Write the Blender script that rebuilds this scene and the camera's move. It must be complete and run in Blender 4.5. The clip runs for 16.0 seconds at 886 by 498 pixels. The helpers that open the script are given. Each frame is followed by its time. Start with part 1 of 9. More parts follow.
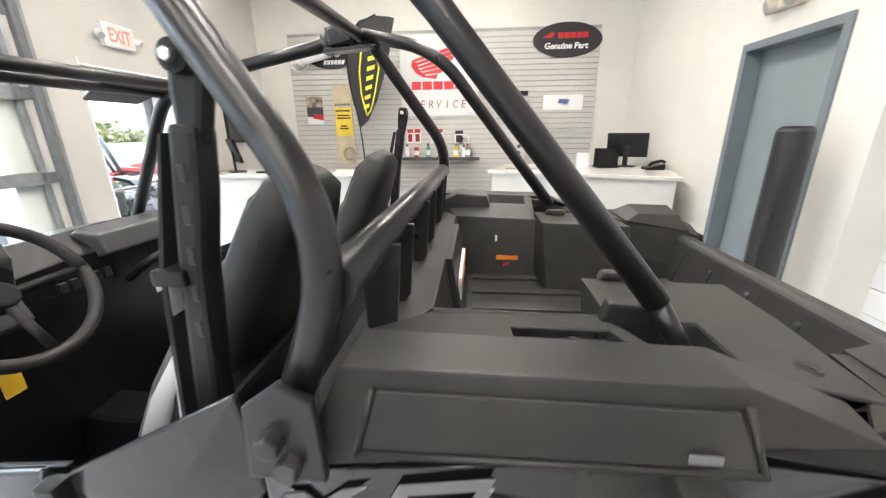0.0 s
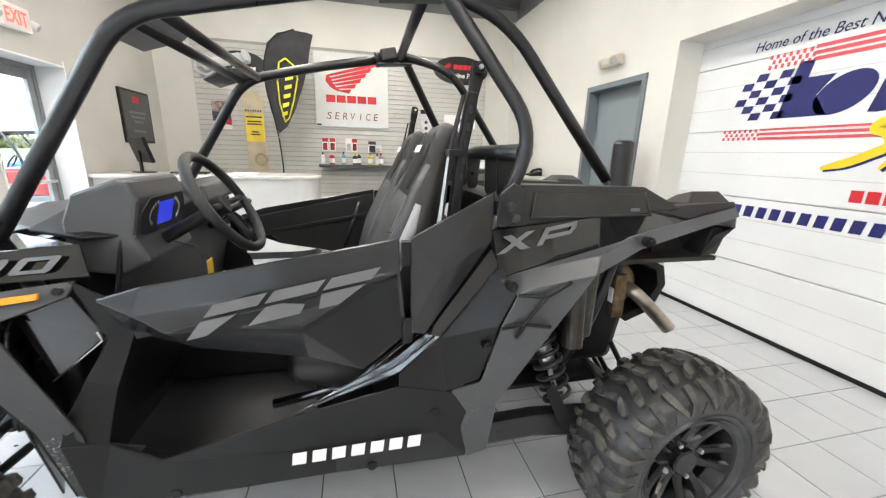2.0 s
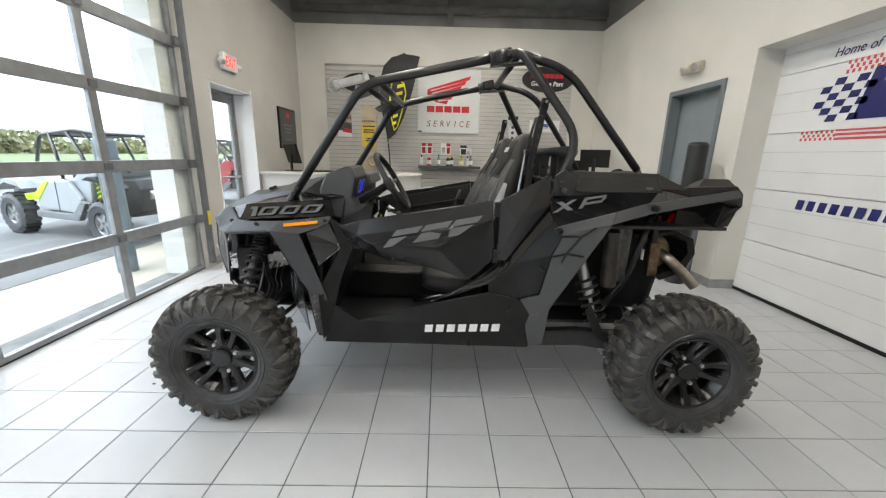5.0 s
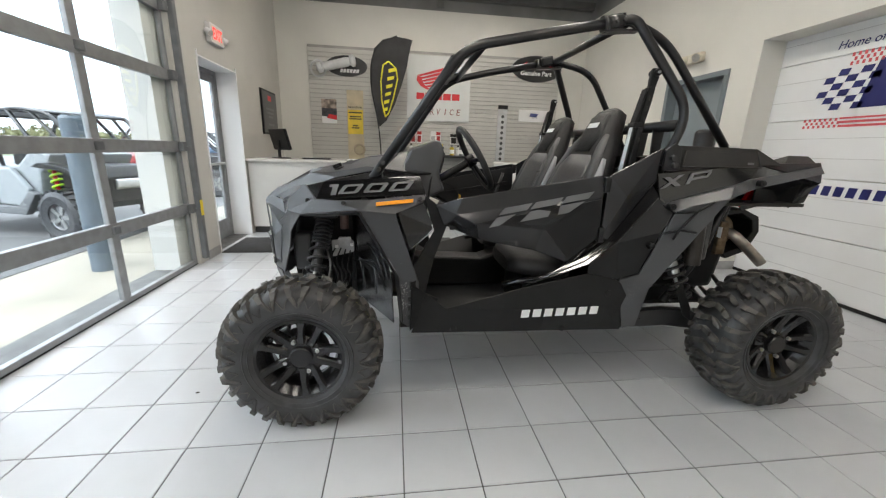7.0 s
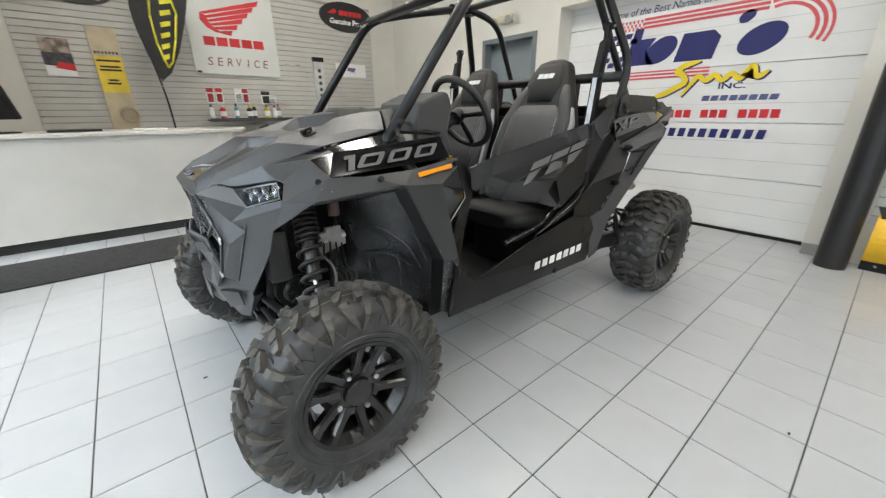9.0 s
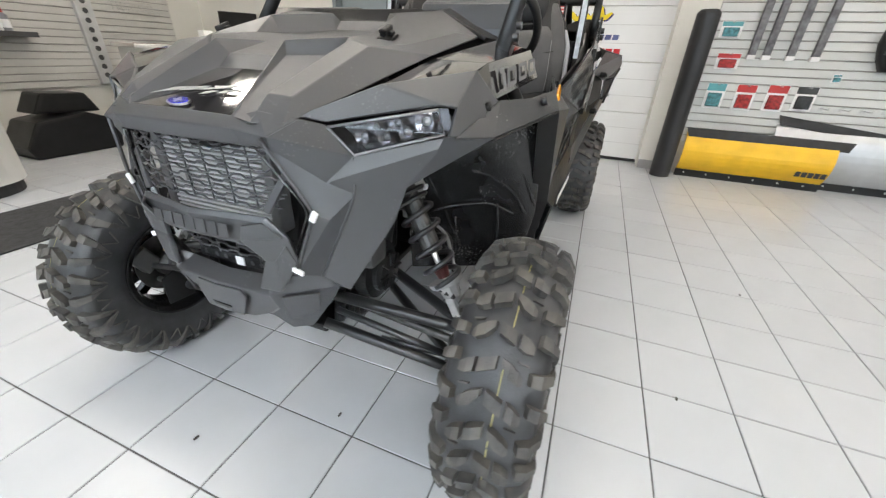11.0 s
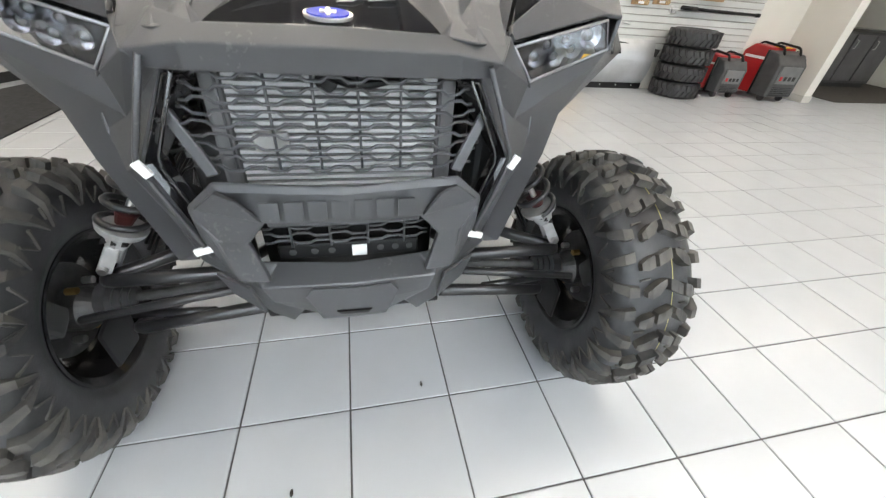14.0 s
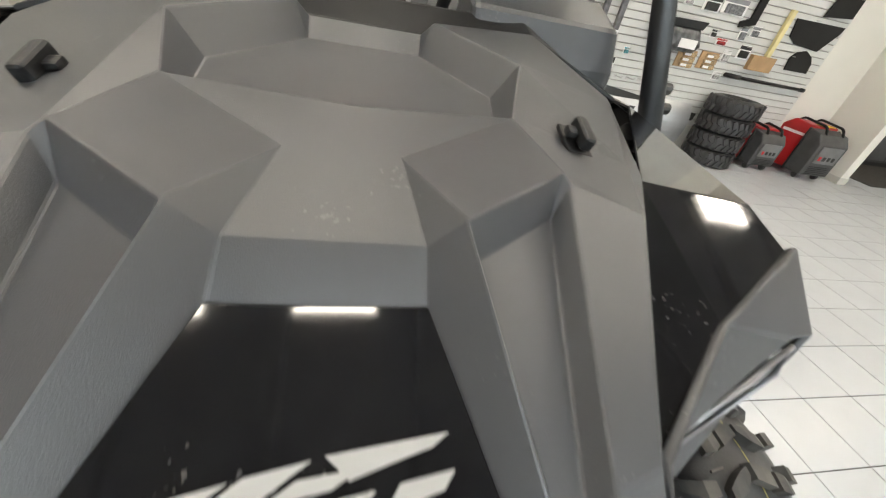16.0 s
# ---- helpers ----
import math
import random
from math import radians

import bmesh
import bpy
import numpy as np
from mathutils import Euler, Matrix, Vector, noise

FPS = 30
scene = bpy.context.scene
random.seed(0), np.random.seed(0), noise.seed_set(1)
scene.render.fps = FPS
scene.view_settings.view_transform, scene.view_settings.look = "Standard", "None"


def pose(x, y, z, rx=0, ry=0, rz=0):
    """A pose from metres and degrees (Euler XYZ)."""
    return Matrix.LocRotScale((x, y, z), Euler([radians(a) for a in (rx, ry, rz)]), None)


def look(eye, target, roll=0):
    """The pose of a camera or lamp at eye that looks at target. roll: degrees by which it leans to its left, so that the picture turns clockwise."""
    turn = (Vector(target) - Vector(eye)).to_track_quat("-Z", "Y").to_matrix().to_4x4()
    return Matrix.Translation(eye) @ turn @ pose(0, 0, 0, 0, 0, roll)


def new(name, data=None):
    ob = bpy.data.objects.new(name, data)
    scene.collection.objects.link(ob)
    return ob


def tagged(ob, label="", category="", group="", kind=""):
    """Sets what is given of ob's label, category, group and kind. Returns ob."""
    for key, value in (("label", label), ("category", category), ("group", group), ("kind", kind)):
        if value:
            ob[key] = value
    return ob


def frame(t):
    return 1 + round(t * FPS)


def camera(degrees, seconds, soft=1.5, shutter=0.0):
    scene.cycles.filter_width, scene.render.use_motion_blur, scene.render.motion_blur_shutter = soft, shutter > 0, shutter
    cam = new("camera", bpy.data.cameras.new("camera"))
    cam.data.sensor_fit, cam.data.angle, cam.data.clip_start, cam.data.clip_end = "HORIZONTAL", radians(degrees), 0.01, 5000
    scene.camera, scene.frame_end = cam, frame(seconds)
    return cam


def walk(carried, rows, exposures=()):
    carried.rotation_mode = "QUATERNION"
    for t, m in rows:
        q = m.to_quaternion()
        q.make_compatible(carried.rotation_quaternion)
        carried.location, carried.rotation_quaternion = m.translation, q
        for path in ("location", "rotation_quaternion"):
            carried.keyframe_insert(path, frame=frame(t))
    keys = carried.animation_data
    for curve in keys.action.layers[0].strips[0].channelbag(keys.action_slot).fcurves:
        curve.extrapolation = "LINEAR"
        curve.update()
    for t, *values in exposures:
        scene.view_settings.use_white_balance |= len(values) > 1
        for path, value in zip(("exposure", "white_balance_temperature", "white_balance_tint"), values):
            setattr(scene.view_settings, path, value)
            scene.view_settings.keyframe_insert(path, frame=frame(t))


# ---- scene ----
cam = camera(100.3, 16.0, 1.2, 0.3)
PATH = [
    (0, (0.789, -0.141, 1.549), (0.616, 1.758, 0.944), -0.5),
    (0.5, (0.677, -0.314, 1.498), (0.714, 1.613, 0.964), -0.2),
    (1, (0.52, -0.522, 1.454), (0.752, 1.371, 0.85), 2.3),
    (1.5, (0.34, -0.67, 1.429), (0.658, 1.225, 0.875), 1.4),
    (2, (0.172, -0.811, 1.393), (0.628, 1.071, 0.893), 1.6),
    (2.5, (0.069, -1.019, 1.392), (0.552, 0.861, 0.908), 4.6),
    (3, (0.05, -1.208, 1.402), (0.454, 0.701, 0.96), 1.5),
    (3.5, (0.074, -1.393, 1.423), (0.274, 0.55, 0.993), 1.1),
    (4, (0.105, -1.52, 1.398), (0.148, 0.43, 0.958), 1.5),
    (4.2, (0.104, -1.561, 1.386), (0.133, 0.385, 0.928), 1.5),
    (6.3, (-0.364, -1.592, 1.358), (-0.286, 0.342, 0.853), -0.2),
    (6.5, (-0.447, -1.551, 1.317), (-0.319, 0.381, 0.817), -0.9),
    (7, (-0.641, -1.424, 1.259), (-0.384, 0.491, 0.742), 1.8),
    (7.5, (-0.869, -1.281, 1.224), (-0.345, 0.565, 0.661), 3.1),
    (8, (-1.065, -1.107, 1.234), (-0.298, 0.62, 0.578), 2.4),
    (8.5, (-1.293, -0.973, 1.243), (-0.309, 0.631, 0.564), 1.0),
    (9, (-1.472, -0.845, 1.225), (-0.272, 0.597, 0.532), -0.4),
    (9.2, (-1.53, -0.762, 1.218), (-0.26, 0.599, 0.485), -0.7),
    (11.3, (-1.907, 0.221, 1.105), (-0.218, 0.732, 0.163), -0.0),
    (11.5, (-1.939, 0.312, 1.093), (-0.234, 0.751, 0.144), -2.2),
    (12, (-1.954, 0.499, 1.043), (-0.253, 0.721, 0.015), -4.7),
    (12.5, (-1.934, 0.674, 1.032), (-0.275, 0.737, -0.083), -4.3),
    (13, (-1.927, 0.791, 1.006), (-0.301, 0.739, -0.157), -1.2),
    (13.5, (-1.9, 0.84, 1.012), (-0.318, 0.573, -0.181), 3.4),
    (14, (-1.86, 0.846, 1.062), (-0.299, 0.423, -0.114), 5.1),
    (14.5, (-1.768, 0.837, 1.132), (-0.185, 0.377, 0.0), 5.5),
    (15, (-1.631, 0.803, 1.217), (0.008, 0.403, 0.144), 5.6),
    (15.5, (-1.503, 0.797, 1.25), (0.143, 0.451, 0.167), 7.8),
    (16, (-1.338, 0.836, 1.276), (0.249, 0.414, 0.134), 11.7),
]
EXPO = [(0, 1.68, 6400, 12), (1, 1.58, 6400, 12), (2, 1.45, 6400, 11), (4, 1.0, 6450, 10), (6.5, 0.56, 6550, 11), (9, 0.80, 6450, 9), (11.5, 1.0, 6650, 12), (13, 1.15, 6700, 12), (14.5, 0.94, 6750, 11), (16, 0.94, 6950, 10)]
walk(cam, [(t, look(eye, target, roll)) for t, eye, target, roll in PATH], EXPO)

# ---- light ----
world = bpy.data.worlds.new("world")
scene.world = world
world.use_nodes = True
wn = world.node_tree
sky = wn.nodes.new("ShaderNodeTexSky")
sky.sky_type, sky.sun_disc = "NISHITA", False
sky.sun_elevation, sky.sun_rotation = radians(50), radians(250)
sky.air_density, sky.dust_density, sky.ozone_density = 1.0, 4.0, 1.0
cloud = wn.nodes.new("ShaderNodeMix")
cloud.data_type = "RGBA"
cloud.inputs[0].default_value = 0.85
cloud.inputs[7].default_value = (9.6, 10.6, 11.8, 1)
wn.links.new(sky.outputs[0], cloud.inputs[6])
# overcast: the sky brightens smoothly from the horizon to the zenith
tcw = wn.nodes.new("ShaderNodeTexCoord")
sep = wn.nodes.new("ShaderNodeSeparateXYZ")
wn.links.new(tcw.outputs["Generated"], sep.inputs[0])
rise = wn.nodes.new("ShaderNodeMapRange")
rise.inputs[1].default_value, rise.inputs[2].default_value = 0.0, 0.9
rise.inputs[3].default_value, rise.inputs[4].default_value = 0.80, 1.9
wn.links.new(sep.outputs[2], rise.inputs[0])
grow = wn.nodes.new("ShaderNodeVectorMath")
grow.operation = "SCALE"
wn.links.new(cloud.outputs[2], grow.inputs[0])
wn.links.new(rise.outputs[0], grow.inputs["Scale"])
wn.links.new(grow.outputs[0], wn.nodes["Background"].inputs[0])
wn.nodes["Background"].inputs[1].default_value = 0.235
sun = new("sun", bpy.data.lights.new("sun", "SUN"))
sun.data.energy, sun.data.angle, sun.data.color = 1.0, radians(40), (1, 0.97, 0.92)
sun.matrix_world = look((-10, -4, 14), (0, 0, 0))

# ---- materials ----
MATS = {}


def mat(name, col, rough=0.5, metal=0.0, var=0.12, scale=6.0, bump=0.0, bscale=200.0, coat=0.0, rvar=0.0, col2=None, emit=0.0, rand=0.0, spec=0.5, dust=0.0):
    """A procedural surface: colour varied at two scales, roughness wear and fine relief."""
    if name in MATS:
        return MATS[name]
    m = bpy.data.materials.new(name)
    m.use_nodes = True
    nt = m.node_tree
    b = nt.nodes["Principled BSDF"]
    L = nt.links.new
    tc = nt.nodes.new("ShaderNodeTexCoord")
    n1 = nt.nodes.new("ShaderNodeTexNoise")
    n1.inputs["Scale"].default_value, n1.inputs["Detail"].default_value = scale, 6
    L(tc.outputs["Object"], n1.inputs["Vector"])
    n2 = nt.nodes.new("ShaderNodeTexNoise")
    n2.inputs["Scale"].default_value, n2.inputs["Detail"].default_value = bscale, 3
    L(tc.outputs["Object"], n2.inputs["Vector"])
    mix = nt.nodes.new("ShaderNodeMix")
    mix.data_type = "RGBA"
    c2 = col2 or tuple(max(0, c * (1 - var)) for c in col)
    c1 = col if col2 else tuple(min(1, c * (1 + var)) for c in col)
    mix.inputs[6].default_value, mix.inputs[7].default_value = (*c1, 1), (*c2, 1)
    ramp = nt.nodes.new("ShaderNodeMapRange")
    ramp.inputs[1].default_value, ramp.inputs[2].default_value = 0.35, 0.65
    L(n1.outputs[0], ramp.inputs[0])
    L(ramp.outputs[0], mix.inputs[0])
    out = mix.outputs[2]
    if rand:
        oi = nt.nodes.new("ShaderNodeObjectInfo")
        hs = nt.nodes.new("ShaderNodeHueSaturation")
        mr = nt.nodes.new("ShaderNodeMapRange")
        mr.inputs[3].default_value, mr.inputs[4].default_value = 1 - rand, 1 + rand
        L(oi.outputs["Random"], mr.inputs[0])
        L(mr.outputs[0], hs.inputs["Value"])
        L(out, hs.inputs["Color"])
        out = hs.outputs[0]
    if dust:
        # pale specks, gathered in patches
        n3 = nt.nodes.new("ShaderNodeTexNoise")
        n3.inputs["Scale"].default_value, n3.inputs["Detail"].default_value = 150, 2
        L(tc.outputs["Object"], n3.inputs["Vector"])
        n4 = nt.nodes.new("ShaderNodeTexNoise")
        n4.inputs["Scale"].default_value = 7
        L(tc.outputs["Object"], n4.inputs["Vector"])
        ad = nt.nodes.new("ShaderNodeMath")
        ad.operation = "MULTIPLY"
        L(n3.outputs[0], ad.inputs[0])
        L(n4.outputs[0], ad.inputs[1])
        th = nt.nodes.new("ShaderNodeMapRange")
        th.inputs[1].default_value, th.inputs[2].default_value = 0.385, 0.43
        th.inputs[4].default_value = dust
        L(ad.outputs[0], th.inputs[0])
        sp = nt.nodes.new("ShaderNodeMix")
        sp.data_type = "RGBA"
        sp.inputs[7].default_value = (0.42, 0.42, 0.42, 1)
        L(out, sp.inputs[6])
        L(th.outputs[0], sp.inputs[0])
        out = sp.outputs[2]
    L(out, b.inputs["Base Color"])
    b.inputs["Metallic"].default_value = metal
    b.inputs["Specular IOR Level"].default_value = spec
    if rvar:
        rr = nt.nodes.new("ShaderNodeMapRange")
        rr.inputs[3].default_value, rr.inputs[4].default_value = max(0.02, rough - rvar), rough + rvar
        L(n1.outputs[0], rr.inputs[0])
        L(rr.outputs[0], b.inputs["Roughness"])
    else:
        b.inputs["Roughness"].default_value = rough
    if coat:
        b.inputs["Coat Weight"].default_value, b.inputs["Coat Roughness"].default_value = coat, 0.05
    if bump:
        bp = nt.nodes.new("ShaderNodeBump")
        bp.inputs["Strength"].default_value, bp.inputs["Distance"].default_value = bump, 0.002
        L(n2.outputs[0], bp.inputs["Height"])
        L(bp.outputs[0], b.inputs["Normal"])
    if emit:
        b.inputs["Emission Color"].default_value, b.inputs["Emission Strength"].default_value = (*col, 1), emit
    MATS[name] = m
    return m


def glass_mat(name, tint=(1, 1, 1), rough=0.0):
    m = bpy.data.materials.new(name)
    m.use_nodes = True
    b = m.node_tree.nodes["Principled BSDF"]
    b.inputs["Base Color"].default_value = (*tint, 1)
    b.inputs["Transmission Weight"].default_value, b.inputs["Roughness"].default_value, b.inputs["IOR"].default_value = 1, rough, 1.45
    MATS[name] = m
    return m


TILE = mat("glazed grey floor tile", (0.50, 0.52, 0.545), 0.27, var=0.018, scale=5, rand=0.03)
GROUT = mat("dark grout", (0.10, 0.10, 0.10), 0.9, var=0.3, scale=9, bump=0.4)
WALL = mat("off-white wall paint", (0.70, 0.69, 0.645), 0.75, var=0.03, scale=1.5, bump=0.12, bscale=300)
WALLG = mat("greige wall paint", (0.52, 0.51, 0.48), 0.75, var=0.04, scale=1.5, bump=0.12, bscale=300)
DECK = mat("dark grey roof steel", (0.20, 0.20, 0.20), 0.7, var=0.15, scale=2)
WHITE = mat("white painted steel", (0.78, 0.79, 0.80), 0.42, var=0.03, scale=2, bump=0.08, bscale=150)
ALU = mat("grey anodised aluminium", (0.30, 0.31, 0.32), 0.45, 0.6, var=0.1, scale=12, bump=0.05)
ALUD = mat("dark grey door frame", (0.17, 0.18, 0.19), 0.5, 0.4, var=0.1, scale=12)
GLASS = glass_mat("clear window glass", (0.88, 0.94, 0.95))
BLUEGREY = mat("blue-grey painted steel", (0.17, 0.20, 0.22), 0.5, var=0.06, scale=4, bump=0.05)
LAMIN = mat("white counter laminate", (0.64, 0.635, 0.61), 0.35, var=0.03, scale=4)
COUNTERTOP = mat("pale stone worktop", (0.70, 0.68, 0.64), 0.25, var=0.08, scale=60, rvar=0.06)
KICK = mat("charcoal rubber base", (0.035, 0.036, 0.038), 0.6, var=0.15, scale=10, bump=0.1)
SLAT = mat("grey slatwall board", (0.56, 0.55, 0.52), 0.5, var=0.04, scale=3, bump=0.05)
SLATW = mat("white slatwall board", (0.60, 0.61, 0.60), 0.5, var=0.04, scale=3, bump=0.05)
BLK = mat("moulded black plastic", (0.010, 0.0105, 0.0115), 0.38, var=0.15, scale=8, bump=0.18, bscale=900, rvar=0.08, spec=0.30)
BEDP = mat("dusty black bed plastic", (0.040, 0.038, 0.036), 0.48, col2=(0.024, 0.024, 0.024), scale=7, bump=0.25, bscale=700, spec=0.4)
CHAR = mat("charcoal moulded plastic", (0.052, 0.054, 0.0595), 0.37, var=0.07, scale=5, bump=0.2, bscale=900, rvar=0.05, spec=0.75, dust=0.10)
DOORB = mat("semi-gloss black door paint", (0.024, 0.025, 0.028), 0.18, var=0.1, scale=5, bump=0.03, bscale=500, rvar=0.04, spec=0.55)
WELL = mat("semi-gloss black wheel-well plastic", (0.016, 0.0165, 0.018), 0.22, var=0.15, scale=8, bump=0.1, bscale=300, spec=0.6, dust=0.15)
FEND = mat("dark grained fender plastic", (0.033, 0.0345, 0.038), 0.40, var=0.08, scale=5, bump=0.25, bscale=900, rvar=0.05, spec=0.6, dust=0.9)
GREY = mat("mid grey painted plastic", (0.12, 0.122, 0.128), 0.40, var=0.08, scale=5, bump=0.2, bscale=900, rvar=0.05)
GLOSS = mat("gloss black paint", (0.006, 0.006, 0.007), 0.08, var=0.2, scale=3, coat=1.0, rvar=0.03, dust=0.12)
TUBE = mat("black powder-coated steel", (0.014, 0.0145, 0.016), 0.30, var=0.15, scale=20, bump=0.12, bscale=500, rvar=0.06, spec=0.6)
RUBBER = mat("black tyre rubber", (0.040, 0.041, 0.044), 0.42, var=0.30, scale=14, bump=0.25, bscale=250, rvar=0.10)
LUG = mat("dusty tread rubber", (0.108, 0.102, 0.091), 0.6, col2=(0.044, 0.044, 0.045), scale=15, bump=0.3, bscale=250)
RIM = mat("satin black alloy", (0.010, 0.010, 0.011), 0.22, 0.0, var=0.15, scale=20)
STEEL = mat("bright steel", (0.55, 0.55, 0.54), 0.3, 1.0, var=0.1, scale=30)
DKMET = mat("dark machined metal", (0.08, 0.08, 0.08), 0.45, 0.7, var=0.3, scale=25, bump=0.2)
CASTAL = mat("cast aluminium", (0.40, 0.40, 0.40), 0.42, 0.35, var=0.1, scale=40, bump=0.15)
RUST = mat("heat-stained exhaust steel", (0.30, 0.24, 0.17), 0.4, 0.85, col2=(0.13, 0.085, 0.05), scale=22, bump=0.2)
VINYLG = mat("dark grey seat vinyl", (0.047, 0.048, 0.051), 0.45, var=0.12, scale=12, bump=0.5, bscale=500)
VINYLB = mat("black seat vinyl", (0.012, 0.012, 0.013), 0.45, var=0.15, scale=12, bump=0.5, bscale=500, spec=0.35)
SILVER = mat("silver-grey seat vinyl", (0.33, 0.34, 0.36), 0.4, var=0.05, scale=10, bump=0.2, bscale=500)
DECAL = mat("silver-grey decal film", (0.145, 0.148, 0.155), 0.4, var=0.05, scale=10)
WHITEINK = mat("white ink", (0.85, 0.85, 0.85), 0.5, var=0.02)
NAVY = mat("navy blue ink", (0.012, 0.016, 0.13), 0.5, var=0.05)
RED = mat("red ink", (0.60, 0.02, 0.03), 0.5, var=0.05)
REDD = mat("faded red ink", (0.66, 0.10, 0.12), 0.5, var=0.05)
YEL = mat("yellow ink", (0.80, 0.62, 0.02), 0.5, var=0.05)
YPLOW = mat("yellow powder-coated steel", (0.85, 0.50, 0.02), 0.4, var=0.06, scale=6)
ORANGE = mat("amber lens", (0.85, 0.32, 0.01), 0.25, var=0.05)
REDL = mat("red lens", (0.65, 0.01, 0.01), 0.2, var=0.1)
BLUE = mat("blue enamel", (0.01, 0.02, 0.45), 0.2, var=0.1, coat=1)
SIGNW = mat("white sign board", (0.66, 0.68, 0.67), 0.4, var=0.02)
BLACKP = mat("black print", (0.015, 0.015, 0.016), 0.45, var=0.1)
SCREEN = mat("blue display", (0.02, 0.03, 0.35), 0.2, var=0.1, emit=0.6)
LAMPG = mat("warm lamp diffuser", (1.0, 0.94, 0.84), 0.5, emit=17.0, var=0.0)
REDPL = mat("red painted plastic", (0.42, 0.012, 0.016), 0.35, var=0.08, scale=6)
DGREY = mat("dark grey plastic", (0.06, 0.062, 0.065), 0.5, var=0.15, scale=10, bump=0.2)
WOOD = mat("bare plywood", (0.45, 0.29, 0.15), 0.6, var=0.15, scale=9, bump=0.1)
CARD = mat("brown cardboard", (0.42, 0.27, 0.14), 0.8, var=0.1, scale=8)
CONC = mat("pale concrete", (0.27, 0.245, 0.20), 0.85, var=0.12, scale=1.2, bump=0.3, bscale=60)
ASPH = mat("worn asphalt", (0.11, 0.11, 0.11), 0.9, var=0.2, scale=1.0, bump=0.4, bscale=80)
LEAF = mat("spring foliage", (0.16, 0.16, 0.075), 0.8, var=0.35, scale=0.25)
GRASS = mat("mown grass", (0.085, 0.11, 0.04), 0.9, var=0.3, scale=0.5)
CLEARP = glass_mat("clear blister plastic", (0.95, 0.97, 1), 0.1)
LENS = glass_mat("clear lamp lens", (0.96, 0.97, 1), 0.02)

# ---- mesh helpers ----


def empty(name, loc=(0, 0, 0)):
    ob = new(name)
    ob.location = loc
    return ob


def part(name, bm, material, parent=None, label="", smooth=False):
    """Link a bmesh as one mesh object, under a thing or a part."""
    me = bpy.data.meshes.new(name)
    bmesh.ops.recalc_face_normals(bm, faces=bm.faces[:])
    if smooth:
        for f in bm.faces:
            f.smooth = True
    bm.to_mesh(me)
    bm.free()
    for mm in material if isinstance(material, (list, tuple)) else [material]:
        me.materials.append(mm)
    ob = new(name, me)
    if parent is not None:
        ob.parent = parent
        ob.matrix_parent_inverse = Matrix.Translation(parent.location).inverted() if parent.type == "EMPTY" and parent.parent is None else Matrix.Identity(4)
        if parent.type != "EMPTY" and parent.parent is not None:
            ob.matrix_parent_inverse = Matrix.Identity(4)
    if label:
        ob["label"] = label
    return ob


def thing(name, bm, material, label, category, group="", kind="", smooth=False):
    return tagged(part(name, bm, material, smooth=smooth), label, category, group, kind)


def bevel(bm, off, seg=2, angle=30):
    es = [e for e in bm.edges if len(e.link_faces) == 2 and e.calc_face_angle(0) > radians(angle)]
    if es and off > 0:
        bmesh.ops.bevel(bm, geom=es, offset=off, segments=seg, affect="EDGES", profile=0.6, clamp_overlap=True)


def addbox(bm, lo, hi, m=None):
    c = [(a + b) / 2 for a, b in zip(lo, hi)]
    s = [abs(b - a) for a, b in zip(lo, hi)]
    mm = Matrix.Translation(c) @ Matrix.Diagonal((*s, 1))
    return bmesh.ops.create_cube(bm, size=1, matrix=(m @ mm) if m else mm)["verts"]


def box(lo, hi, bev=0.0, seg=2, m=None):
    bm = bmesh.new()
    addbox(bm, lo, hi, m)
    bevel(bm, bev, seg)
    return bm


def addcyl(bm, a, b, r1, r2=None, seg=20, caps=True):
    a, b = Vector(a), Vector(b)
    d = b - a
    m = Matrix.Translation((a + b) / 2) @ d.to_track_quat("Z", "Y").to_matrix().to_4x4()
    return bmesh.ops.create_cone(bm, cap_ends=caps, segments=seg, radius1=r1, radius2=r1 if r2 is None else r2, depth=d.length, matrix=m)["verts"]


def cyl(a, b, r, r2=None, seg=20, bev=0.0):
    bm = bmesh.new()
    addcyl(bm, a, b, r, r2, seg)
    bevel(bm, bev, 2, 50)
    return bm


def lathe(profile, axis_at=(0, 0, 0), axis="y", seg=48, closed=False):
    """Turn (radius, along) pairs about an axis."""
    bm = bmesh.new()
    rings = []
    for i in range(seg):
        a = 2 * math.pi * i / seg
        ring = []
        for r, h in profile:
            p = {"y": (r * math.cos(a), h, r * math.sin(a)), "z": (r * math.cos(a), r * math.sin(a), h), "x": (h, r * math.cos(a), r * math.sin(a))}[axis]
            ring.append(bm.verts.new(Vector(p) + Vector(axis_at)))
        rings.append(ring)
    n = len(profile)
    for i in range(seg):
        for j in range(n if closed else n - 1):
            k = (j + 1) % n
            bm.faces.new((rings[i][j], rings[(i + 1) % seg][j], rings[(i + 1) % seg][k], rings[i][k]))
    bmesh.ops.remove_doubles(bm, verts=bm.verts[:], dist=1e-5)
    return bm


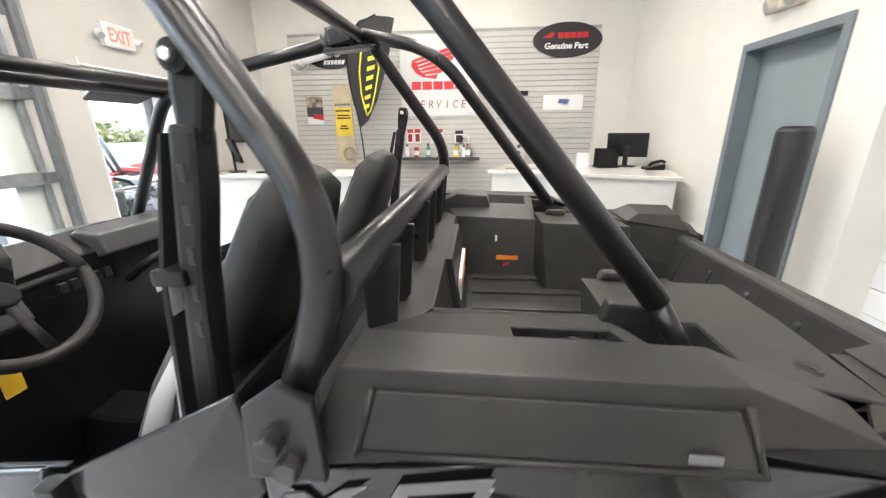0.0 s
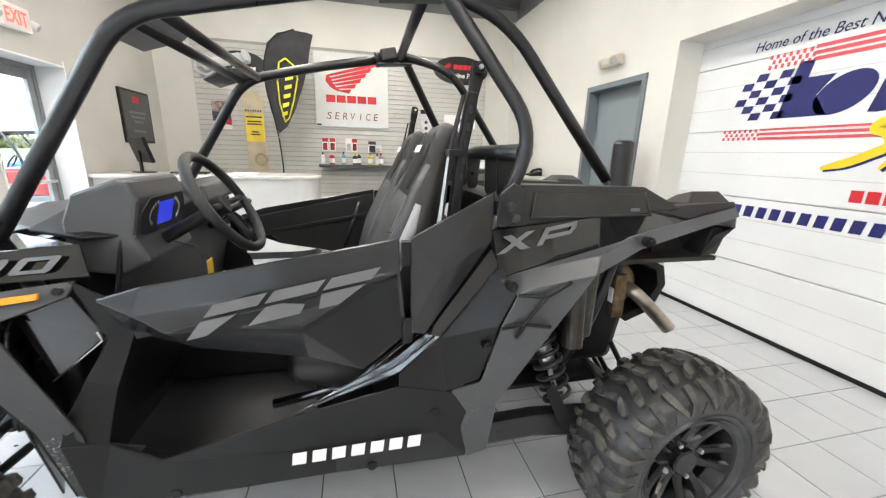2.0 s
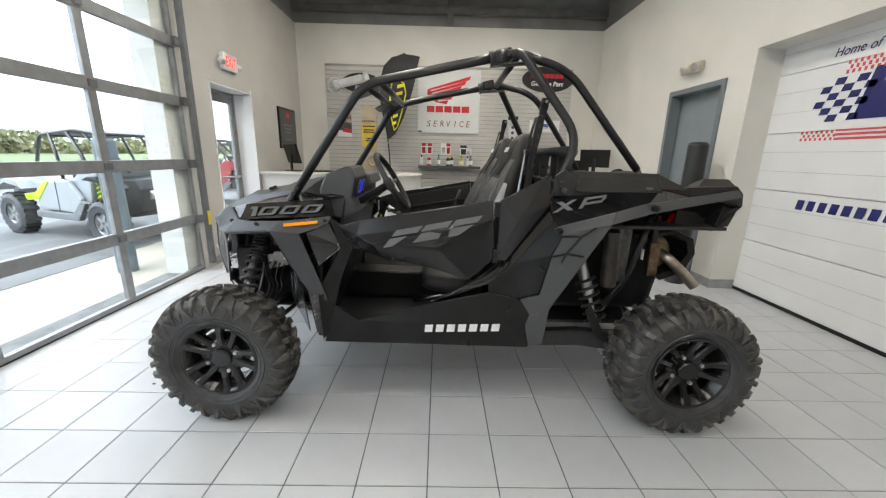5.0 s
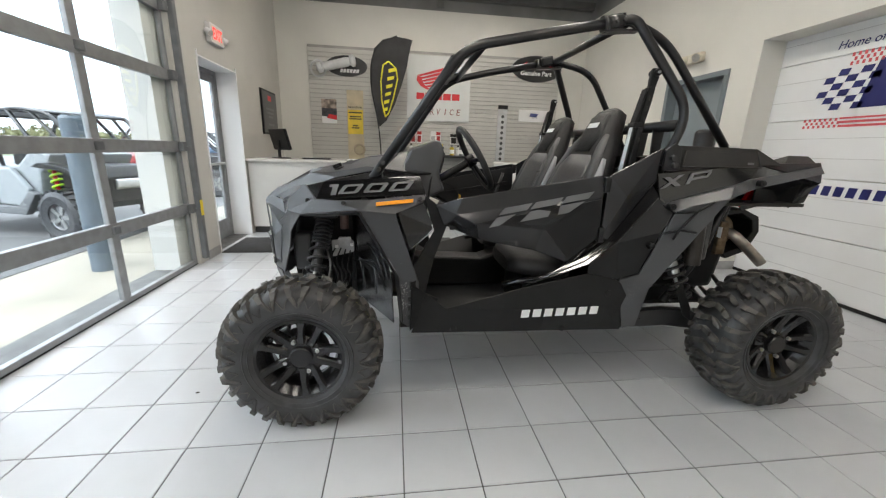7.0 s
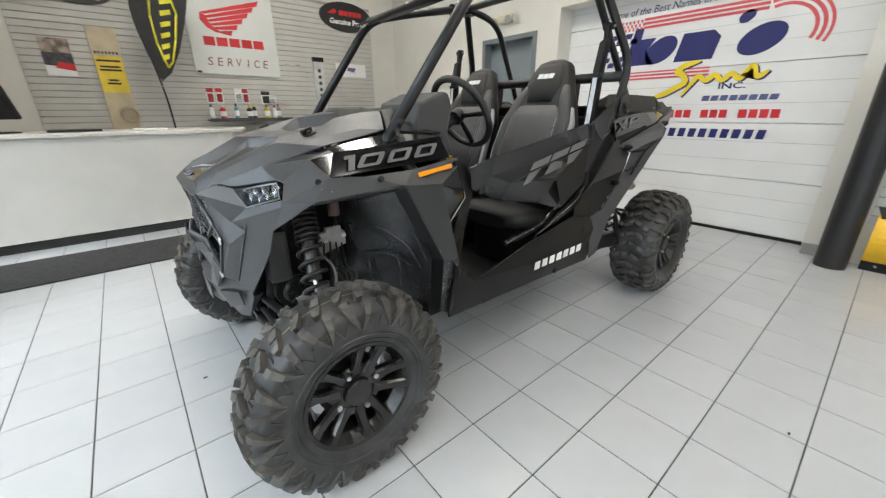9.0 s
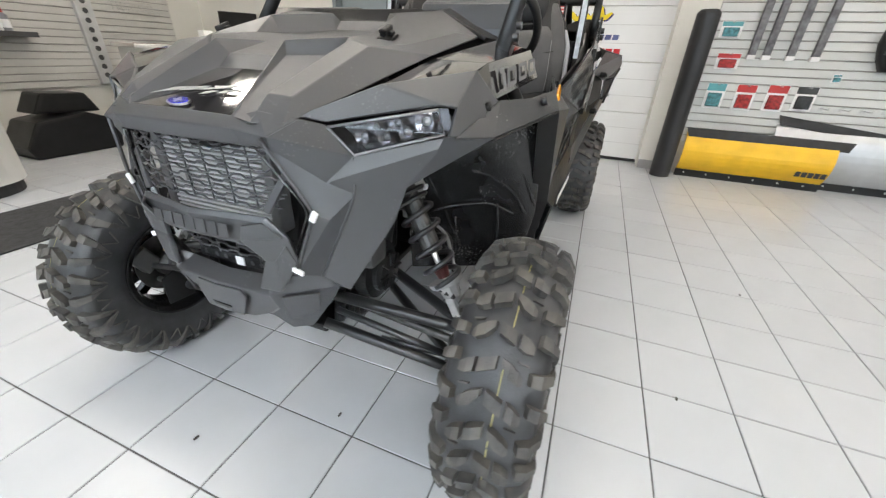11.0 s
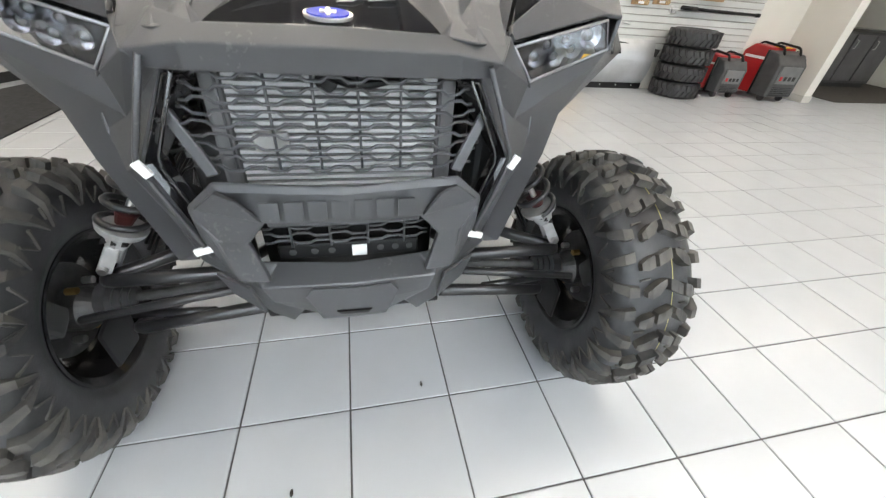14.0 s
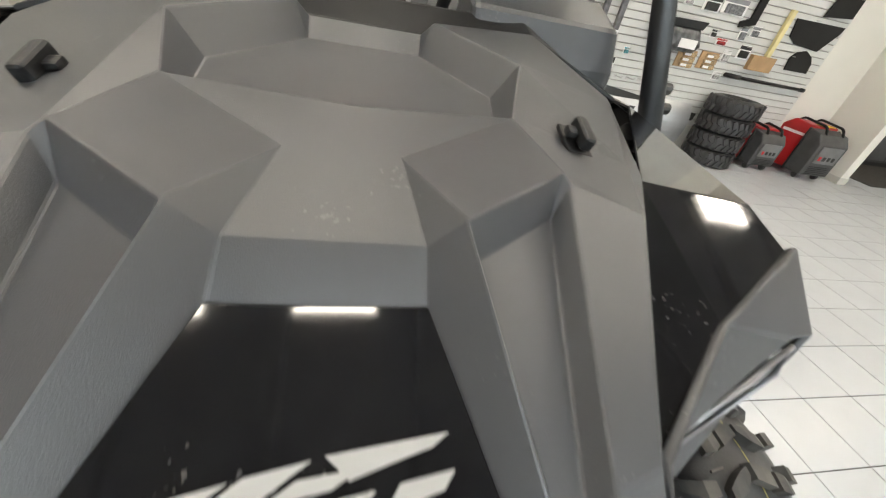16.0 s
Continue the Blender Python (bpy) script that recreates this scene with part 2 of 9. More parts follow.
def smoothed(pts, radius, n=6):
    """Round the corners of a polyline."""
    pts = [Vector(p) for p in pts]
    out = [pts[0]]
    for a, b, c in zip(pts, pts[1:], pts[2:]):
        r = min(radius, (a - b).length * 0.45, (c - b).length * 0.45)
        p, q = b + (a - b).normalized() * r, b + (c - b).normalized() * r
        for i in range(n + 1):
            t = i / n
            out.append(p * (1 - t) ** 2 + b * 2 * t * (1 - t) + q * t * t)
    out.append(pts[-1])
    return out


def addtube(bm, pts, r, seg=14, bend=0.0, caps=True):
    pts = smoothed(pts, bend) if bend and len(pts) > 2 else [Vector(p) for p in pts]
    ref = None
    rings = []
    for i, p in enumerate(pts):
        d = (pts[min(i + 1, len(pts) - 1)] - pts[max(i - 1, 0)]).normalized()
        if ref is None:
            ref = d.orthogonal().normalized()
        ref = (ref - d * ref.dot(d)).normalized()
        s = d.cross(ref)
        rings.append([bm.verts.new(p + (ref * math.cos(2 * math.pi * k / seg) + s * math.sin(2 * math.pi * k / seg)) * r) for k in range(seg)])
    for a, b in zip(rings, rings[1:]):
        for k in range(seg):
            f = bm.faces.new((a[k], a[(k + 1) % seg], b[(k + 1) % seg], b[k]))
            f.smooth = True
    if caps:
        bm.faces.new(rings[0]), bm.faces.new(rings[-1][::-1])


def tube(pts, r, seg=14, bend=0.0):
    bm = bmesh.new()
    addtube(bm, pts, r, seg, bend)
    return bm


def coil(a, b, r, wire, turns, seg=16):
    a, b = Vector(a), Vector(b)
    d = (b - a)
    q = d.to_track_quat("Z", "Y")
    n = int(turns * seg)
    pts = [a + d * (i / n) + q @ Vector((r * math.cos(2 * math.pi * i / seg), r * math.sin(2 * math.pi * i / seg), 0)) for i in range(n + 1)]
    return tube(pts, wire, 8)


def prism(poly, lo, hi, axis="y", bev=0.0, seg=2):
    """Extrude a polygon, given in the other two axes in order, along an axis."""
    bm = bmesh.new()
    put = {"y": lambda a, b, h: (a, h, b), "x": lambda a, b, h: (h, a, b), "z": lambda a, b, h: (a, b, h)}[axis]
    v0 = [bm.verts.new(put(a, b, lo)) for a, b in poly]
    v1 = [bm.verts.new(put(a, b, hi)) for a, b in poly]
    n = len(poly)
    bm.faces.new(v0), bm.faces.new(v1[::-1])
    for i in range(n):
        bm.faces.new((v0[i], v0[(i + 1) % n], v1[(i + 1) % n], v1[i]))
    bmesh.ops.recalc_face_normals(bm, faces=bm.faces[:])
    bevel(bm, bev, seg)
    return bm


def shell(verts, faces, thick=0.004, bev=0.0, seg=2, inward=(0, 0, 0)):
    """A thin moulded panel from a few facets, given real thickness away from its visible side."""
    bm = bmesh.new()
    vs = [bm.verts.new(v) for v in verts]
    for f in faces:
        bm.faces.new([vs[i] for i in f])
    bmesh.ops.recalc_face_normals(bm, faces=bm.faces[:])
    c = Vector(inward)
    s = sum((f.normal.dot(f.calc_center_median() - c) * f.calc_area() for f in bm.faces))
    if s < 0:
        bmesh.ops.reverse_faces(bm, faces=bm.faces[:])
    bmesh.ops.solidify(bm, geom=bm.faces[:], thickness=thick)
    bmesh.ops.recalc_face_normals(bm, faces=bm.faces[:])
    if bev:
        bevel(bm, bev, seg, 12)
    return bm


def text_bm(body, size, depth=0.001, shear=0.0, bold=0.0, space=1.0):
    cu = bpy.data.curves.new("text", "FONT")
    cu.body, cu.size, cu.extrude, cu.shear, cu.offset, cu.space_character = body, size, depth, shear, bold, space
    cu.resolution_u = 4
    ob = bpy.data.objects.new("text", cu)
    scene.collection.objects.link(ob)
    me = ob.to_mesh().copy()
    bpy.data.objects.remove(ob)
    bpy.data.curves.remove(cu)
    bm = bmesh.new()
    bm.from_mesh(me)
    bpy.data.meshes.remove(me)
    return bm


def lettering(name, body, at, right, up, width, height, material, parent, label="", shear=0.0, bold=0.0, depth=0.001, space=1.0):
    """Raised lettering whose lower-left corner lies at a place, scaled to a width and height along two directions."""
    bm = text_bm(body, 1.0, 0.02, shear, bold, space)
    xs, ys = [v.co.x for v in bm.verts], [v.co.y for v in bm.verts]
    r, u = Vector(right).normalized(), Vector(up).normalized()
    n = r.cross(u)
    sx, sy = width / (max(xs) - min(xs)), height / (max(ys) - min(ys))
    x0, y0 = min(xs), min(ys)
    for v in bm.verts:
        v.co = Vector(at) + r * (v.co.x - x0) * sx + u * (v.co.y - y0) * sy + n * (v.co.z / 0.02 * depth)
    return part(name, bm, material, parent, label)


def flat(name, polys, at, right, up, material, parent, label="", depth=0.002):
    """Flat shapes with a real thickness, drawn on a plane given by a corner and two directions."""
    bm = bmesh.new()
    r, u = Vector(right).normalized(), Vector(up).normalized()
    n = r.cross(u)
    for poly in polys:
        a = [bm.verts.new(Vector(at) + r * x + u * y) for x, y in poly]
        b = [bm.verts.new(v.co + n * depth) for v in a]
        k = len(poly)
        bm.faces.new(a[::-1]), bm.faces.new(b)
        for i in range(k):
            bm.faces.new((a[i], a[(i + 1) % k], b[(i + 1) % k], b[i]))
    return part(name, bm, material, parent, label)


def ellipse(cx, cy, rx, ry, n=32):
    return [(cx + rx * math.cos(2 * math.pi * i / n), cy + ry * math.sin(2 * math.pi * i / n)) for i in range(n)]


def rect(x0, y0, x1, y1):
    return [(x0, y0), (x1, y0), (x1, y1), (x0, y1)]


def glyphs(name, n, at, right, up, width, height, material, parent, label, slant=0.3, gap=0.12, depth=0.0012):
    """Plain slanted blocks in place of a brand mark, one to a letter."""
    pitch = width / n
    w = pitch * (1 - gap)
    for i in range(n):
        x = i * pitch
        polys = [[(x, 0), (x + w, 0), (x + w + slant * height, height), (x + slant * height, height)]]
        flat(name, polys, at, right, up, material, parent, label, depth)


def soften(bm, deg=8):
    """Smooth shading across shallow folds, hard across sharp ones."""
    for f in bm.faces:
        f.smooth = True
    for e in bm.edges:
        e.smooth = not (len(e.link_faces) == 2 and e.calc_face_angle(0) > radians(deg))
    return bm


def structure(name, bm, material, label, category="structure", smooth=False):
    return thing(name, bm, material, label, category, kind="structure", smooth=smooth)


# ---- large structure ----
XL, XR, YB, ZT = -2.70, 3.06, 6.09, 3.68
YF, ZC = -9.0, 4.55
T = 0.3048


def wall_boxes(boxes):
    bm = bmesh.new()
    for lo, hi in boxes:
        addbox(bm, lo, hi)
    return bm


# back wall and its dark upper band
structure("wall_north", wall_boxes([((XL - 0.3, YB, 0), (6.2, YB + 0.15, ZT))]), WALL, "off-white painted back wall behind the parts counter", "wall")
structure("wall_north_upper", wall_boxes([((XL - 0.3, YB + 0.02, ZT), (6.2, YB + 0.15, ZC))]), DECK, "dark steel panel above the back wall", "wall")
# left wall: overhead glass door and exit door
GY0, GY1, GZ = -1.60, 2.66, 3.06
# opening of the unseen second glass door, added for light
HY0, HY1 = -7.2, -2.94
DY0, DY1, DZ = 3.12, 4.12, 2.15
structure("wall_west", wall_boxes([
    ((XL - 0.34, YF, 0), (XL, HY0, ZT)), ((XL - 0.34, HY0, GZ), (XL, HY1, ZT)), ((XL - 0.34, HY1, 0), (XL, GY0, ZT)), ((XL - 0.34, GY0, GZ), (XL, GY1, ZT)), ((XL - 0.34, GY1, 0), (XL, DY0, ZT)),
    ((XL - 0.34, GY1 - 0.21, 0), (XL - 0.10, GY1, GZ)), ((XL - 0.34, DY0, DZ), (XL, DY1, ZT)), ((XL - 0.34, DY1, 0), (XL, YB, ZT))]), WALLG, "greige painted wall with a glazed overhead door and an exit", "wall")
structure("wall_west_upper", wall_boxes([((XL - 0.34, YF, ZT), (XL - 0.02, YB, ZC))]), DECK, "dark steel panel above the wall", "wall")
# right wall: service door, overhead door, slatwall stretch
KY0, KY1, KZ = -0.50, 2.29, 2.43
SY0, SY1, SZ = 2.62, 3.61, 2.23
structure("wall_east", wall_boxes([
    ((XR, SY1, 0), (XR + 0.27, YB, ZT)), ((XR, SY0, SZ), (XR + 0.27, SY1, ZT)), ((XR, KY1, 0), (XR + 0.27, SY0, ZT)),
    ((XR, KY0, KZ), (XR + 0.27, KY1, ZT)), ((XR, -5.5, 0), (XR + 0.27, KY0, ZT))]), WALL, "off-white painted wall with a service door and an overhead door", "wall")
structure("wall_east_upper", wall_boxes([((XR + 0.02, YF, ZT), (XR + 0.27, YB, ZC))]), DECK, "dark steel panel above the wall", "wall")
structure("column", wall_boxes([((2.45, -5.56, 0.09), (XR, -5.42, ZT))]), WALL, "off-white painted wall pier beside the slatwall", "column")
structure("column_base", box((2.438, -5.572, 0), (XR, -5.408, 0.09), 0.004), WALLG, "grey tile skirting round the pier", "baseboard")
structure("wall_south", wall_boxes([((XL - 0.34, YF - 0.15, 0), (6.2, YF, ZC))]), WALL, "plain off-white wall closing the showroom", "wall")
structure("wall_lounge", wall_boxes([((6.05, YF, 0), (6.2, YB, ZC))]), WALL, "plain off-white wall of the lounge", "wall")
structure("ceiling", wall_boxes([((XL - 0.34, YF, ZC), (6.2, YB + 0.15, ZC + 0.1))] + [((XL, y, ZC - 0.22), (6.05, y + 0.09, ZC)) for y in (-7.5, -6, -4.5, -3, -1.5, 0, 1.5, 3, 4.5)]), DECK, "dark grey exposed steel roof deck with purlins", "ceiling")
structure("girt", box((XL, YB - 0.12, 3.86), (XR, YB + 0.01, 3.98), 0.005), mat("grey steel girt", (0.13, 0.13, 0.13), 0.6), "dark steel beam under the roof", "beam")
structure("girt_post", box((0.12, YB - 0.14, ZT), (0.24, YB - 0.121, ZC), 0.005), mat("grey steel girt", (0.13, 0.13, 0.13), 0.6), "short steel post under the roof", "beam")
SKIRT = mat("grey skirting tile", (0.33, 0.33, 0.33), 0.4, var=0.1, scale=12)
for sy0, sy1 in ((KY1 + 0.004, SY0 - 0.004), (SY1 + 0.004, 3.9), (-0.80, KY0 - 0.004)):
    structure("baseboard", box((XR - 0.010, sy0, 0), (XR - 0.001, sy1, 0.10), 0.002), SKIRT, "grey tile skirting along the wall", "baseboard")
structure("baseboard", box((XR - 0.010, KY1 - 0.010, 0), (XR + 0.262, KY1 - 0.001, 0.10), 0.002), SKIRT, "grey tile skirting in the door recess", "baseboard")
structure("baseboard", box((XL + 0.001, GY1 + 0.16, 0), (XL + 0.010, DY0 - 0.014, 0.10), 0.002), SKIRT, "grey tile skirting along the wall", "baseboard")
# ground outside
structure("ground", wall_boxes([((-150, -150, -0.12), (XL - 0.02, 150, -0.035))]), CONC, "pale concrete apron outside the showroom", "ground")
structure("road", wall_boxes([((-150, -150, -0.11), (-4.3, 150, -0.028))]), ASPH, "worn grey asphalt lot", "road")
structure("lawn", wall_boxes([((-150, -150, -0.10), (-26, 150, -0.02))]), GRASS, "mown grass beyond the lot", "ground")

# overhead glass door
def glass_door(name, GY0, GY1):
    d = tagged(empty(name, (XL - 0.06, (GY0 + GY1) / 2, 0)), "grey aluminium overhead door glazed with clear panes", "garage door", kind="structure")
    x0, x1 = XL - 0.085, XL - 0.035
    cols = [GY0 + i * (GY1 - GY0) / 4 for i in range(5)]
    rows = [0.0, 0.60, 1.215, 1.86, 2.44, GZ]
    for z in rows:
        lo = max(0.005, z - 0.05)
        part("rail", box((x0, GY0, lo), (x1, GY1, min(z + 0.05, GZ)), 0.006), ALU, d)
    for y in cols:
        part("stile", box((x0 + 0.004, y - 0.038, 0.012), (x1 - 0.004, y + 0.038, GZ - 0.004), 0.005), ALU, d)
        for z in rows[1:-1]:
            h = part("hinge", box((x1 - 0.002, y - 0.035, z - 0.03), (x1 + 0.02, y + 0.035, z + 0.03), 0.006), ALUD, d, "dark steel hinge")
    for a, b in zip(cols, cols[1:]):
        for c, e in zip(rows, rows[1:]):
            p = part("pane", box((x0 + 0.02, a + 0.03, c + 0.04), (x0 + 0.026, b - 0.03, e - 0.04)), GLASS, d)
            p.visible_shadow = False
    part("bottom_seal", box((x0, GY0, 0.0), (x1, GY1, 0.012)), BLK, d)
    t = tagged(empty("door_track", (XL, GY1, 0)), "grey steel overhead-door track with rollers beside the opening", "door track", kind="structure")
    part("track", box((XL - 0.03, GY1 + 0.03, 0.05), (XL + 0.05, GY1 + 0.09, ZT - 0.25), 0.008), ALUD, t)
    part("angle", box((XL + 0.002, GY1 + 0.09, 0.05), (XL + 0.008, GY1 + 0.15, ZT - 0.25), 0.002), ALU, t)
    for z in rows[1:-1]:
        part("roller", cyl((XL - 0.01, GY1 - 0.03, z), (XL - 0.01, GY1 + 0.06, z), 0.022), STEEL, t)
        part("bracket", box((XL - 0.033, GY1 - 0.05, z - 0.045), (XL + 0.012, GY1 + 0.03, z + 0.045), 0.006), ALUD, t)
    part("warning_sticker", box((XL + 0.050, GY1 + 0.035, 0.52), (XL + 0.053, GY1 + 0.085, 0.68)), YEL, t, "yellow safety sticker")


glass_door("door_1", GY0, GY1)
# unseen door, added to bring window light and reflections to the vehicle's side
glass_door("door_5", HY0, HY1)
structure("door_frame_west", wall_boxes([((XL - 0.30, DY0, 0), (XL - 0.24, DY0 + 0.05, DZ)), ((XL - 0.30, DY1 - 0.05, 0), (XL - 0.24, DY1, DZ)), ((XL - 0.30, DY0 + 0.05, DZ - 0.06), (XL - 0.24, DY1 - 0.05, DZ))]), ALU, "grey aluminium frame of the glazed exit", "door frame")
structure("door_lining", wall_boxes([((XL - 0.238, DY1 - 0.012, 0), (XL + 0.012, DY1 + 0.002, DZ + 0.05)), ((XL - 0.238, DY0 - 0.002, 0), (XL + 0.012, DY0 + 0.012, DZ + 0.05)), ((XL - 0.238, DY0 + 0.012, DZ - 0.012), (XL + 0.012, DY1 - 0.012, DZ + 0.002))]), WHITE, "white lining of the deep exit recess", "trim")


def exit_door():
    d = tagged(empty("door_2", (XL - 0.27, DY0, 0)), "closed aluminium exit door with a tall clear pane", "door", kind="structure")
    a, b, z = DY0 + 0.055, DY1 - 0.055, DZ - 0.065
    part("stile", box((XL - 0.29, a, 0.01), (XL - 0.25, a + 0.07, z), 0.004), ALU, d)
    part("stile", box((XL - 0.29, b - 0.07, 0.01), (XL - 0.25, b, z), 0.004), ALU, d)
    part("rail", box((XL - 0.288, a + 0.07, 0.01), (XL - 0.252, b - 0.07, 0.26), 0.004), ALU, d)
    part("rail", box((XL - 0.288, a + 0.07, z - 0.09), (XL - 0.252, b - 0.07, z), 0.004), ALU, d)
    p = part("pane", box((XL - 0.275, a + 0.066, 0.255), (XL - 0.267, b - 0.066, z - 0.086)), GLASS, d)
    p.visible_shadow = False
    part("push_bar", tube([(XL - 0.25, a + 0.06, 1.0), (XL - 0.20, a + 0.06, 1.0), (XL - 0.20, b - 0.06, 1.0), (XL - 0.25, b - 0.06, 1.0)], 0.016, bend=0.04), STEEL, d, "steel push bar")


exit_door()


def exit_sign(y, z):
    s = tagged(empty("exit_sign", (XL, y, z)), "white emergency exit sign with red letters and lamp heads", "exit sign")
    part("housing", box((XL, y - 0.16, z - 0.10), (XL + 0.06, y + 0.16, z + 0.10), 0.012), WHITE, s)
    part("face", box((XL + 0.06, y - 0.14, z - 0.08), (XL + 0.064, y + 0.14, z + 0.08)), mat("ivory sign face", (0.75, 0.72, 0.66), 0.4), s)
    lettering("letters", "EXIT", (XL + 0.0645, y - 0.115, z - 0.06), (0, 1, 0), (0, 0, 1), 0.23, 0.12, mat("lit red letters", (0.8, 0.06, 0.05), 0.4, emit=1.2), s, "lit red EXIT letters", bold=0.02)
    for k in (-1, 1):
        lamp = part("lamp_head", cyl((XL + 0.03, y + k * 0.19, z), (XL + 0.08, y + k * 0.21, z - 0.03), 0.035, seg=16, bev=0.006), WHITE, s)
        part("lens", cyl((XL + 0.08, y + k * 0.21, z - 0.03), (XL + 0.084, y + k * 0.2115, z - 0.0324), 0.029, seg=16), STEEL, lamp)


exit_sign(3.56, 2.44)


# service door in blue-grey steel
def service_door():
    d = tagged(empty("door_3", (XR, SY0, 0)), "closed blue-grey painted steel service door in a matching frame", "door", kind="structure")
    f = 0.06
    part("jamb", box((XR - 0.02, SY0 - 0.0, 0), (XR + 0.12, SY0 + f, SZ - f), 0.004), BLUEGREY, d)
    part("jamb", box((XR - 0.02, SY1 - f, 0), (XR + 0.12, SY1, SZ - f), 0.004), BLUEGREY, d)
    part("head", box((XR - 0.02, SY0, SZ - f), (XR + 0.12, SY1, SZ), 0.004), BLUEGREY, d)
    leaf = part("leaf", box((XR + 0.13, SY0 + 0.003, 0.01), (XR + 0.175, SY1 - 0.003, SZ - 0.003), 0.003), mat("pale blue-grey steel leaf", (0.24, 0.28, 0.30), 0.5, var=0.04, scale=3), d)
    part("lever", tube([(XR + 0.13, SY0 + 0.16, 1.02), (XR + 0.07, SY0 + 0.16, 1.02), (XR + 0.07, SY0 + 0.28, 1.02)], 0.011, bend=0.02), STEEL, leaf, "steel lever handle")


service_door()


# white sectional door with painted sign
def sign_door():
    x = XR + 0.27
    d = tagged(empty("door_4", (x, 0.9, 0)), "white sectional overhead door painted with a dealer sign", "garage door", kind="structure")
    hgt = 0.538
    for i in range(5):
        z0 = 0.03 + i * hgt
        part("panel", box((x, KY0 - 0.08, z0 + 0.003), (x + 0.05, KY1 + 0.08, z0 + hgt - 0.003), 0.006), WHITE, d)
        # grooves are thin proud strips, greyed to stand for their shade
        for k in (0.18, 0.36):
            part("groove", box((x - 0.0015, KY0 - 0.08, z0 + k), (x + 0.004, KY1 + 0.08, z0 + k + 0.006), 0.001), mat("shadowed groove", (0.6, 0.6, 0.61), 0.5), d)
    part("bottom_seal", box((x - 0.006, KY0 - 0.08, 0.0), (x + 0.045, KY1 + 0.08, 0.034), 0.006), BLK, d, "black rubber bottom seal")
    r, u = (0, -1, 0), (0, 0, 1)
    xs = x - 0.0025

    def word(name, body, y, z, w, h, m, label="", shear=0.0, bold=0.0):
        lettering(name, body, (xs, y, z), r, u, w, h, m, d, label, shear, bold)

    def shape(name, polys, m, label=""):
        flat(name, [[(-a + 0, b) for a, b in p] for p in polys], (xs, 0, 0), r, u, m, d, label, 0.0015)

    word("slogan", "Home of the Best Names in Fun", 1.79, 2.237, 1.22, 0.07, NAVY, "navy slogan lettering", 0.25)
    # swallow-tailed bars above and below, and the ring end
    for z0, z1 in ((2.13, 2.155), (2.17, 2.195), (2.09, 2.115)):
        shape("stripe", [[(1.36, z0), (1.36, z1), (0.25, z1), (0.25, z0)]], REDD, "red stripe")
    for z0, z1 in ((1.565, 1.585), (1.60, 1.62), (1.635, 1.65)):
        shape("stripe", [[(1.62, z0), (1.62, z1), (0.62, z1), (0.62, z0)]], REDD, "red stripe")
    for i in range(14):
        for j in range(3):
            if (i + j) % 2 == 0:
                y, z = 1.92 - i * 0.022, 1.565 + j * 0.029
                shape("check", [rect(y, z, y - 0.02, z + 0.024)], REDD)
                y, z = 1.66 - i * 0.022, 2.085 + j * 0.036
                shape("check", [rect(y, z, y - 0.02, z + 0.03)], REDD)
    ring = []
    for r0, r1 in ((0.20, 0.225), (0.245, 0.27), (0.29, 0.31)):
        pts = [(0.13 - r1 * 1.15 * math.sin(a), 1.90 + r1 * math.cos(a)) for a in np.linspace(-0.35, 2.0, 18)]
        pts += [(0.13 - r0 * 1.15 * math.sin(a), 1.90 + r0 * math.cos(a)) for a in np.linspace(2.0, -0.35, 18)]
        ring.append(pts)
    for p in ring:
        shape("stripe", [p], REDD, "curved red stripe")
    # chequered flag squares
    for i in range(5):
        for j in range(6):
            if (i + j) % 2 == 0 and not (i == 0 and j in (0, 5)):
                y, z = 1.87 - i * 0.085 - (j - 2) * 0.018, 1.72 + j * 0.058
                shape("check", [[(y, z), (y - 0.078, z), (y - 0.094, z + 0.053), (y - 0.016, z + 0.053)]], NAVY, "navy chequer square")
    # the dealer's name as plain shapes: heavy navy blocks, yellow script strokes
    for poly in ([(1.52, 1.72), (1.20, 1.72), (1.29, 1.86), (1.20, 1.985), (1.365, 1.985), (1.345, 2.10), (1.44, 2.10)],
                 [(1.135 + 0.15 * math.cos(a) - 0.06 * math.sin(a), 1.853 + 0.135 * math.sin(a)) for a in np.linspace(0, 2 * math.pi, 29)[:-1]],
                 [(0.985, 1.72), (0.625, 1.72), (0.58, 1.92), (0.65, 1.985), (0.925, 1.985)],
                 [(0.40 + 0.06 * math.cos(a) - 0.02 * math.sin(a), 2.06 + 0.055 * math.sin(a)) for a in np.linspace(0, 2 * math.pi, 21)[:-1]],
                 [(0.25 + 0.17 * math.cos(a) - 0.06 * math.sin(a), 1.853 + 0.135 * math.sin(a)) for a in np.linspace(0, 2 * math.pi, 25)[:-1]]):
        shape("dealer_block", [poly], NAVY, "heavy navy rounded block")

    def ribbon(path, width):
        """A flat brush stroke of a given width along a path."""
        p = smoothed([(a, b, 0) for a, b in path], 0.05, 5)
        lo, hi = [], []
        for k, c in enumerate(p):
            e = (p[min(k + 1, len(p) - 1)] - p[max(k - 1, 0)]).normalized()
            n = Vector((-e.y, e.x, 0)) * width * (0.5 if 0 < k < len(p) - 1 else 0.2)
            lo.append((c.x + n.x, c.y + n.y))
            hi.append((c.x - n.x, c.y - n.y))
        return lo + hi[::-1]

    strokes = [([(1.13, 1.35), (0.98, 1.40), (0.80, 1.50), (0.84, 1.58), (0.92, 1.60), (0.86, 1.66), (0.70, 1.70)], 0.055)]
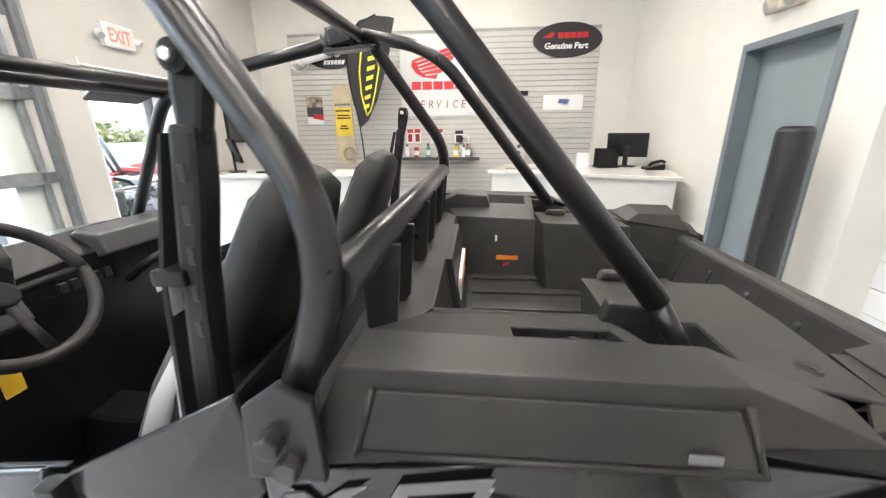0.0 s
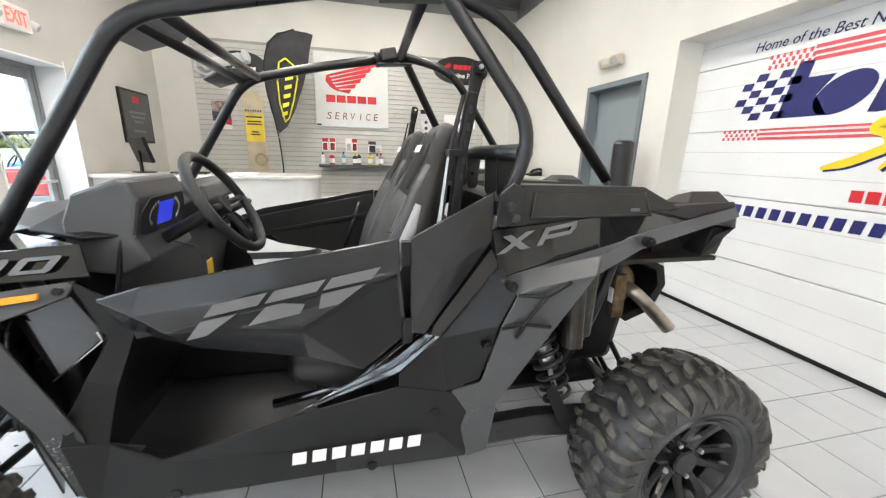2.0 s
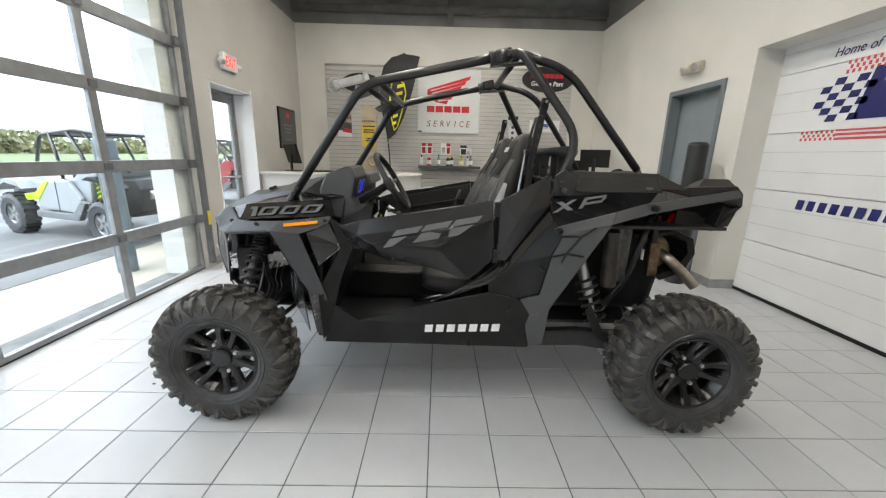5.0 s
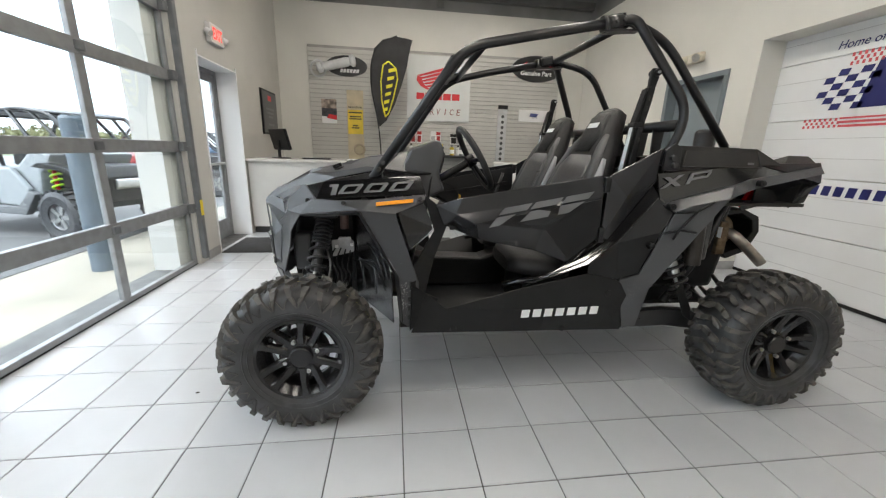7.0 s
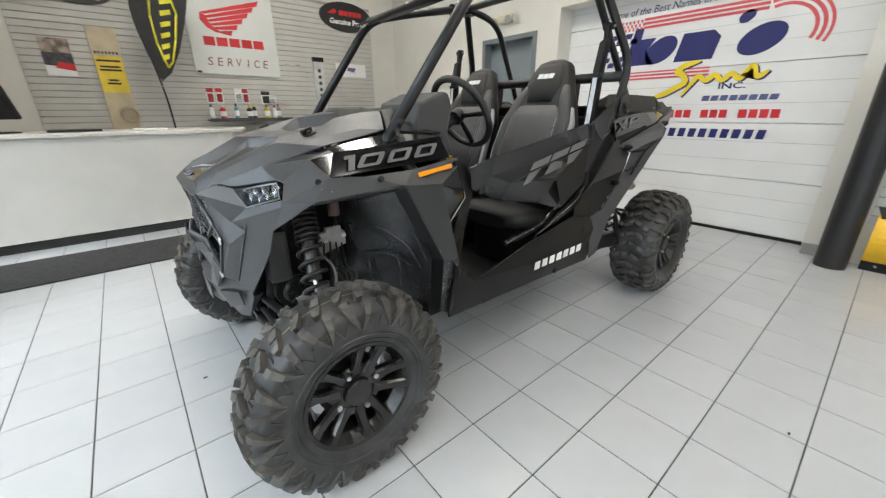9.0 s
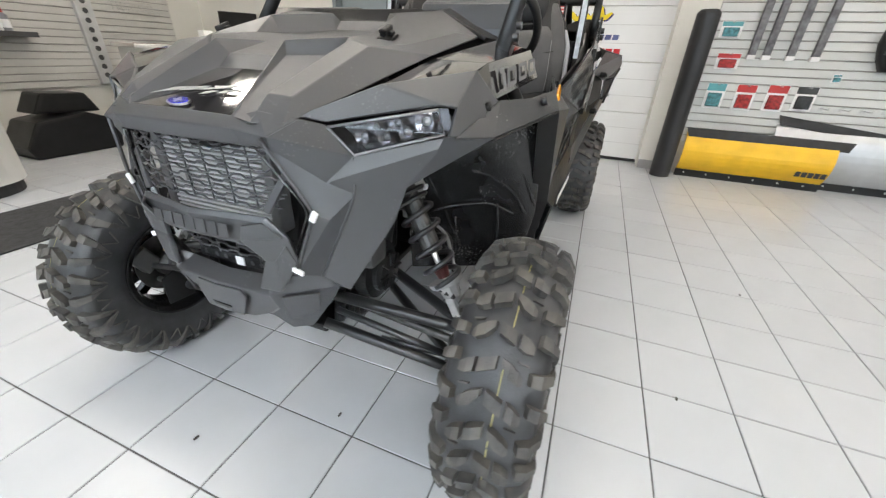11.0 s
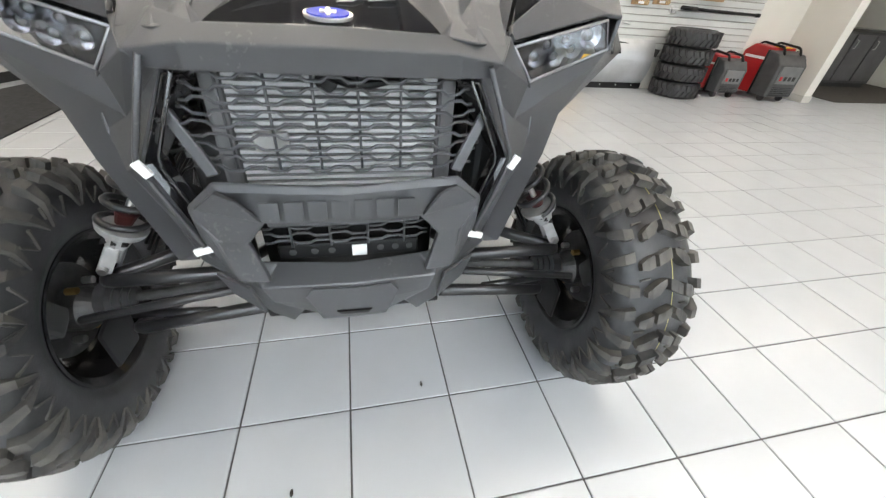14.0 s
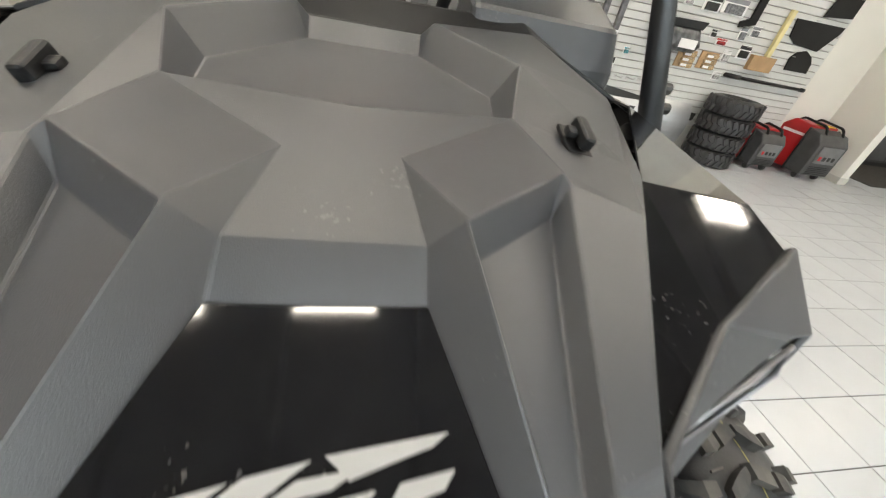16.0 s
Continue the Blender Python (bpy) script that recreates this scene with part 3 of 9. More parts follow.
    strokes.append(([(0.83, 1.36), (0.69, 1.57), (0.62, 1.49), (0.54, 1.575), (0.48, 1.485), (0.40, 1.575), (0.33, 1.49), (0.24, 1.64), (0.20, 1.50), (0.11, 1.57)], 0.048))
    for off, m, dd in ((0.0, NAVY, 0.0017), (0.016, YEL, 0.0032)):
        for path, wd in strokes:
            flat("dealer_stroke", [[(-a - off, b + off * 0.7) for a, b in ribbon(path, wd)]], (xs, 0, 0), r, u, m, d, "yellow brush stroke with a navy edge", dd)
    word("company_suffix", "INC.", 0.51, 1.43, 0.23, 0.055, NAVY, "small navy lettering", 0, 0.02)
    glyphs("town_bar", 8, (xs, 0.635, 1.32), r, u, 0.64, 0.05, mat("grey-blue ink", (0.10, 0.12, 0.28), 0.5), d, "grey-blue bar in place of the town", 0.2, 0.2, 0.0012)
    for k, w in enumerate((0.25, 0.25, 0.34)):
        y = 0.945 - (0, 0.33, 0.66)[k]
        glyphs("phone_bar", 3 if k < 2 else 4, (xs, y, 1.155), r, u, w, 0.078, RED, d, "red bar in place of a number", 0.0, 0.2, 0.0012)
    glyphs("address_bar", 18, (xs, 1.80, 0.957), r, u, 1.80, 0.088, NAVY, d, "navy bar in place of the web address", 0.15, 0.34, 0.0012)


sign_door()


def emergency_light(y, z):
    s = tagged(empty("emergency_light", (XR, y, z)), "ivory twin-head emergency light on the wall", "emergency light")
    part("housing", box((XR - 0.07, y - 0.15, z - 0.055), (XR, y + 0.15, z + 0.055), 0.025, 3), mat("ivory plastic", (0.62, 0.58, 0.48), 0.45), s, smooth=False)
    for k in (-1, 1):
        lamp = part("lamp_head", cyl((XR - 0.05, y + k * 0.10, z), (XR - 0.11, y + k * 0.12, z - 0.02), 0.05, 0.056, 20, 0.008), mat("ivory plastic", (0.62, 0.58, 0.48), 0.45), s)
        part("lens", cyl((XR - 0.11, y + k * 0.12, z - 0.02), (XR - 0.114, y + k * 0.1213, z - 0.0213), 0.046, seg=20), STEEL, lamp)


emergency_light(3.17, 2.44)


def bollard(x, y, h, m, label, z0=0.0, r=0.10):
    s = tagged(empty("bollard", (x, y, z0)), label, "bollard")
    bm = lathe([(0.001, z0), (r, z0), (r, z0 + h - 0.03), (r - 0.012, z0 + h - 0.008), (r - 0.03, z0 + h), (0.001, z0 + h)], (x, y, 0), "z", 32)
    part("sleeve", bm, m, s, smooth=False)
    part("rim", lathe([(r - 0.03, z0 + h), (r - 0.026, z0 + h + 0.004), (r - 0.02, z0 + h + 0.001)], (x, y, 0), "z", 32), m, s)


SLEEVE = mat("black bollard sleeve", (0.018, 0.018, 0.02), 0.35, var=0.1, scale=6)
bollard(2.79, 2.49, 1.56, SLEEVE, "black plastic-sleeved bollard before the service door")
bollard(2.83, -0.72, 1.56, SLEEVE, "black plastic-sleeved bollard beside the overhead door")


# slatwall boards
def slatwall(name, axis, at, a0, a1, z0, z1, pitch, m, label):
    s = tagged(empty(name, (at, a0, z0) if axis == "x" else (a0, at, z0)), label, "slatwall", kind="structure")
    n = int((z1 - z0) / pitch)
    for i in range(n):
        za, zb = z0 + i * pitch, z0 + (i + 1) * pitch - 0.009
        if axis == "y":
            part("slat", box((a0, at, za), (a1, at + 0.019, zb), 0.003, 1), m, s)
        else:
            part("slat", box((at, a0, za), (at + 0.019, a1, zb), 0.003, 1), m, s)
    # backing is a darker slat tint, so groove shade is painted in
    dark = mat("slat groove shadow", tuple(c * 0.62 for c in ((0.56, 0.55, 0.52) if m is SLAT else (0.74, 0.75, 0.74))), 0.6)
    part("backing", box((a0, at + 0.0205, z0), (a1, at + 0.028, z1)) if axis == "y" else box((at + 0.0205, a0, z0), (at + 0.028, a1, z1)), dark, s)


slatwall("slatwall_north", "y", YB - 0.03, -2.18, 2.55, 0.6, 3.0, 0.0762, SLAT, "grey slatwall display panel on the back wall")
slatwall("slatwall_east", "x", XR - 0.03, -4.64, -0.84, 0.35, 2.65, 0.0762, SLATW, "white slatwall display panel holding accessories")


# counters
def counter_left():
    c = tagged(empty("service_counter", (-1.5, 4.4, 0)), "white laminate service counter with a rounded end and a pale top", "counter")
    y0, y1, xe = 4.18, 4.85, -0.62
    arc = [(xe + 0.34 * math.sin(a), y0 + 0.335 - 0.335 * math.cos(a)) for a in np.linspace(0, math.pi, 15)]
    body = [(XL + 0.02, y0)] + arc + [(XL + 0.02, y1)]
    part("front_panel", prism([(x, y) for x, y in body], 0.10, 1.03, "z", 0.0), LAMIN, c)
    part("plinth", prism([(x * 1.0 - (0.03 if x > -2 else 0), y0 + 0.05 + (y - y0) * 0.86) for x, y in body], 0, 0.10, "z"), KICK, c, "dark recessed plinth")
    arc2 = [(xe + 0.37 * math.sin(a), y0 + 0.335 - 0.375 * math.cos(a)) for a in np.linspace(0, math.pi, 15)]
    part("worktop", prism([(XL + 0.01, y0 - 0.04)] + arc2 + [(XL + 0.01, y1 + 0.04)], 1.03, 1.068, "z", 0.008), COUNTERTOP, c)


counter_left()


def counter_right():
    c = tagged(empty("service_counter", (1.9, 4.5, 0)), "white laminate service counter with a pale top", "counter")
    poly = [(0.98, 4.50), (2.80, 3.80), (3.04, 4.45), (3.04, 5.10), (1.24, 5.28)]
    part("front_panel", prism(poly, 0.10, 1.06, "z", 0.004), LAMIN, c)
    part("plinth", prism([(1.03, 4.56), (2.78, 3.88), (3.03, 4.47), (3.03, 5.05), (1.27, 5.22)], 0, 0.10, "z"), KICK, c, "dark recessed plinth")
    part("worktop", prism([(0.92, 4.48), (2.82, 3.74), (3.045, 4.42), (3.045, 5.14), (1.20, 5.33)], 1.06, 1.098, "z", 0.008), COUNTERTOP, c)


counter_right()
MATTING = mat("charcoal carpet mat", (0.035, 0.036, 0.038), 0.95, var=0.25, scale=30, bump=0.8, bscale=400)
structure("floor_mat", prism([(XL + 0.02, 3.10), (0.14, 3.10), (0.16, 3.85), (XL + 0.02, 3.85)], 0.0, 0.012, "z", 0.004), MATTING, "charcoal entrance runner mat on the tiles", "mat")
structure("floor_mat", prism([(0.35, 3.12), (2.92, 3.12), (2.92, 3.62), (0.95, 4.32), (0.42, 3.93)], 0.0, 0.012, "z", 0.004), MATTING, "charcoal runner mat before the service counter", "mat")

# ceiling lamps
for lx in (-0.8, 1.0):
    # rows other than 2.6 and 1.0 are added; 4.4 brightens the back wall
    for ly in (4.4, 2.6, 1.0, -1.0, -3.0, -5.0, -7.0):
        lamp = tagged(empty("ceiling_lamp", (lx, ly, 3.9)), "white high-bay luminaire with a warm lit diffuser", "ceiling lamp", "ceiling lamps")
        part("housing", box((lx - 0.20, ly - 0.42, 3.915), (lx + 0.20, ly + 0.42, 3.99), 0.01), WHITE, lamp)
        part("diffuser", box((lx - 0.17, ly - 0.38, 3.90), (lx + 0.17, ly + 0.38, 3.913), 0.004), LAMPG, lamp, "lit warm diffuser")
        part("hanger", cyl((lx, ly, 3.99), (lx, ly, ZC), 0.006), STEEL, lamp)

# red letter shapes on the wall over the sign door
ws = tagged(empty("wall_sign", (XR, 0.6, 2.7)), "red raised letter shapes on the white wall", "sign")
for k in range(6):
    y0 = 1.32 - 0.34 * k
    part("letter_block", prism([(y0, 2.585), (y0 - 0.26, 2.585), (y0 - 0.29, 2.86), (y0 - 0.03, 2.86)], XR - 0.022, XR - 0.002, "x", 0.003), RED, ws)

# ---- side-by-side vehicle ----
YC = 0.868
CAR = tagged(empty("utility_vehicle", (0.09, YC, 0)), "charcoal and gloss-black off-road side-by-side parked on the tiles", "vehicle")
MID = (0.05, YC, 0.80)


ASKEW = 0.028


def mid(x):
    """How far the middle line of the vehicle, which stands a little askew, lies from YC."""
    return ASKEW * (x + 1.3)


def V(x, w, z, s=1):
    if w == 0:
        return Vector((x, YC - mid(x), z))
    return Vector((x, YC - w if s > 0 else YC + w - 2 * mid(x), z))


def pan(name, material, pts, faces=None, s=1, thick=0.006, bev=0.003, label="", parent=None, seg=2, inward=MID):
    faces = faces or [tuple(range(len(pts)))]
    bm = shell([V(*p, s) for p in pts], faces, thick, bev, seg, inward)
    return part(name, soften(bm), material, parent or CAR, label)


def sym(name, material, pts, faces=None, thick=0.006, bev=0.003, label="", parent=None, inward=MID):
    """A panel that spans both sides: points with w > 0 are mirrored and joined along the middle."""
    faces = faces or [tuple(range(len(pts)))]
    n = len(pts)
    vs = [V(*p, 1) for p in pts] + [V(*p, -1) for p in pts]
    bm = bmesh.new()
    b = [bm.verts.new(v) for v in vs]
    for f in faces:
        bm.faces.new([b[i] for i in f])
        bm.faces.new([b[i + n] for i in f][::-1])
    bmesh.ops.remove_doubles(bm, verts=bm.verts[:], dist=1e-4)
    bmesh.ops.recalc_face_normals(bm, faces=bm.faces[:])
    c = Vector(inward)
    if sum(f.normal.dot(f.calc_center_median() - c) * f.calc_area() for f in bm.faces) < 0:
        bmesh.ops.reverse_faces(bm, faces=bm.faces[:])
    bmesh.ops.solidify(bm, geom=bm.faces[:], thickness=thick)
    bmesh.ops.recalc_face_normals(bm, faces=bm.faces[:])
    bevel(bm, bev, 2, 12)
    return part(name, soften(bm), material, parent or CAR, label)


# -- wheels --
def tyre_r(u, R):
    return R - 0.018 - 0.028 * abs(u) ** 2.5


def wheel(x, w0, w1, s, R=0.357, z=0.352):
    """Rim and tyre; w0 and w1 are the inner and outer sidewalls."""
    hw, wc = (w1 - w0) / 2, (w0 + w1) / 2
    cy = YC - s * wc

    def P(th, u, r):
        return Vector((x + r * math.cos(th), cy - s * u * hw, z + r * math.sin(th)))

    # rim barrel with lips
    prof = [(0.180, 0.86), (0.193, 0.88), (0.193, 0.83), (0.176, 0.74), (0.165, 0.5), (0.150, 0.0), (0.165, -0.6), (0.176, -0.78), (0.193, -0.84), (0.193, -0.88), (0.186, -0.88), (0.168, -0.76), (0.156, -0.55), (0.142, 0.0), (0.156, 0.5), (0.170, 0.72)]
    bm = lathe([(r, -s * u * hw) for r, u in prof], (x, cy, z), "y", 48, True)
    rim = part("wheel", bm, RIM, CAR, "satin black alloy wheel with twin spokes", smooth=False)
    # spokes in pairs, dished
    bm = bmesh.new()
    for k in range(10):
        a0 = 2 * math.pi * (k + 0.5) / 10
        a1 = a0 + (0.085 if k % 2 else -0.085)
        ins = []
        for (r, u, ww) in ((0.060, 0.48, 0.024), (0.11, 0.58, 0.0175), (0.150, 0.68, 0.0170), (0.178, 0.77, 0.026)):
            th = a0 + (a1 - a0) * (r - 0.060) / 0.116
            c = P(th, u, r)
            t = Vector((-math.sin(th), 0, math.cos(th)))
            n = Vector((0, -s, 0))
            ins.append([bm.verts.new(c + t * ww), bm.verts.new(c + t * ww * 0.6 + n * 0.010), bm.verts.new(c - t * ww * 0.6 + n * 0.010), bm.verts.new(c - t * ww), bm.verts.new(c - t * ww * 0.9 - n * 0.024), bm.verts.new(c + t * ww * 0.9 - n * 0.024)])
        for a, b in zip(ins, ins[1:]):
            for q in range(6):
                bm.faces.new((a[q], a[(q + 1) % 6], b[(q + 1) % 6], b[q]))
        bm.faces.new(ins[0]), bm.faces.new(ins[-1][::-1])
    part("spokes", bm, RIM, rim)
    bm = lathe([(0.001, -s * hw * 0.40), (0.098, -s * hw * 0.40), (0.098, -s * hw * 0.47), (0.088, -s * hw * 0.53), (0.055, -s * hw * 0.56), (0.001, -s * hw * 0.56)], (x, cy, z), "y", 40)
    part("hub", bm, RIM, rim)
    bm = lathe([(0.050, -s * hw * 0.54), (0.050, -s * hw * 0.68), (0.044, -s * hw * 0.72), (0.001, -s * hw * 0.72)], (x, cy, z), "y", 32)
    part("centre_cap", bm, RIM, rim)
    for k in range(4):
        th = radians(22 + 90 * k)
        a, b = P(th, 0.50, 0.076), P(th, 0.66, 0.076)
        bm = cyl(a, b, 0.0115, 0.0095, 6, 0.002)
        part("lug_nut", bm, STEEL, rim, "bright steel wheel nut")
    # tyre carcass
    pts = []
    for u in np.linspace(-1, 1, 13):
        pts.append((tyre_r(u * 0.92, R), u * 0.92))
    side = [(0.302, 1.00), (0.280, 1.045), (0.250, 1.05), (0.222, 1.00), (0.205, 0.93), (0.200, 0.88), (0.1935, 0.86)]
    prof = [(r, -u) for r, u in side[::-1]] + pts + side
    bm = lathe([(r, -s * u * hw) for r, u in prof], (x, cy, z), "y", 72)
    for f in bm.faces:
        f.smooth = True
    part("tyre", bm, RUBBER, rim, "chunky-treaded black mud tyre")
    for r, u in ((0.232, 1.025), (0.212, 0.965)):
        rb = lathe([(r - 0.003, -s * u * hw), (r, -s * (u + 0.035) * hw), (r + 0.003, -s * u * hw)], (x, cy, z), "y", 72)
        part("sidewall_ring", rb, RUBBER, rim)
    bm = bmesh.new()
    N = 16
    da = 2 * math.pi / N
    line = [(tyre_r(q, R), q * hw) for q in np.linspace(0, 0.92, 9)] + [(r, u * hw) for r, u in side[:4]]
    at_q = list(np.linspace(0, 0.92, 9)) + [1.0, 1.14, 1.32, 1.48]

    def skin(a, q, sd, h):
        """A point over the carcass: angle, way across from the middle to the sidewall, side and height above it."""
        qa, sg = abs(q), (1 if q >= 0 else -1) * sd
        f = lambda v: (np.interp(v, at_q, [p[0] for p in line]), np.interp(v, at_q, [p[1] for p in line]))
        r, e = f(qa)
        r0, e0 = f(max(0, qa - 0.06))
        r1, e1 = f(min(1.48, qa + 0.06))
        n = math.hypot(r1 - r0, e1 - e0)
        r, e = r + (e1 - e0) / n * h, e - (r1 - r0) / n * h
        return Vector((x + r * math.cos(a), cy - s * sg * e, z + r * math.sin(a)))

    jig = random.Random(int(abs(x) * 100) + s)

    def lug(a, sd, rows, heights):
        """A tread block as a strip of rows across the tyre, its top drawn in a little."""
        rr = []
        qm = (rows[0][0] + rows[-1][0]) / 2
        turn = jig.uniform(-0.02, 0.02)
        for (q, a0, a1), h in zip(rows, heights):
            m, w = a + ((a0 + a1) / 2 + turn) * da, (a1 - a0) / 2 * da * 0.86
            q2 = qm + (q - qm) * 0.93
            h = h * jig.uniform(0.94, 1.05)
            rr.append([bm.verts.new(p) for p in (skin(m - w, q, sd, -0.008), skin(m - w * 0.84, q2, sd, h), skin(m + w * 0.84, q2, sd, h), skin(m + w, q, sd, -0.008))])
        for p, q in zip(rr, rr[1:]):
            for k in range(3):
                bm.faces.new((p[k], p[k + 1], q[k + 1], q[k]))
        bm.faces.new(rr[0]), bm.faces.new(rr[-1][::-1])

    for k in range(N):
        for sd in (-1, 1):
            a = (k + (0.5 if sd > 0 else 0)) * da
            lug(a, sd, [(-0.05, -0.05, 0.20), (0.14, 0.0, 0.26), (0.29, 0.05, 0.31)], (0.021, 0.022, 0.021))
            lug(a, sd, [(0.345, 0.06, 0.34), (0.48, 0.10, 0.39), (0.62, 0.20, 0.37)], (0.021, 0.022, 0.019))
            lug(a, sd, [(0.12, 0.49, 0.63), (0.28, 0.52, 0.80), (0.45, 0.62, 0.86), (0.53, 0.70, 0.83)], (0.020, 0.022, 0.022, 0.019))
            lug(a, sd, [(0.69, 0.00, 0.24), (0.86, 0.03, 0.28), (1.00, 0.10, 0.28), (1.14, 0.20, 0.32), (1.30, 0.31, 0.37)], (0.020, 0.020, 0.014, 0.008, 0.004))
            lug(a, sd, [(0.64, 0.60, 0.82), (0.82, 0.57, 0.84), (1.00, 0.52, 0.73), (1.14, 0.46, 0.60), (1.30, 0.38, 0.45)], (0.019, 0.020, 0.014, 0.008, 0.004))
            # low ridges: a bar between the blocks and nested chevrons on the sidewall
            lug(a, sd, [(0.40, 0.46, 0.50), (0.62, 0.49, 0.53)], (0.006, 0.006))
            for b0, b1 in ((0.74, 0.90), (1.10, 0.94)):
                lug(a, sd, [(1.06, b0, b0 + 0.05), (1.30, b1, b1 + 0.05)], (0.006, 0.004))
            for b0, b1 in ((0.30, 0.36), (0.50, 0.42)):
                lug(a, sd, [(1.02, b0, b0 + 0.035), (1.16, b1, b1 + 0.03)], (0.006, 0.005))
    part("tread", bm, LUG, rim, "dusty block tread")
    if x < 0:
        bm = bmesh.new()
        for k in range(26):
            if k % 5 == 4:
                continue
            ring = [[bm.verts.new(skin(2 * math.pi * (k + 0.32 * j) / 26, 0.17 + q, 1, 0.0016)) for q in (-0.012, 0.012)] for j in range(4)]
            for p, q in zip(ring, ring[1:]):
                bm.faces.new((p[0], p[1], q[1], q[0]))
        part("paint_line", bm, mat("pale yellow marking", (0.45, 0.40, 0.16), 0.7), rim, "broken pale yellow factory line")
    # brake disc, hub carrier
    bm = lathe([(0.05, -s * hw * -0.05), (0.115, -s * hw * -0.05), (0.115, -s * hw * -0.10), (0.05, -s * hw * -0.10)], (x, cy, z), "y", 32, True)
    part("brake_disc", bm, DKMET, rim)
    bm = lathe([(0.001, -s * hw * 0.42), (0.05, -s * hw * 0.42), (0.055, -s * hw * -0.5), (0.03, -s * hw * -0.9), (0.001, -s * hw * -0.9)], (x, cy, z), "y", 24)
    part("hub_carrier", bm, DKMET, rim)
    ca = P(radians(150), -0.15, 0.095)
    part("caliper", box((-0.045, -0.028, -0.035), (0.045, 0.028, 0.035), 0.010, 2, Matrix.Translation(ca) @ Matrix.Rotation(radians(60), 4, "Y")), mat("grey cast caliper", (0.16, 0.16, 0.16), 0.45, 0.6), rim, "grey brake caliper")
    ZINC = mat("yellow zinc bolt", (0.42, 0.28, 0.10), 0.35, 0.9)
    for k, (dg, rr2) in enumerate(((40, 0.07), (95, 0.06), (215, 0.075), (260, 0.05), (310, 0.07))):
        part("bolt", cyl(P(radians(dg), -0.30, rr2), P(radians(dg), -0.52, rr2), 0.010, seg=6, bev=0.002), ZINC if k % 2 else STEEL, rim)
    for k in range(4):
        part("boot_rib", lathe([(0.026, -s * hw * (-0.62 - 0.09 * k)), (0.040 - 0.003 * k, -s * hw * (-0.66 - 0.09 * k)), (0.026, -s * hw * (-0.70 - 0.09 * k))], (x, cy, z + 0.004), "y", 20), mat("dusty boot rubber", (0.07, 0.062, 0.055), 0.6), rim)
    return rim


for s in (1, -1):
    a, b = (mid(-1.056) * 2, mid(1.285) * 2) if s < 0 else (0, 0)
    wheel(-1.056, 0.600 - a, 0.808 - a, s)
    wheel(1.285, 0.605 - b, 0.872 - b, s)

# -- roll cage --
R0 = 0.0208


def knuckle(c, along, inward):
    """Cast joint where the side rail meets the rear hoop: split collar, block, gusset plate and bolts."""
    d = (along - c).normalized()
    q = (inward - c).normalized()
    k = part("clamp", tube([c - d * 0.012, c + d * 0.062], 0.0315, 16), TUBE, CAR, "cast joint of the roll cage")
    part("collar", tube([c + d * 0.050, c + d * 0.072], 0.0345, 16), TUBE, k)
    m = Matrix.Translation(c + q * 0.022) @ Matrix.Rotation(math.atan2(-d.z, d.x), 4, "Y")
    part("block", box((-0.030, -0.034, -0.034), (0.046, 0.034, 0.020), 0.010, 2, m), TUBE, k)
    part("gusset", prism([(-0.07, -0.045), (0.10, -0.030), (0.11, -0.024), (-0.06, -0.030)], -0.028, 0.028, "y", 0.004), TUBE, k).matrix_world = Matrix.Translation(c + q * 0.01)
    for e in (-0.014, 0.020):
        a = c + d * e
        part("bolt", cyl(a - q * 0.038, a - q * 0.024, 0.009, seg=6, bev=0.002), DKMET, k)


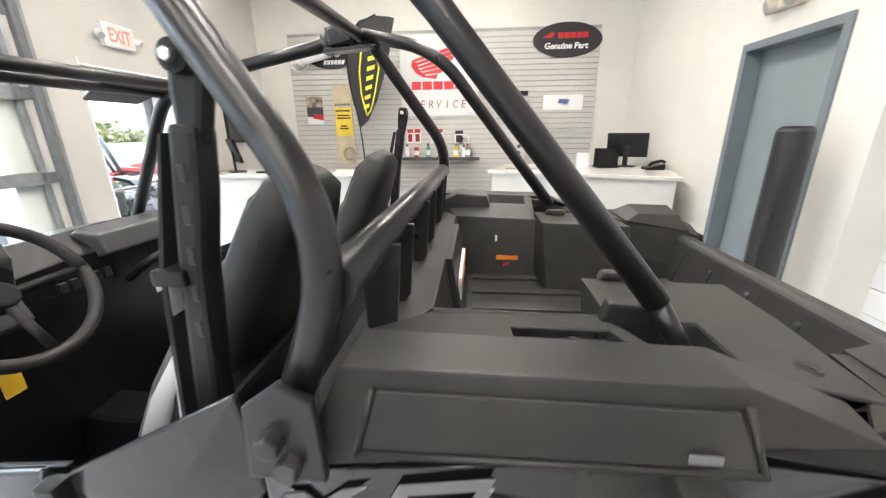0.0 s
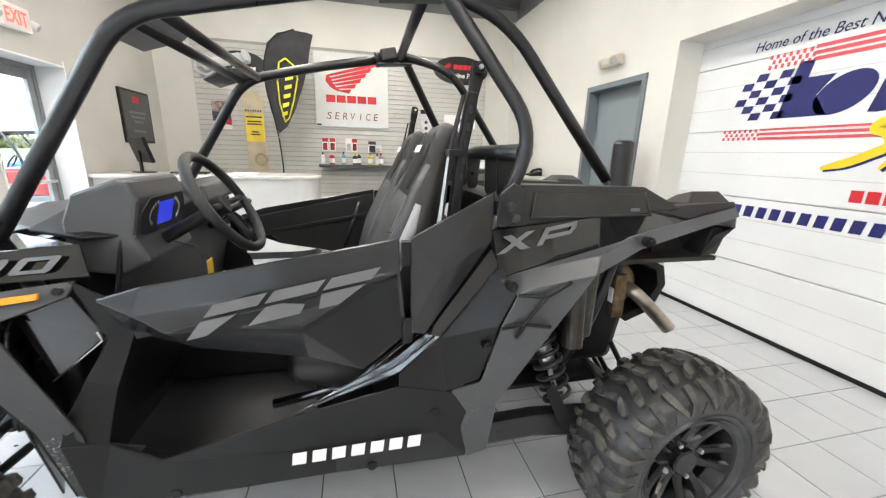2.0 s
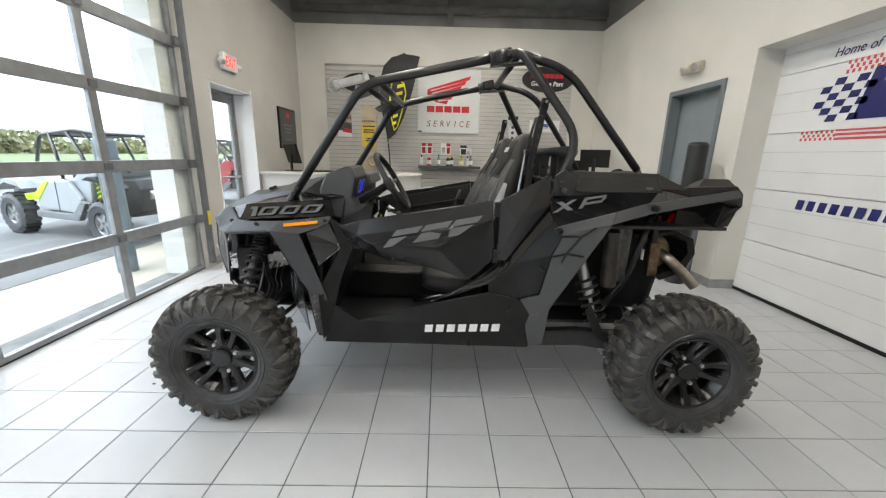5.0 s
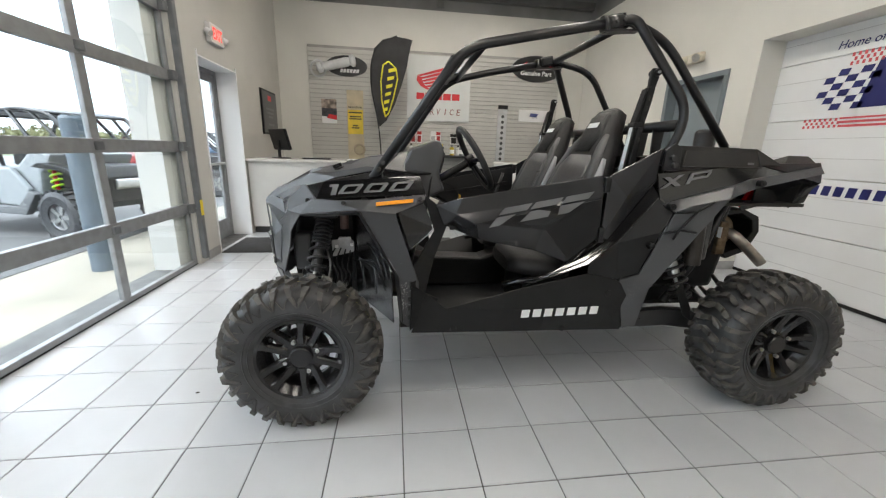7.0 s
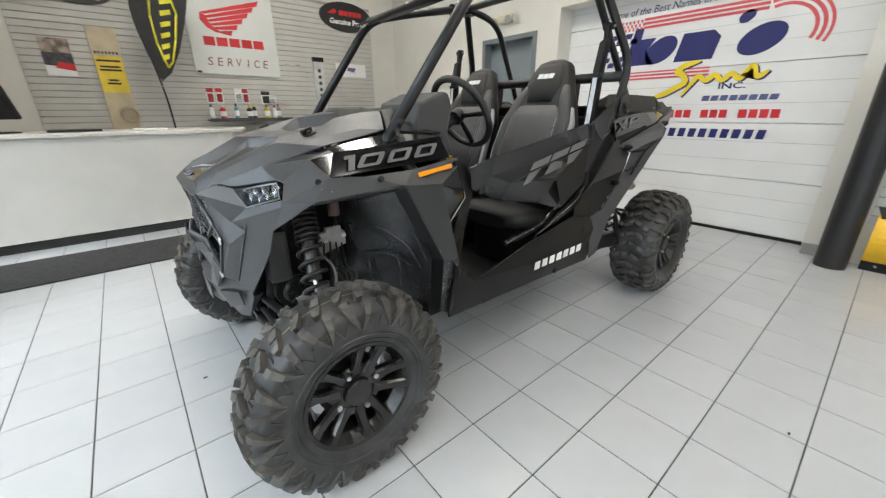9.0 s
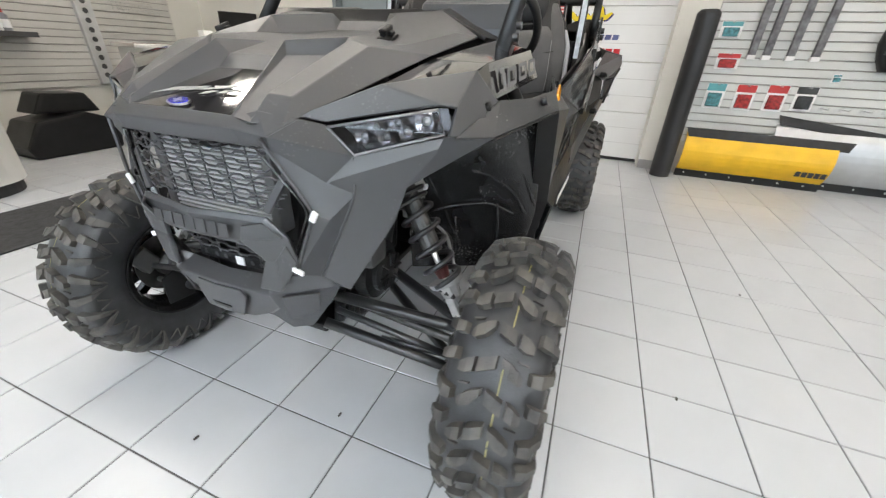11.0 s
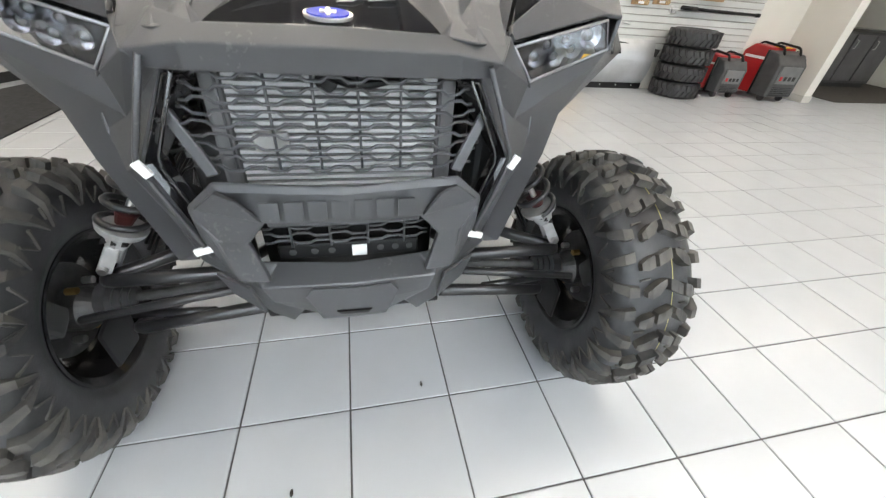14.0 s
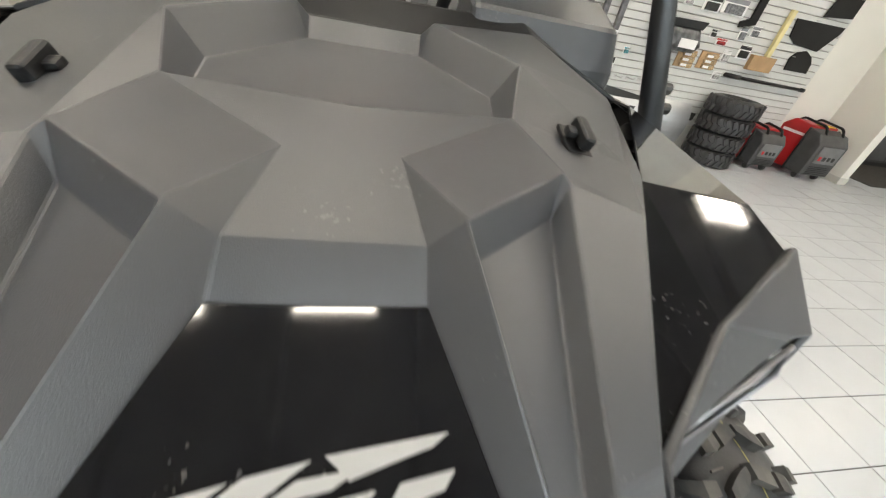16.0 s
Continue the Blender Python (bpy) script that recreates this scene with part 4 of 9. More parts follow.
for s in (1, -1):
    if s < 0:
        part("cage_tube", tube([V(-0.70, -0.41, 1.10), V(-0.305, -0.30, 1.69), V(0.0, -0.30, 1.765), V(0.40, -0.305, 1.842)], R0, 16, 0.10), TUBE, CAR, "front hoop and side rail of the roll cage")
        part("cage_tube", tube([V(0.34, -0.302, 1.831), V(0.425, -0.31, 1.847), V(0.68, -0.50, 1.465), V(0.60, -0.53, 1.22)], R0, 16, 0.11), TUBE, CAR, "rear hoop of the roll cage")
        part("cage_tube", tube([V(0.42, -0.29, 1.845), V(0.66, -0.26, 1.79), V(1.06, -0.38, 1.29)], R0 * 0.93, 16, 0.12), TUBE, CAR, "rear brace of the roll cage")
        knuckle(V(0.36, -0.302, 1.836), V(0.25, -0.302, 1.812), V(0.36, -0.20, 1.836))
        continue
    part("cage_tube", tube([V(-0.76, 0.515, 1.10, s), V(-0.345, 0.575, 1.685, s), V(0.0, 0.60, 1.752, s), V(0.34, 0.612, 1.820, s)], R0, 16, 0.10), TUBE, CAR, "front hoop and side rail of the roll cage")
    part("cage_tube", tube([V(0.30, 0.608, 1.811, s), V(0.388, 0.618, 1.832, s), V(0.668, 0.690, 1.455, s), V(0.575, 0.688, 1.22, s)], R0 * 0.95, 16, 0.11), TUBE, CAR, "rear hoop of the roll cage")
    part("cage_tube", tube([V(0.40, 0.57, 1.832, s), V(0.66, 0.47, 1.79, s), V(1.045, 0.512, 1.318, s)], R0 * 0.93, 16, 0.12), TUBE, CAR, "rear brace of the roll cage")
    part("brace_foot", tube([V(1.04, 0.511, 1.325, s), V(1.092, 0.530, 1.235, s)], 0.015, 12), TUBE, CAR)
    knuckle(V(0.318, 0.606, 1.814, s), V(0.20, 0.601, 1.791, s), V(0.33, 0.50, 1.815, s))
    part("foot_plate", prism([(0.555, 1.20), (0.64, 1.20), (0.635, 1.30), (0.60, 1.32), (0.56, 1.29)], YC - s * 0.722 - 0.006, YC - s * 0.722 + 0.006, "y", 0.004), TUBE, CAR)
    for bx, bz in ((0.59, 1.255), (0.605, 1.225)):
        part("bolt", cyl(V(bx, 0.715, bz, s), V(bx, 0.745, bz, s), 0.014, seg=6, bev=0.003), DKMET, CAR)
    for t in (0.05, 0.10):
        a = V(-0.76, 0.515, 1.10, s).lerp(V(-0.345, 0.555, 1.69, s), t + 0.06)
        part("bolt", cyl(a + Vector((0.0, -s * 0.02, 0)), a + Vector((0, -s * 0.036, 0)), 0.010, seg=12), DKMET, CAR)
part("cross_tube", tube([V(0.38, 0.58, 1.826), V(0.41, -0.29, 1.842)], R0 * 0.9, 16), TUBE, CAR, "rear cross tube of the roll cage")
part("cross_tube", tube([V(-0.33, 0.56, 1.682), V(-0.31, -0.29, 1.685)], R0 * 0.8, 16), TUBE, CAR, "front cross tube of the roll cage")
part("harness_bar", tube([V(0.645, 0.675, 1.40), V(0.655, -0.50, 1.40)], 0.026, 16), TUBE, CAR, "harness bar between the hoops")
for wy in (-0.32, -0.20, 0.03, 0.18, 0.40, 0.52):
    part("harness_bracket", prism([(0.625, 1.40), (0.685, 1.40), (0.675, 1.27), (0.65, 1.235), (0.63, 1.27)], YC - wy - 0.006, YC - wy + 0.006, "y", 0.003), TUBE, CAR)
# sun-visor brackets at the front of the cage
for a, b in ((0.55, -1), (-0.28, 1)):
    pan("visor_bracket", TUBE, [(-0.40, a, 1.655), (-0.25, a, 1.71), (-0.25, a + 0.16 * b, 1.715), (-0.31, a + 0.22 * b, 1.695), (-0.40, a + 0.19 * b, 1.655)], None, 1, 0.008, 0.003, inward=(0, YC, 1.3))
part("visor_rail", tube([V(-0.26, 0.56, 1.70), V(-0.24, -0.29, 1.705)], 0.017, 12), TUBE, CAR)
# seat belts
FILM = mat("protective film", (0.62, 0.66, 0.70), 0.25, var=0.15, scale=30)
for s, sh in ((1, 0), (-1, 0.17)):
    w = 0.632 - sh
    y0 = YC - s * w
    b = part("belt_guide", prism([(0.482, 1.560), (0.512, 1.556), (0.504, 1.49), (0.488, 1.41), (0.476, 1.28), (0.466, 1.16), (0.432, 1.16), (0.446, 1.30), (0.460, 1.42)], y0 - 0.018, y0 + 0.018, "y", 0.007), BLK, CAR, "black seat-belt pillar cover")
    part("link", prism([(0.494, 1.638), (0.524, 1.636), (0.526, 1.600), (0.510, 1.535), (0.486, 1.535), (0.486, 1.590)], y0 - 0.012, y0 + 0.012, "y", 0.007), BLK, b)
    part("boss", cyl((0.509, y0 - 0.026, 1.618), (0.509, y0 + 0.026, 1.618), 0.016, seg=18, bev=0.004), BLK, b)
    part("bolt", cyl((0.509, y0 - 0.034, 1.618), (0.509, y0 + 0.034, 1.618), 0.007, seg=6, bev=0.002), STEEL, b, "steel belt bolt")
    part("clip", box((0.430, y0 - 0.026, 1.385), (0.47, y0 + 0.026, 1.405), 0.004), BLK, b)
    for k in range(5):
        part("guide_slot", box((0.484 - 0.005 * k, y0 - 0.0195, 1.50 - k * 0.045), (0.494 - 0.005 * k, y0 + 0.0195, 1.522 - k * 0.045), 0.002, 1), BLACKP, b)
    part("webbing", prism([(0.470, 1.55), (0.474, 1.55), (0.440, 1.40), (0.418, 1.18), (0.412, 1.18), (0.434, 1.40)], y0 - 0.017, y0 + 0.017, "y"), mat("black belt webbing", (0.016, 0.016, 0.018), 0.8, bump=0.6, bscale=700), b, "black seat-belt webbing")
    part("film", prism([(0.398, 1.12), (0.404, 1.12), (0.440, 1.385), (0.432, 1.385)], y0 - 0.014, y0 + 0.010, "y", 0.001), FILM, b, "strip of pale protective film")

# -- hood and front --
HP = dict(
    a0=(-1.322, 0, 1.003), a1=(-1.312, 0.142, 1.001), b0=(-1.135, 0, 1.07), b1=(-1.131, 0.084, 1.069), c0=(-1.095, 0, 1.103), c1=(-1.095, 0.083, 1.103),
    d0=(-1.0, 0, 1.132), d1=(-0.998, 0.066, 1.132), r0=(-1.298, 0.158, 1.018), r1=(-1.102, 0.110, 1.135), o0=(-1.268, 0.178, 1.020), q0=(-1.262, 0.194, 1.041), rb=(-1.314, 0.150, 1.000), ob=(-1.318, 0.195, 0.995), sb=(-1.290, 0.245, 0.990), o1=(-1.044, 0.212, 1.107), fb=(-1.116, 0.122, 1.105),
    s0=(-1.248, 0.240, 1.036), cu=(-1.030, 0.228, 1.139), f10=(-1.018, 0.222, 1.147), s1=(-1.06, 0.300, 1.128), t0=(-1.235, 0.262, 1.005), f6=(-0.924, 0.392, 1.115), ht=(-0.945, 0.345, 1.137), e=(-0.885, 0.205, 1.157), e0=(-0.900, 0, 1.153),
    k2=(-0.80, 0.228, 1.207), k3=(-0.78, 0.40, 1.170), g=(-0.70, 0.44, 1.165), h0=(-0.872, 0, 1.134), h1=(-0.862, 0.195, 1.136), i1=(-0.798, 0.198, 1.158), ib=(-0.655, 0.105, 1.176), ib0=(-0.655, 0, 1.176), jt=(-0.640, 0.125, 1.226), j2=(-0.63, 0.30, 1.235), jc=(-0.625, 0.108, 1.205), j0=(-0.625, 0, 1.205))
HK = list(HP)
hv = [HP[k] for k in HK]
hf = lambda *fs: [tuple(HK.index(q) for q in f.split()) for f in fs]
sym("hood", CHAR, hv, hf("b0 b1 c1 c0", "c0 c1 d1 d0", "a1 r0 r1 b1", "a1 rb r0", "b1 r1 c1", "c1 r1 d1", "d0 d1 e e0", "d1 r1 f10 e", "r1 fb o1 f10", "r0 o0 o1 fb", "r0 fb r1", "r0 rb ob o0", "o0 ob q0", "q0 ob sb s0", "s0 sb t0", "o0 q0 cu o1", "o1 cu f10", "q0 s0 s1 cu", "s0 t0 f6 s1", "f10 cu s1 ht", "s1 f6 ht", "f10 ht k3 k2 e", "ht f6 g k3", "e0 e h1 h0", "h0 h1 i1 ib ib0", "e k2 i1 h1", "i1 k2 jt ib", "k2 k3 g j2 jt", "ib jt jc", "ib0 ib jc j0"), 0.005, 0.003, "charcoal moulded hood with sharp ridges", inward=(-0.9, YC, 0.7))
sym("hood_decal", GLOSS, [(-1.320, 0, 1.006), (-1.310, 0.1425, 1.0035), (-1.134, 0.0845, 1.0720), (-1.137, 0, 1.0735)], None, 0.003, 0.001, "gloss black hood panel", inward=(-0.9, YC, 0.7))
# maker's oval and silver lettering on the panel
dn = Vector((-0.066, 0, 0.185)).normalized()
du = Vector((0.185, 0, 0.0675)).normalized()
dr = Vector((0, -1, 0))
dc = Vector((-1.303, YC, 1.0145))
flat("emblem", [ellipse(0, 0, 0.030, 0.0155)], dc, dr, du, STEEL, CAR, "silver rim of the oval emblem", 0.004)
flat("emblem", [ellipse(0, 0, 0.026, 0.0125)], dc, dr, du, BLUE, CAR, "blue enamel oval emblem", 0.0055)
flat("emblem", [[(-0.002, -0.009), (0.002, -0.009), (0.004, 0), (0.002, 0.009), (-0.002, 0.009), (-0.004, 0)], [(-0.010, -0.003), (-0.004, -0.002), (-0.004, 0.002), (-0.010, 0.003)], [(0.004, -0.002), (0.010, -0.003), (0.010, 0.003), (0.004, 0.002)]], dc, dr, du, STEEL, CAR, "silver star on the emblem", 0.007)
base = Vector((-1.2787, YC + 0.118, 1.0225)) + du * 0.010
sl = (dr + du * 0.10).normalized()
HDEC = mat("light silver decal", (0.36, 0.36, 0.355), 0.35, var=0.05)
# slanted plain bars: a long tapering one, then blocks, and a shorter row below
for pl in ([(0.0, -0.010), (0.030, 0.002), (0.052, 0.006), (0.085, 0.026), (0.040, 0.021)], [(0.060, 0.006), (0.095, 0.010), (0.128, 0.030), (0.092, 0.027)], [(0.103, 0.011), (0.140, 0.013), (0.158, 0.022), (0.120, 0.021)], [(0.150, 0.016), (0.200, 0.026), (0.212, 0.033), (0.135, 0.031)], [(0.128, -0.008), (0.150, -0.006), (0.166, 0.009), (0.144, 0.008)], [(0.170, -0.004), (0.206, 0.002), (0.214, 0.012), (0.180, 0.010)]):
    flat("hood_mark", [pl], base + dn * 0.0004, sl, du, HDEC, CAR, "silver-grey plain bar on the hood panel", 0.0008)
# hood latches
for s in (1, -1):
    sl_m = Matrix.Translation(V(-0.930, 0.275, 1.1555, s)) @ Matrix.Rotation(radians(-20), 4, "Y") @ Matrix.Rotation(s * radians(9), 4, "X")
    part("latch_recess", box((-0.026, -0.018, -0.008), (0.026, 0.018, -0.001), 0.003, 2, sl_m), BLK, CAR)
    part("latch", box((-0.026, -0.008, 0.002), (0.020, 0.008, 0.020), 0.006, 3, sl_m), BLK, CAR, "black hood latch")
    part("latch_ear", box((-0.008, -0.020, 0.002), (0.008, 0.020, 0.012), 0.004, 2, sl_m), BLK, CAR)
# lip under the decal and the grille surround
sym("grille_lip", CHAR, [(-1.3195, 0, 1.0075), (-1.310, 0.150, 1.0035), (-1.296, 0.196, 1.015), (-1.262, 0.262, 1.000), (-1.342, 0, 0.985), (-1.335, 0.165, 0.983), (-1.322, 0.232, 0.972), (-1.328, 0, 0.950), (-1.322, 0.170, 0.950), (-1.30, 0.225, 0.948)], [(0, 1, 5, 4), (1, 2, 6, 5), (2, 3, 6), (4, 5, 8, 7), (5, 6, 9, 8)], 0.008, 0.004, inward=(-0.9, YC, 0.9))
for s in (1, -1):
    # cheek: from the lamp down to the bumper
    q = [(-1.322, 0.232, 0.972), (-1.262, 0.262, 1.000), (-1.214, 0.285, 0.985), (-1.196, 0.334, 0.922), (-1.132, 0.515, 0.970), (-1.06, 0.600, 0.965), (-1.150, 0.435, 0.855), (-1.302, 0.208, 0.948), (-1.245, 0.296, 0.872), (-1.215, 0.345, 0.845), (-1.255, 0.262, 0.640), (-1.298, 0.222, 0.655), (-1.268, 0.312, 0.800), (-1.284, 0.283, 0.815), (-1.165, 0.412, 0.775), (-1.228, 0.318, 0.600), (-1.225, 0.285, 0.598), (-1.130, 0.500, 0.943)]
    pan("cheek", CHAR, q, [(0, 1, 2, 3), (0, 3, 8, 7), (3, 4, 17, 8), (4, 5, 17), (17, 5, 6), (8, 17, 6, 9), (8, 9, 12), (8, 12, 13), (12, 9, 10, 11), (7, 8, 13), (13, 12, 11), (9, 6, 14), (9, 14, 15, 10), (10, 15, 16)], s, 0.007, 0.0035, inward=(-0.9, YC, 0.85))
    pan("grille_bezel", GLOSS, [(-1.318, 0.175, 0.945), (-1.302, 0.206, 0.942), (-1.280, 0.281, 0.815), (-1.296, 0.222, 0.660), (-1.275, 0.20, 0.665), (-1.256, 0.258, 0.815), (-1.27, 0.18, 0.93)], [(0, 1, 2, 5, 6), (5, 2, 3, 4)], s, 0.005, 0.002, "gloss black grille bezel", inward=(-0.9, YC, 0.85))
    part("protective_tape", box((-0.003, -0.007, -0.013), (0.003, 0.007, 0.013), 0.001, 1, Matrix.Translation(V(-1.291, 0.290 if s > 0 else 0.278, 0.812, s)) @ Matrix.Rotation(s * 0.5, 4, "X")), WHITEINK, CAR, "white protective tape")
    part("protective_tape", box((-0.005, -0.017, -0.006), (0.002, 0.017, 0.006), 0.001, 1, Matrix.Translation(V(-1.300, 0.232, 0.672, s)) @ Matrix.Rotation(s * 0.25, 4, "X")), WHITEINK, CAR, "white protective tape")
    # beads added to catch a highlight along the cheek creases, and its stepped inner edge
    part("crease_bead", tube([V(-1.197, 0.334, 0.920, s), V(-1.217, 0.345, 0.846, s), V(-1.257, 0.264, 0.642, s)], 0.0035, 6, 0.02), CHAR, CAR)
    part("crease_bead", tube([V(-1.322, 0.214, 0.968, s), V(-1.286, 0.287, 0.818, s), V(-1.300, 0.224, 0.658, s)], 0.0045, 6, 0.02), CHAR, CAR)
    part("crease_bead", tube([V(-1.314, 0.190, 0.948, s), V(-1.275, 0.264, 0.815, s), V(-1.290, 0.208, 0.670, s)], 0.003, 6, 0.02), GLOSS, CAR)
    # brow over the lamp
    pan("lamp_brow", CHAR, [(-1.262, 0.262, 1.004), (-1.214, 0.285, 0.990), (-1.129, 0.497, 1.030), (-1.123, 0.535, 1.028), (-1.042, 0.545, 1.094), (-1.14, 0.372, 1.062), (-1.235, 0.268, 1.012)], [(0, 1, 2, 5, 6), (2, 3, 4, 5)], s, 0.008, 0.004, inward=(-0.9, YC, 0.9))
    pan("lamp_brow", CHAR, [(-1.123, 0.535, 1.028), (-1.132, 0.522, 0.970), (-1.06, 0.600, 0.965), (-0.99, 0.585, 1.03), (-1.042, 0.545, 1.094)], [(0, 1, 2, 3, 4)], s, 0.008, 0.004, inward=(-0.9, YC, 0.9))
    # head lamp
    lens = [(-1.212, 0.288, 0.980), (-1.131, 0.498, 1.022), (-1.133, 0.513, 0.975), (-1.194, 0.336, 0.925)]
    hl = pan("headlamp", LENS, lens, None, s, 0.003, 0.0, "clear headlamp lens", inward=(-0.9, YC, 0.95))
    back = [(x + 0.05, w + 0.0, z) for x, w, z in lens]
    pan("reflector", mat("dark chrome", (0.12, 0.12, 0.13), 0.25, 0.8), back, None, s, 0.004, 0.0, parent=hl, inward=(-0.9, YC, 0.95))
    part("rim", tube([V(x - 0.002, w, z, s) for x, w, z in lens + lens[:1]], 0.0028, 8), mat("satin lamp rim", (0.30, 0.30, 0.31), 0.3, 0.7), hl, "satin grey lamp rim")
    for k, (u, v, rr) in enumerate(((0.18, 0.5, 0.016), (0.35, 0.72, 0.013), (0.38, 0.34, 0.015), (0.56, 0.72, 0.014), (0.60, 0.36, 0.015), (0.82, 0.6, 0.022))):
        p = V(*lens[3], s).lerp(V(*lens[2], s), u).lerp(V(*lens[0], s).lerp(V(*lens[1], s), u), v) + Vector((0.018, 0, 0))
        bm = lathe([(0.001, 0.014), (rr * 0.45, 0.012), (rr * 0.5, 0.0), (rr, -0.008), (rr * 1.06, -0.006), (rr * 1.06, 0.02), (0.001, 0.02)], p, "x", 16)
        part("projector", bm, mat("smoked chrome", (0.42, 0.42, 0.44), 0.15, 0.9), hl, "smoked projector bowl")
        part("bulb", lathe([(0.001, -0.004), (rr * 0.40, 0.002), (rr * 0.42, 0.010), (0.001, 0.011)], p, "x", 12), STEEL, hl, "bright lamp lens")

# grille mesh: zigzag bars in mirrored pairs, tied by uprights, in front of the cooler
for k in range(9):
    z = 0.818 + k * 0.0158
    half = 0.210 + 0.006 * k if k < 4 else 0.240 - 0.052 * k / 8
    pts = [V(-1.300 - 0.014 * (1 - (y / 0.22) ** 2) + (0.016 * max(0, abs(y) - 0.16) / 0.06), y, z + (0.0032 if ((i + 1) // 3 + k) % 2 else -0.0032)) for i, y in enumerate(np.linspace(-half, half, 43))]
    part("grille_bar", tube(pts, 0.0024, 6), CHAR, CAR)
for k in range(6):
    y = -0.15 + k * 0.06
    part("grille_upright", tube([V(-1.292 - 0.014 * (1 - (y / 0.2) ** 2), y, 0.81), V(-1.296 - 0.014 * (1 - (y / 0.2) ** 2), y, 0.952)], 0.0021, 6), CHAR, CAR)
for k in range(4):
    z = 0.664 + k * 0.0150
    pts = [V(-1.282 + 0.25 * y * y, y, z + (0.0030 if ((i + 1) // 3 + k) % 2 else -0.0030)) for i, y in enumerate(np.linspace(-0.145, 0.145, 28))]
    part("grille_bar", tube(pts, 0.0024, 6), CHAR, CAR)
for k in range(4):
    y = -0.10 + k * 0.0667
    part("grille_upright", tube([V(-1.280, y, 0.652), V(-1.284, y, 0.726)], 0.0022, 6), CHAR, CAR)
for s in (1, -1):
    pan("grille_strut", CHAR, [(-1.312, 0.172, 0.812), (-1.312, 0.190, 0.806), (-1.284, 0.238, 0.895), (-1.284, 0.224, 0.903)], None, s, 0.01, 0.003, inward=(-0.9, YC, 0.85))
    for k in range(3):
        part("grille_bar", tube([V(-1.285, 0.165, 0.69 + k * 0.018, s), V(-1.272, 0.205, 0.694 + k * 0.018, s)], 0.003, 6), BLK, CAR)
# cooler behind
# core colour carries the painted shade between the cooler tubes
rad = part("radiator", box((-1.262, YC - 0.165, 0.74), (-1.225, YC + 0.165, 0.955), 0.003), mat("cooler core shadow", (0.12, 0.12, 0.12), 0.6, 0.2), CAR)
for k in range(19):
    z = 0.748 + k * 0.011
    part("cooler_tube", box((-1.270, YC - 0.150, z), (-1.262, YC + 0.150, z + 0.0055)), mat("bright cooler tube", (0.52, 0.53, 0.54), 0.4, 0.3, bump=0.3, bscale=300), rad, "bright cooler tube")
for sd in (-1, 1):
    part("cooler_tank", box((-1.272, YC + sd * 0.166 - 0.014, 0.74), (-1.23, YC + sd * 0.166 + 0.014, 0.955), 0.006), mat("dull grey tank", (0.15, 0.15, 0.155), 0.5, 0.3), rad, "dull grey end tank")
part("cooler_block", box((-1.285, YC + 0.075, 0.833), (-1.272, YC + 0.125, 0.862), 0.004), CASTAL, CAR)
part("hose_clip", box((-1.286, YC - 0.032, 0.922), (-1.272, YC - 0.018, 0.936), 0.003), mat("blue connector", (0.02, 0.10, 0.20), 0.4), CAR, "small blue connector")
part("hose", tube([V(-1.28, 0.10, 0.944), V(-1.29, 0.03, 0.930), V(-1.288, -0.01, 0.945)], 0.007, 8, 0.02), BLK, CAR)
part("hose_flange", cyl((-1.288, YC + 0.012, 0.936), (-1.268, YC + 0.012, 0.936), 0.016, seg=16, bev=0.003), BLK, CAR)
# badge bar: beam with two legs
sym("badge_bar", CHAR, [(-1.345, 0, 0.803), (-1.318, 0.185, 0.803), (-1.352, 0, 0.792), (-1.326, 0.178, 0.790), (-1.348, 0, 0.742), (-1.340, 0.118, 0.742), (-1.312, 0.232, 0.760), (-1.320, 0.205, 0.700), (-1.318, 0.158, 0.690), (-1.330, 0.135, 0.615), (-1.318, 0.190, 0.610), (-1.295, 0.235, 0.690), (-1.335, 0, 0.728), (-1.328, 0.12, 0.726)],
    [(0, 1, 3, 2), (2, 3, 5, 4), (1, 6, 3), (3, 6, 7, 8, 5), (8, 7, 10, 9), (7, 6, 11, 10), (4, 5, 13, 12)], 0.012, 0.004, "charcoal grille bar with embossed blocks", inward=(-0.9, YC, 0.8))
glyphs("badge_relief", 7, V(-1.3515, 0.118, 0.752, -1), (0, -1, 0), (0.09, 0, 1), 0.236, 0.030, CHAR, CAR, "embossed charcoal blocks", 0.0, 0.22, 0.0018)
for s in (1, -1):
    pan("bar_facet", CHAR, [(-1.3525, 0.150, 0.788), (-1.3285, 0.182, 0.790), (-1.318, 0.222, 0.758), (-1.3425, 0.124, 0.744)], None, s, 0.006, 0.002, inward=(-0.9, YC, 0.8))
    pan("bar_facet", CHAR, [(-1.3235, 0.196, 0.700), (-1.317, 0.226, 0.742), (-1.299, 0.232, 0.690), (-1.319, 0.188, 0.625)], None, s, 0.006, 0.002, inward=(-0.9, YC, 0.8))
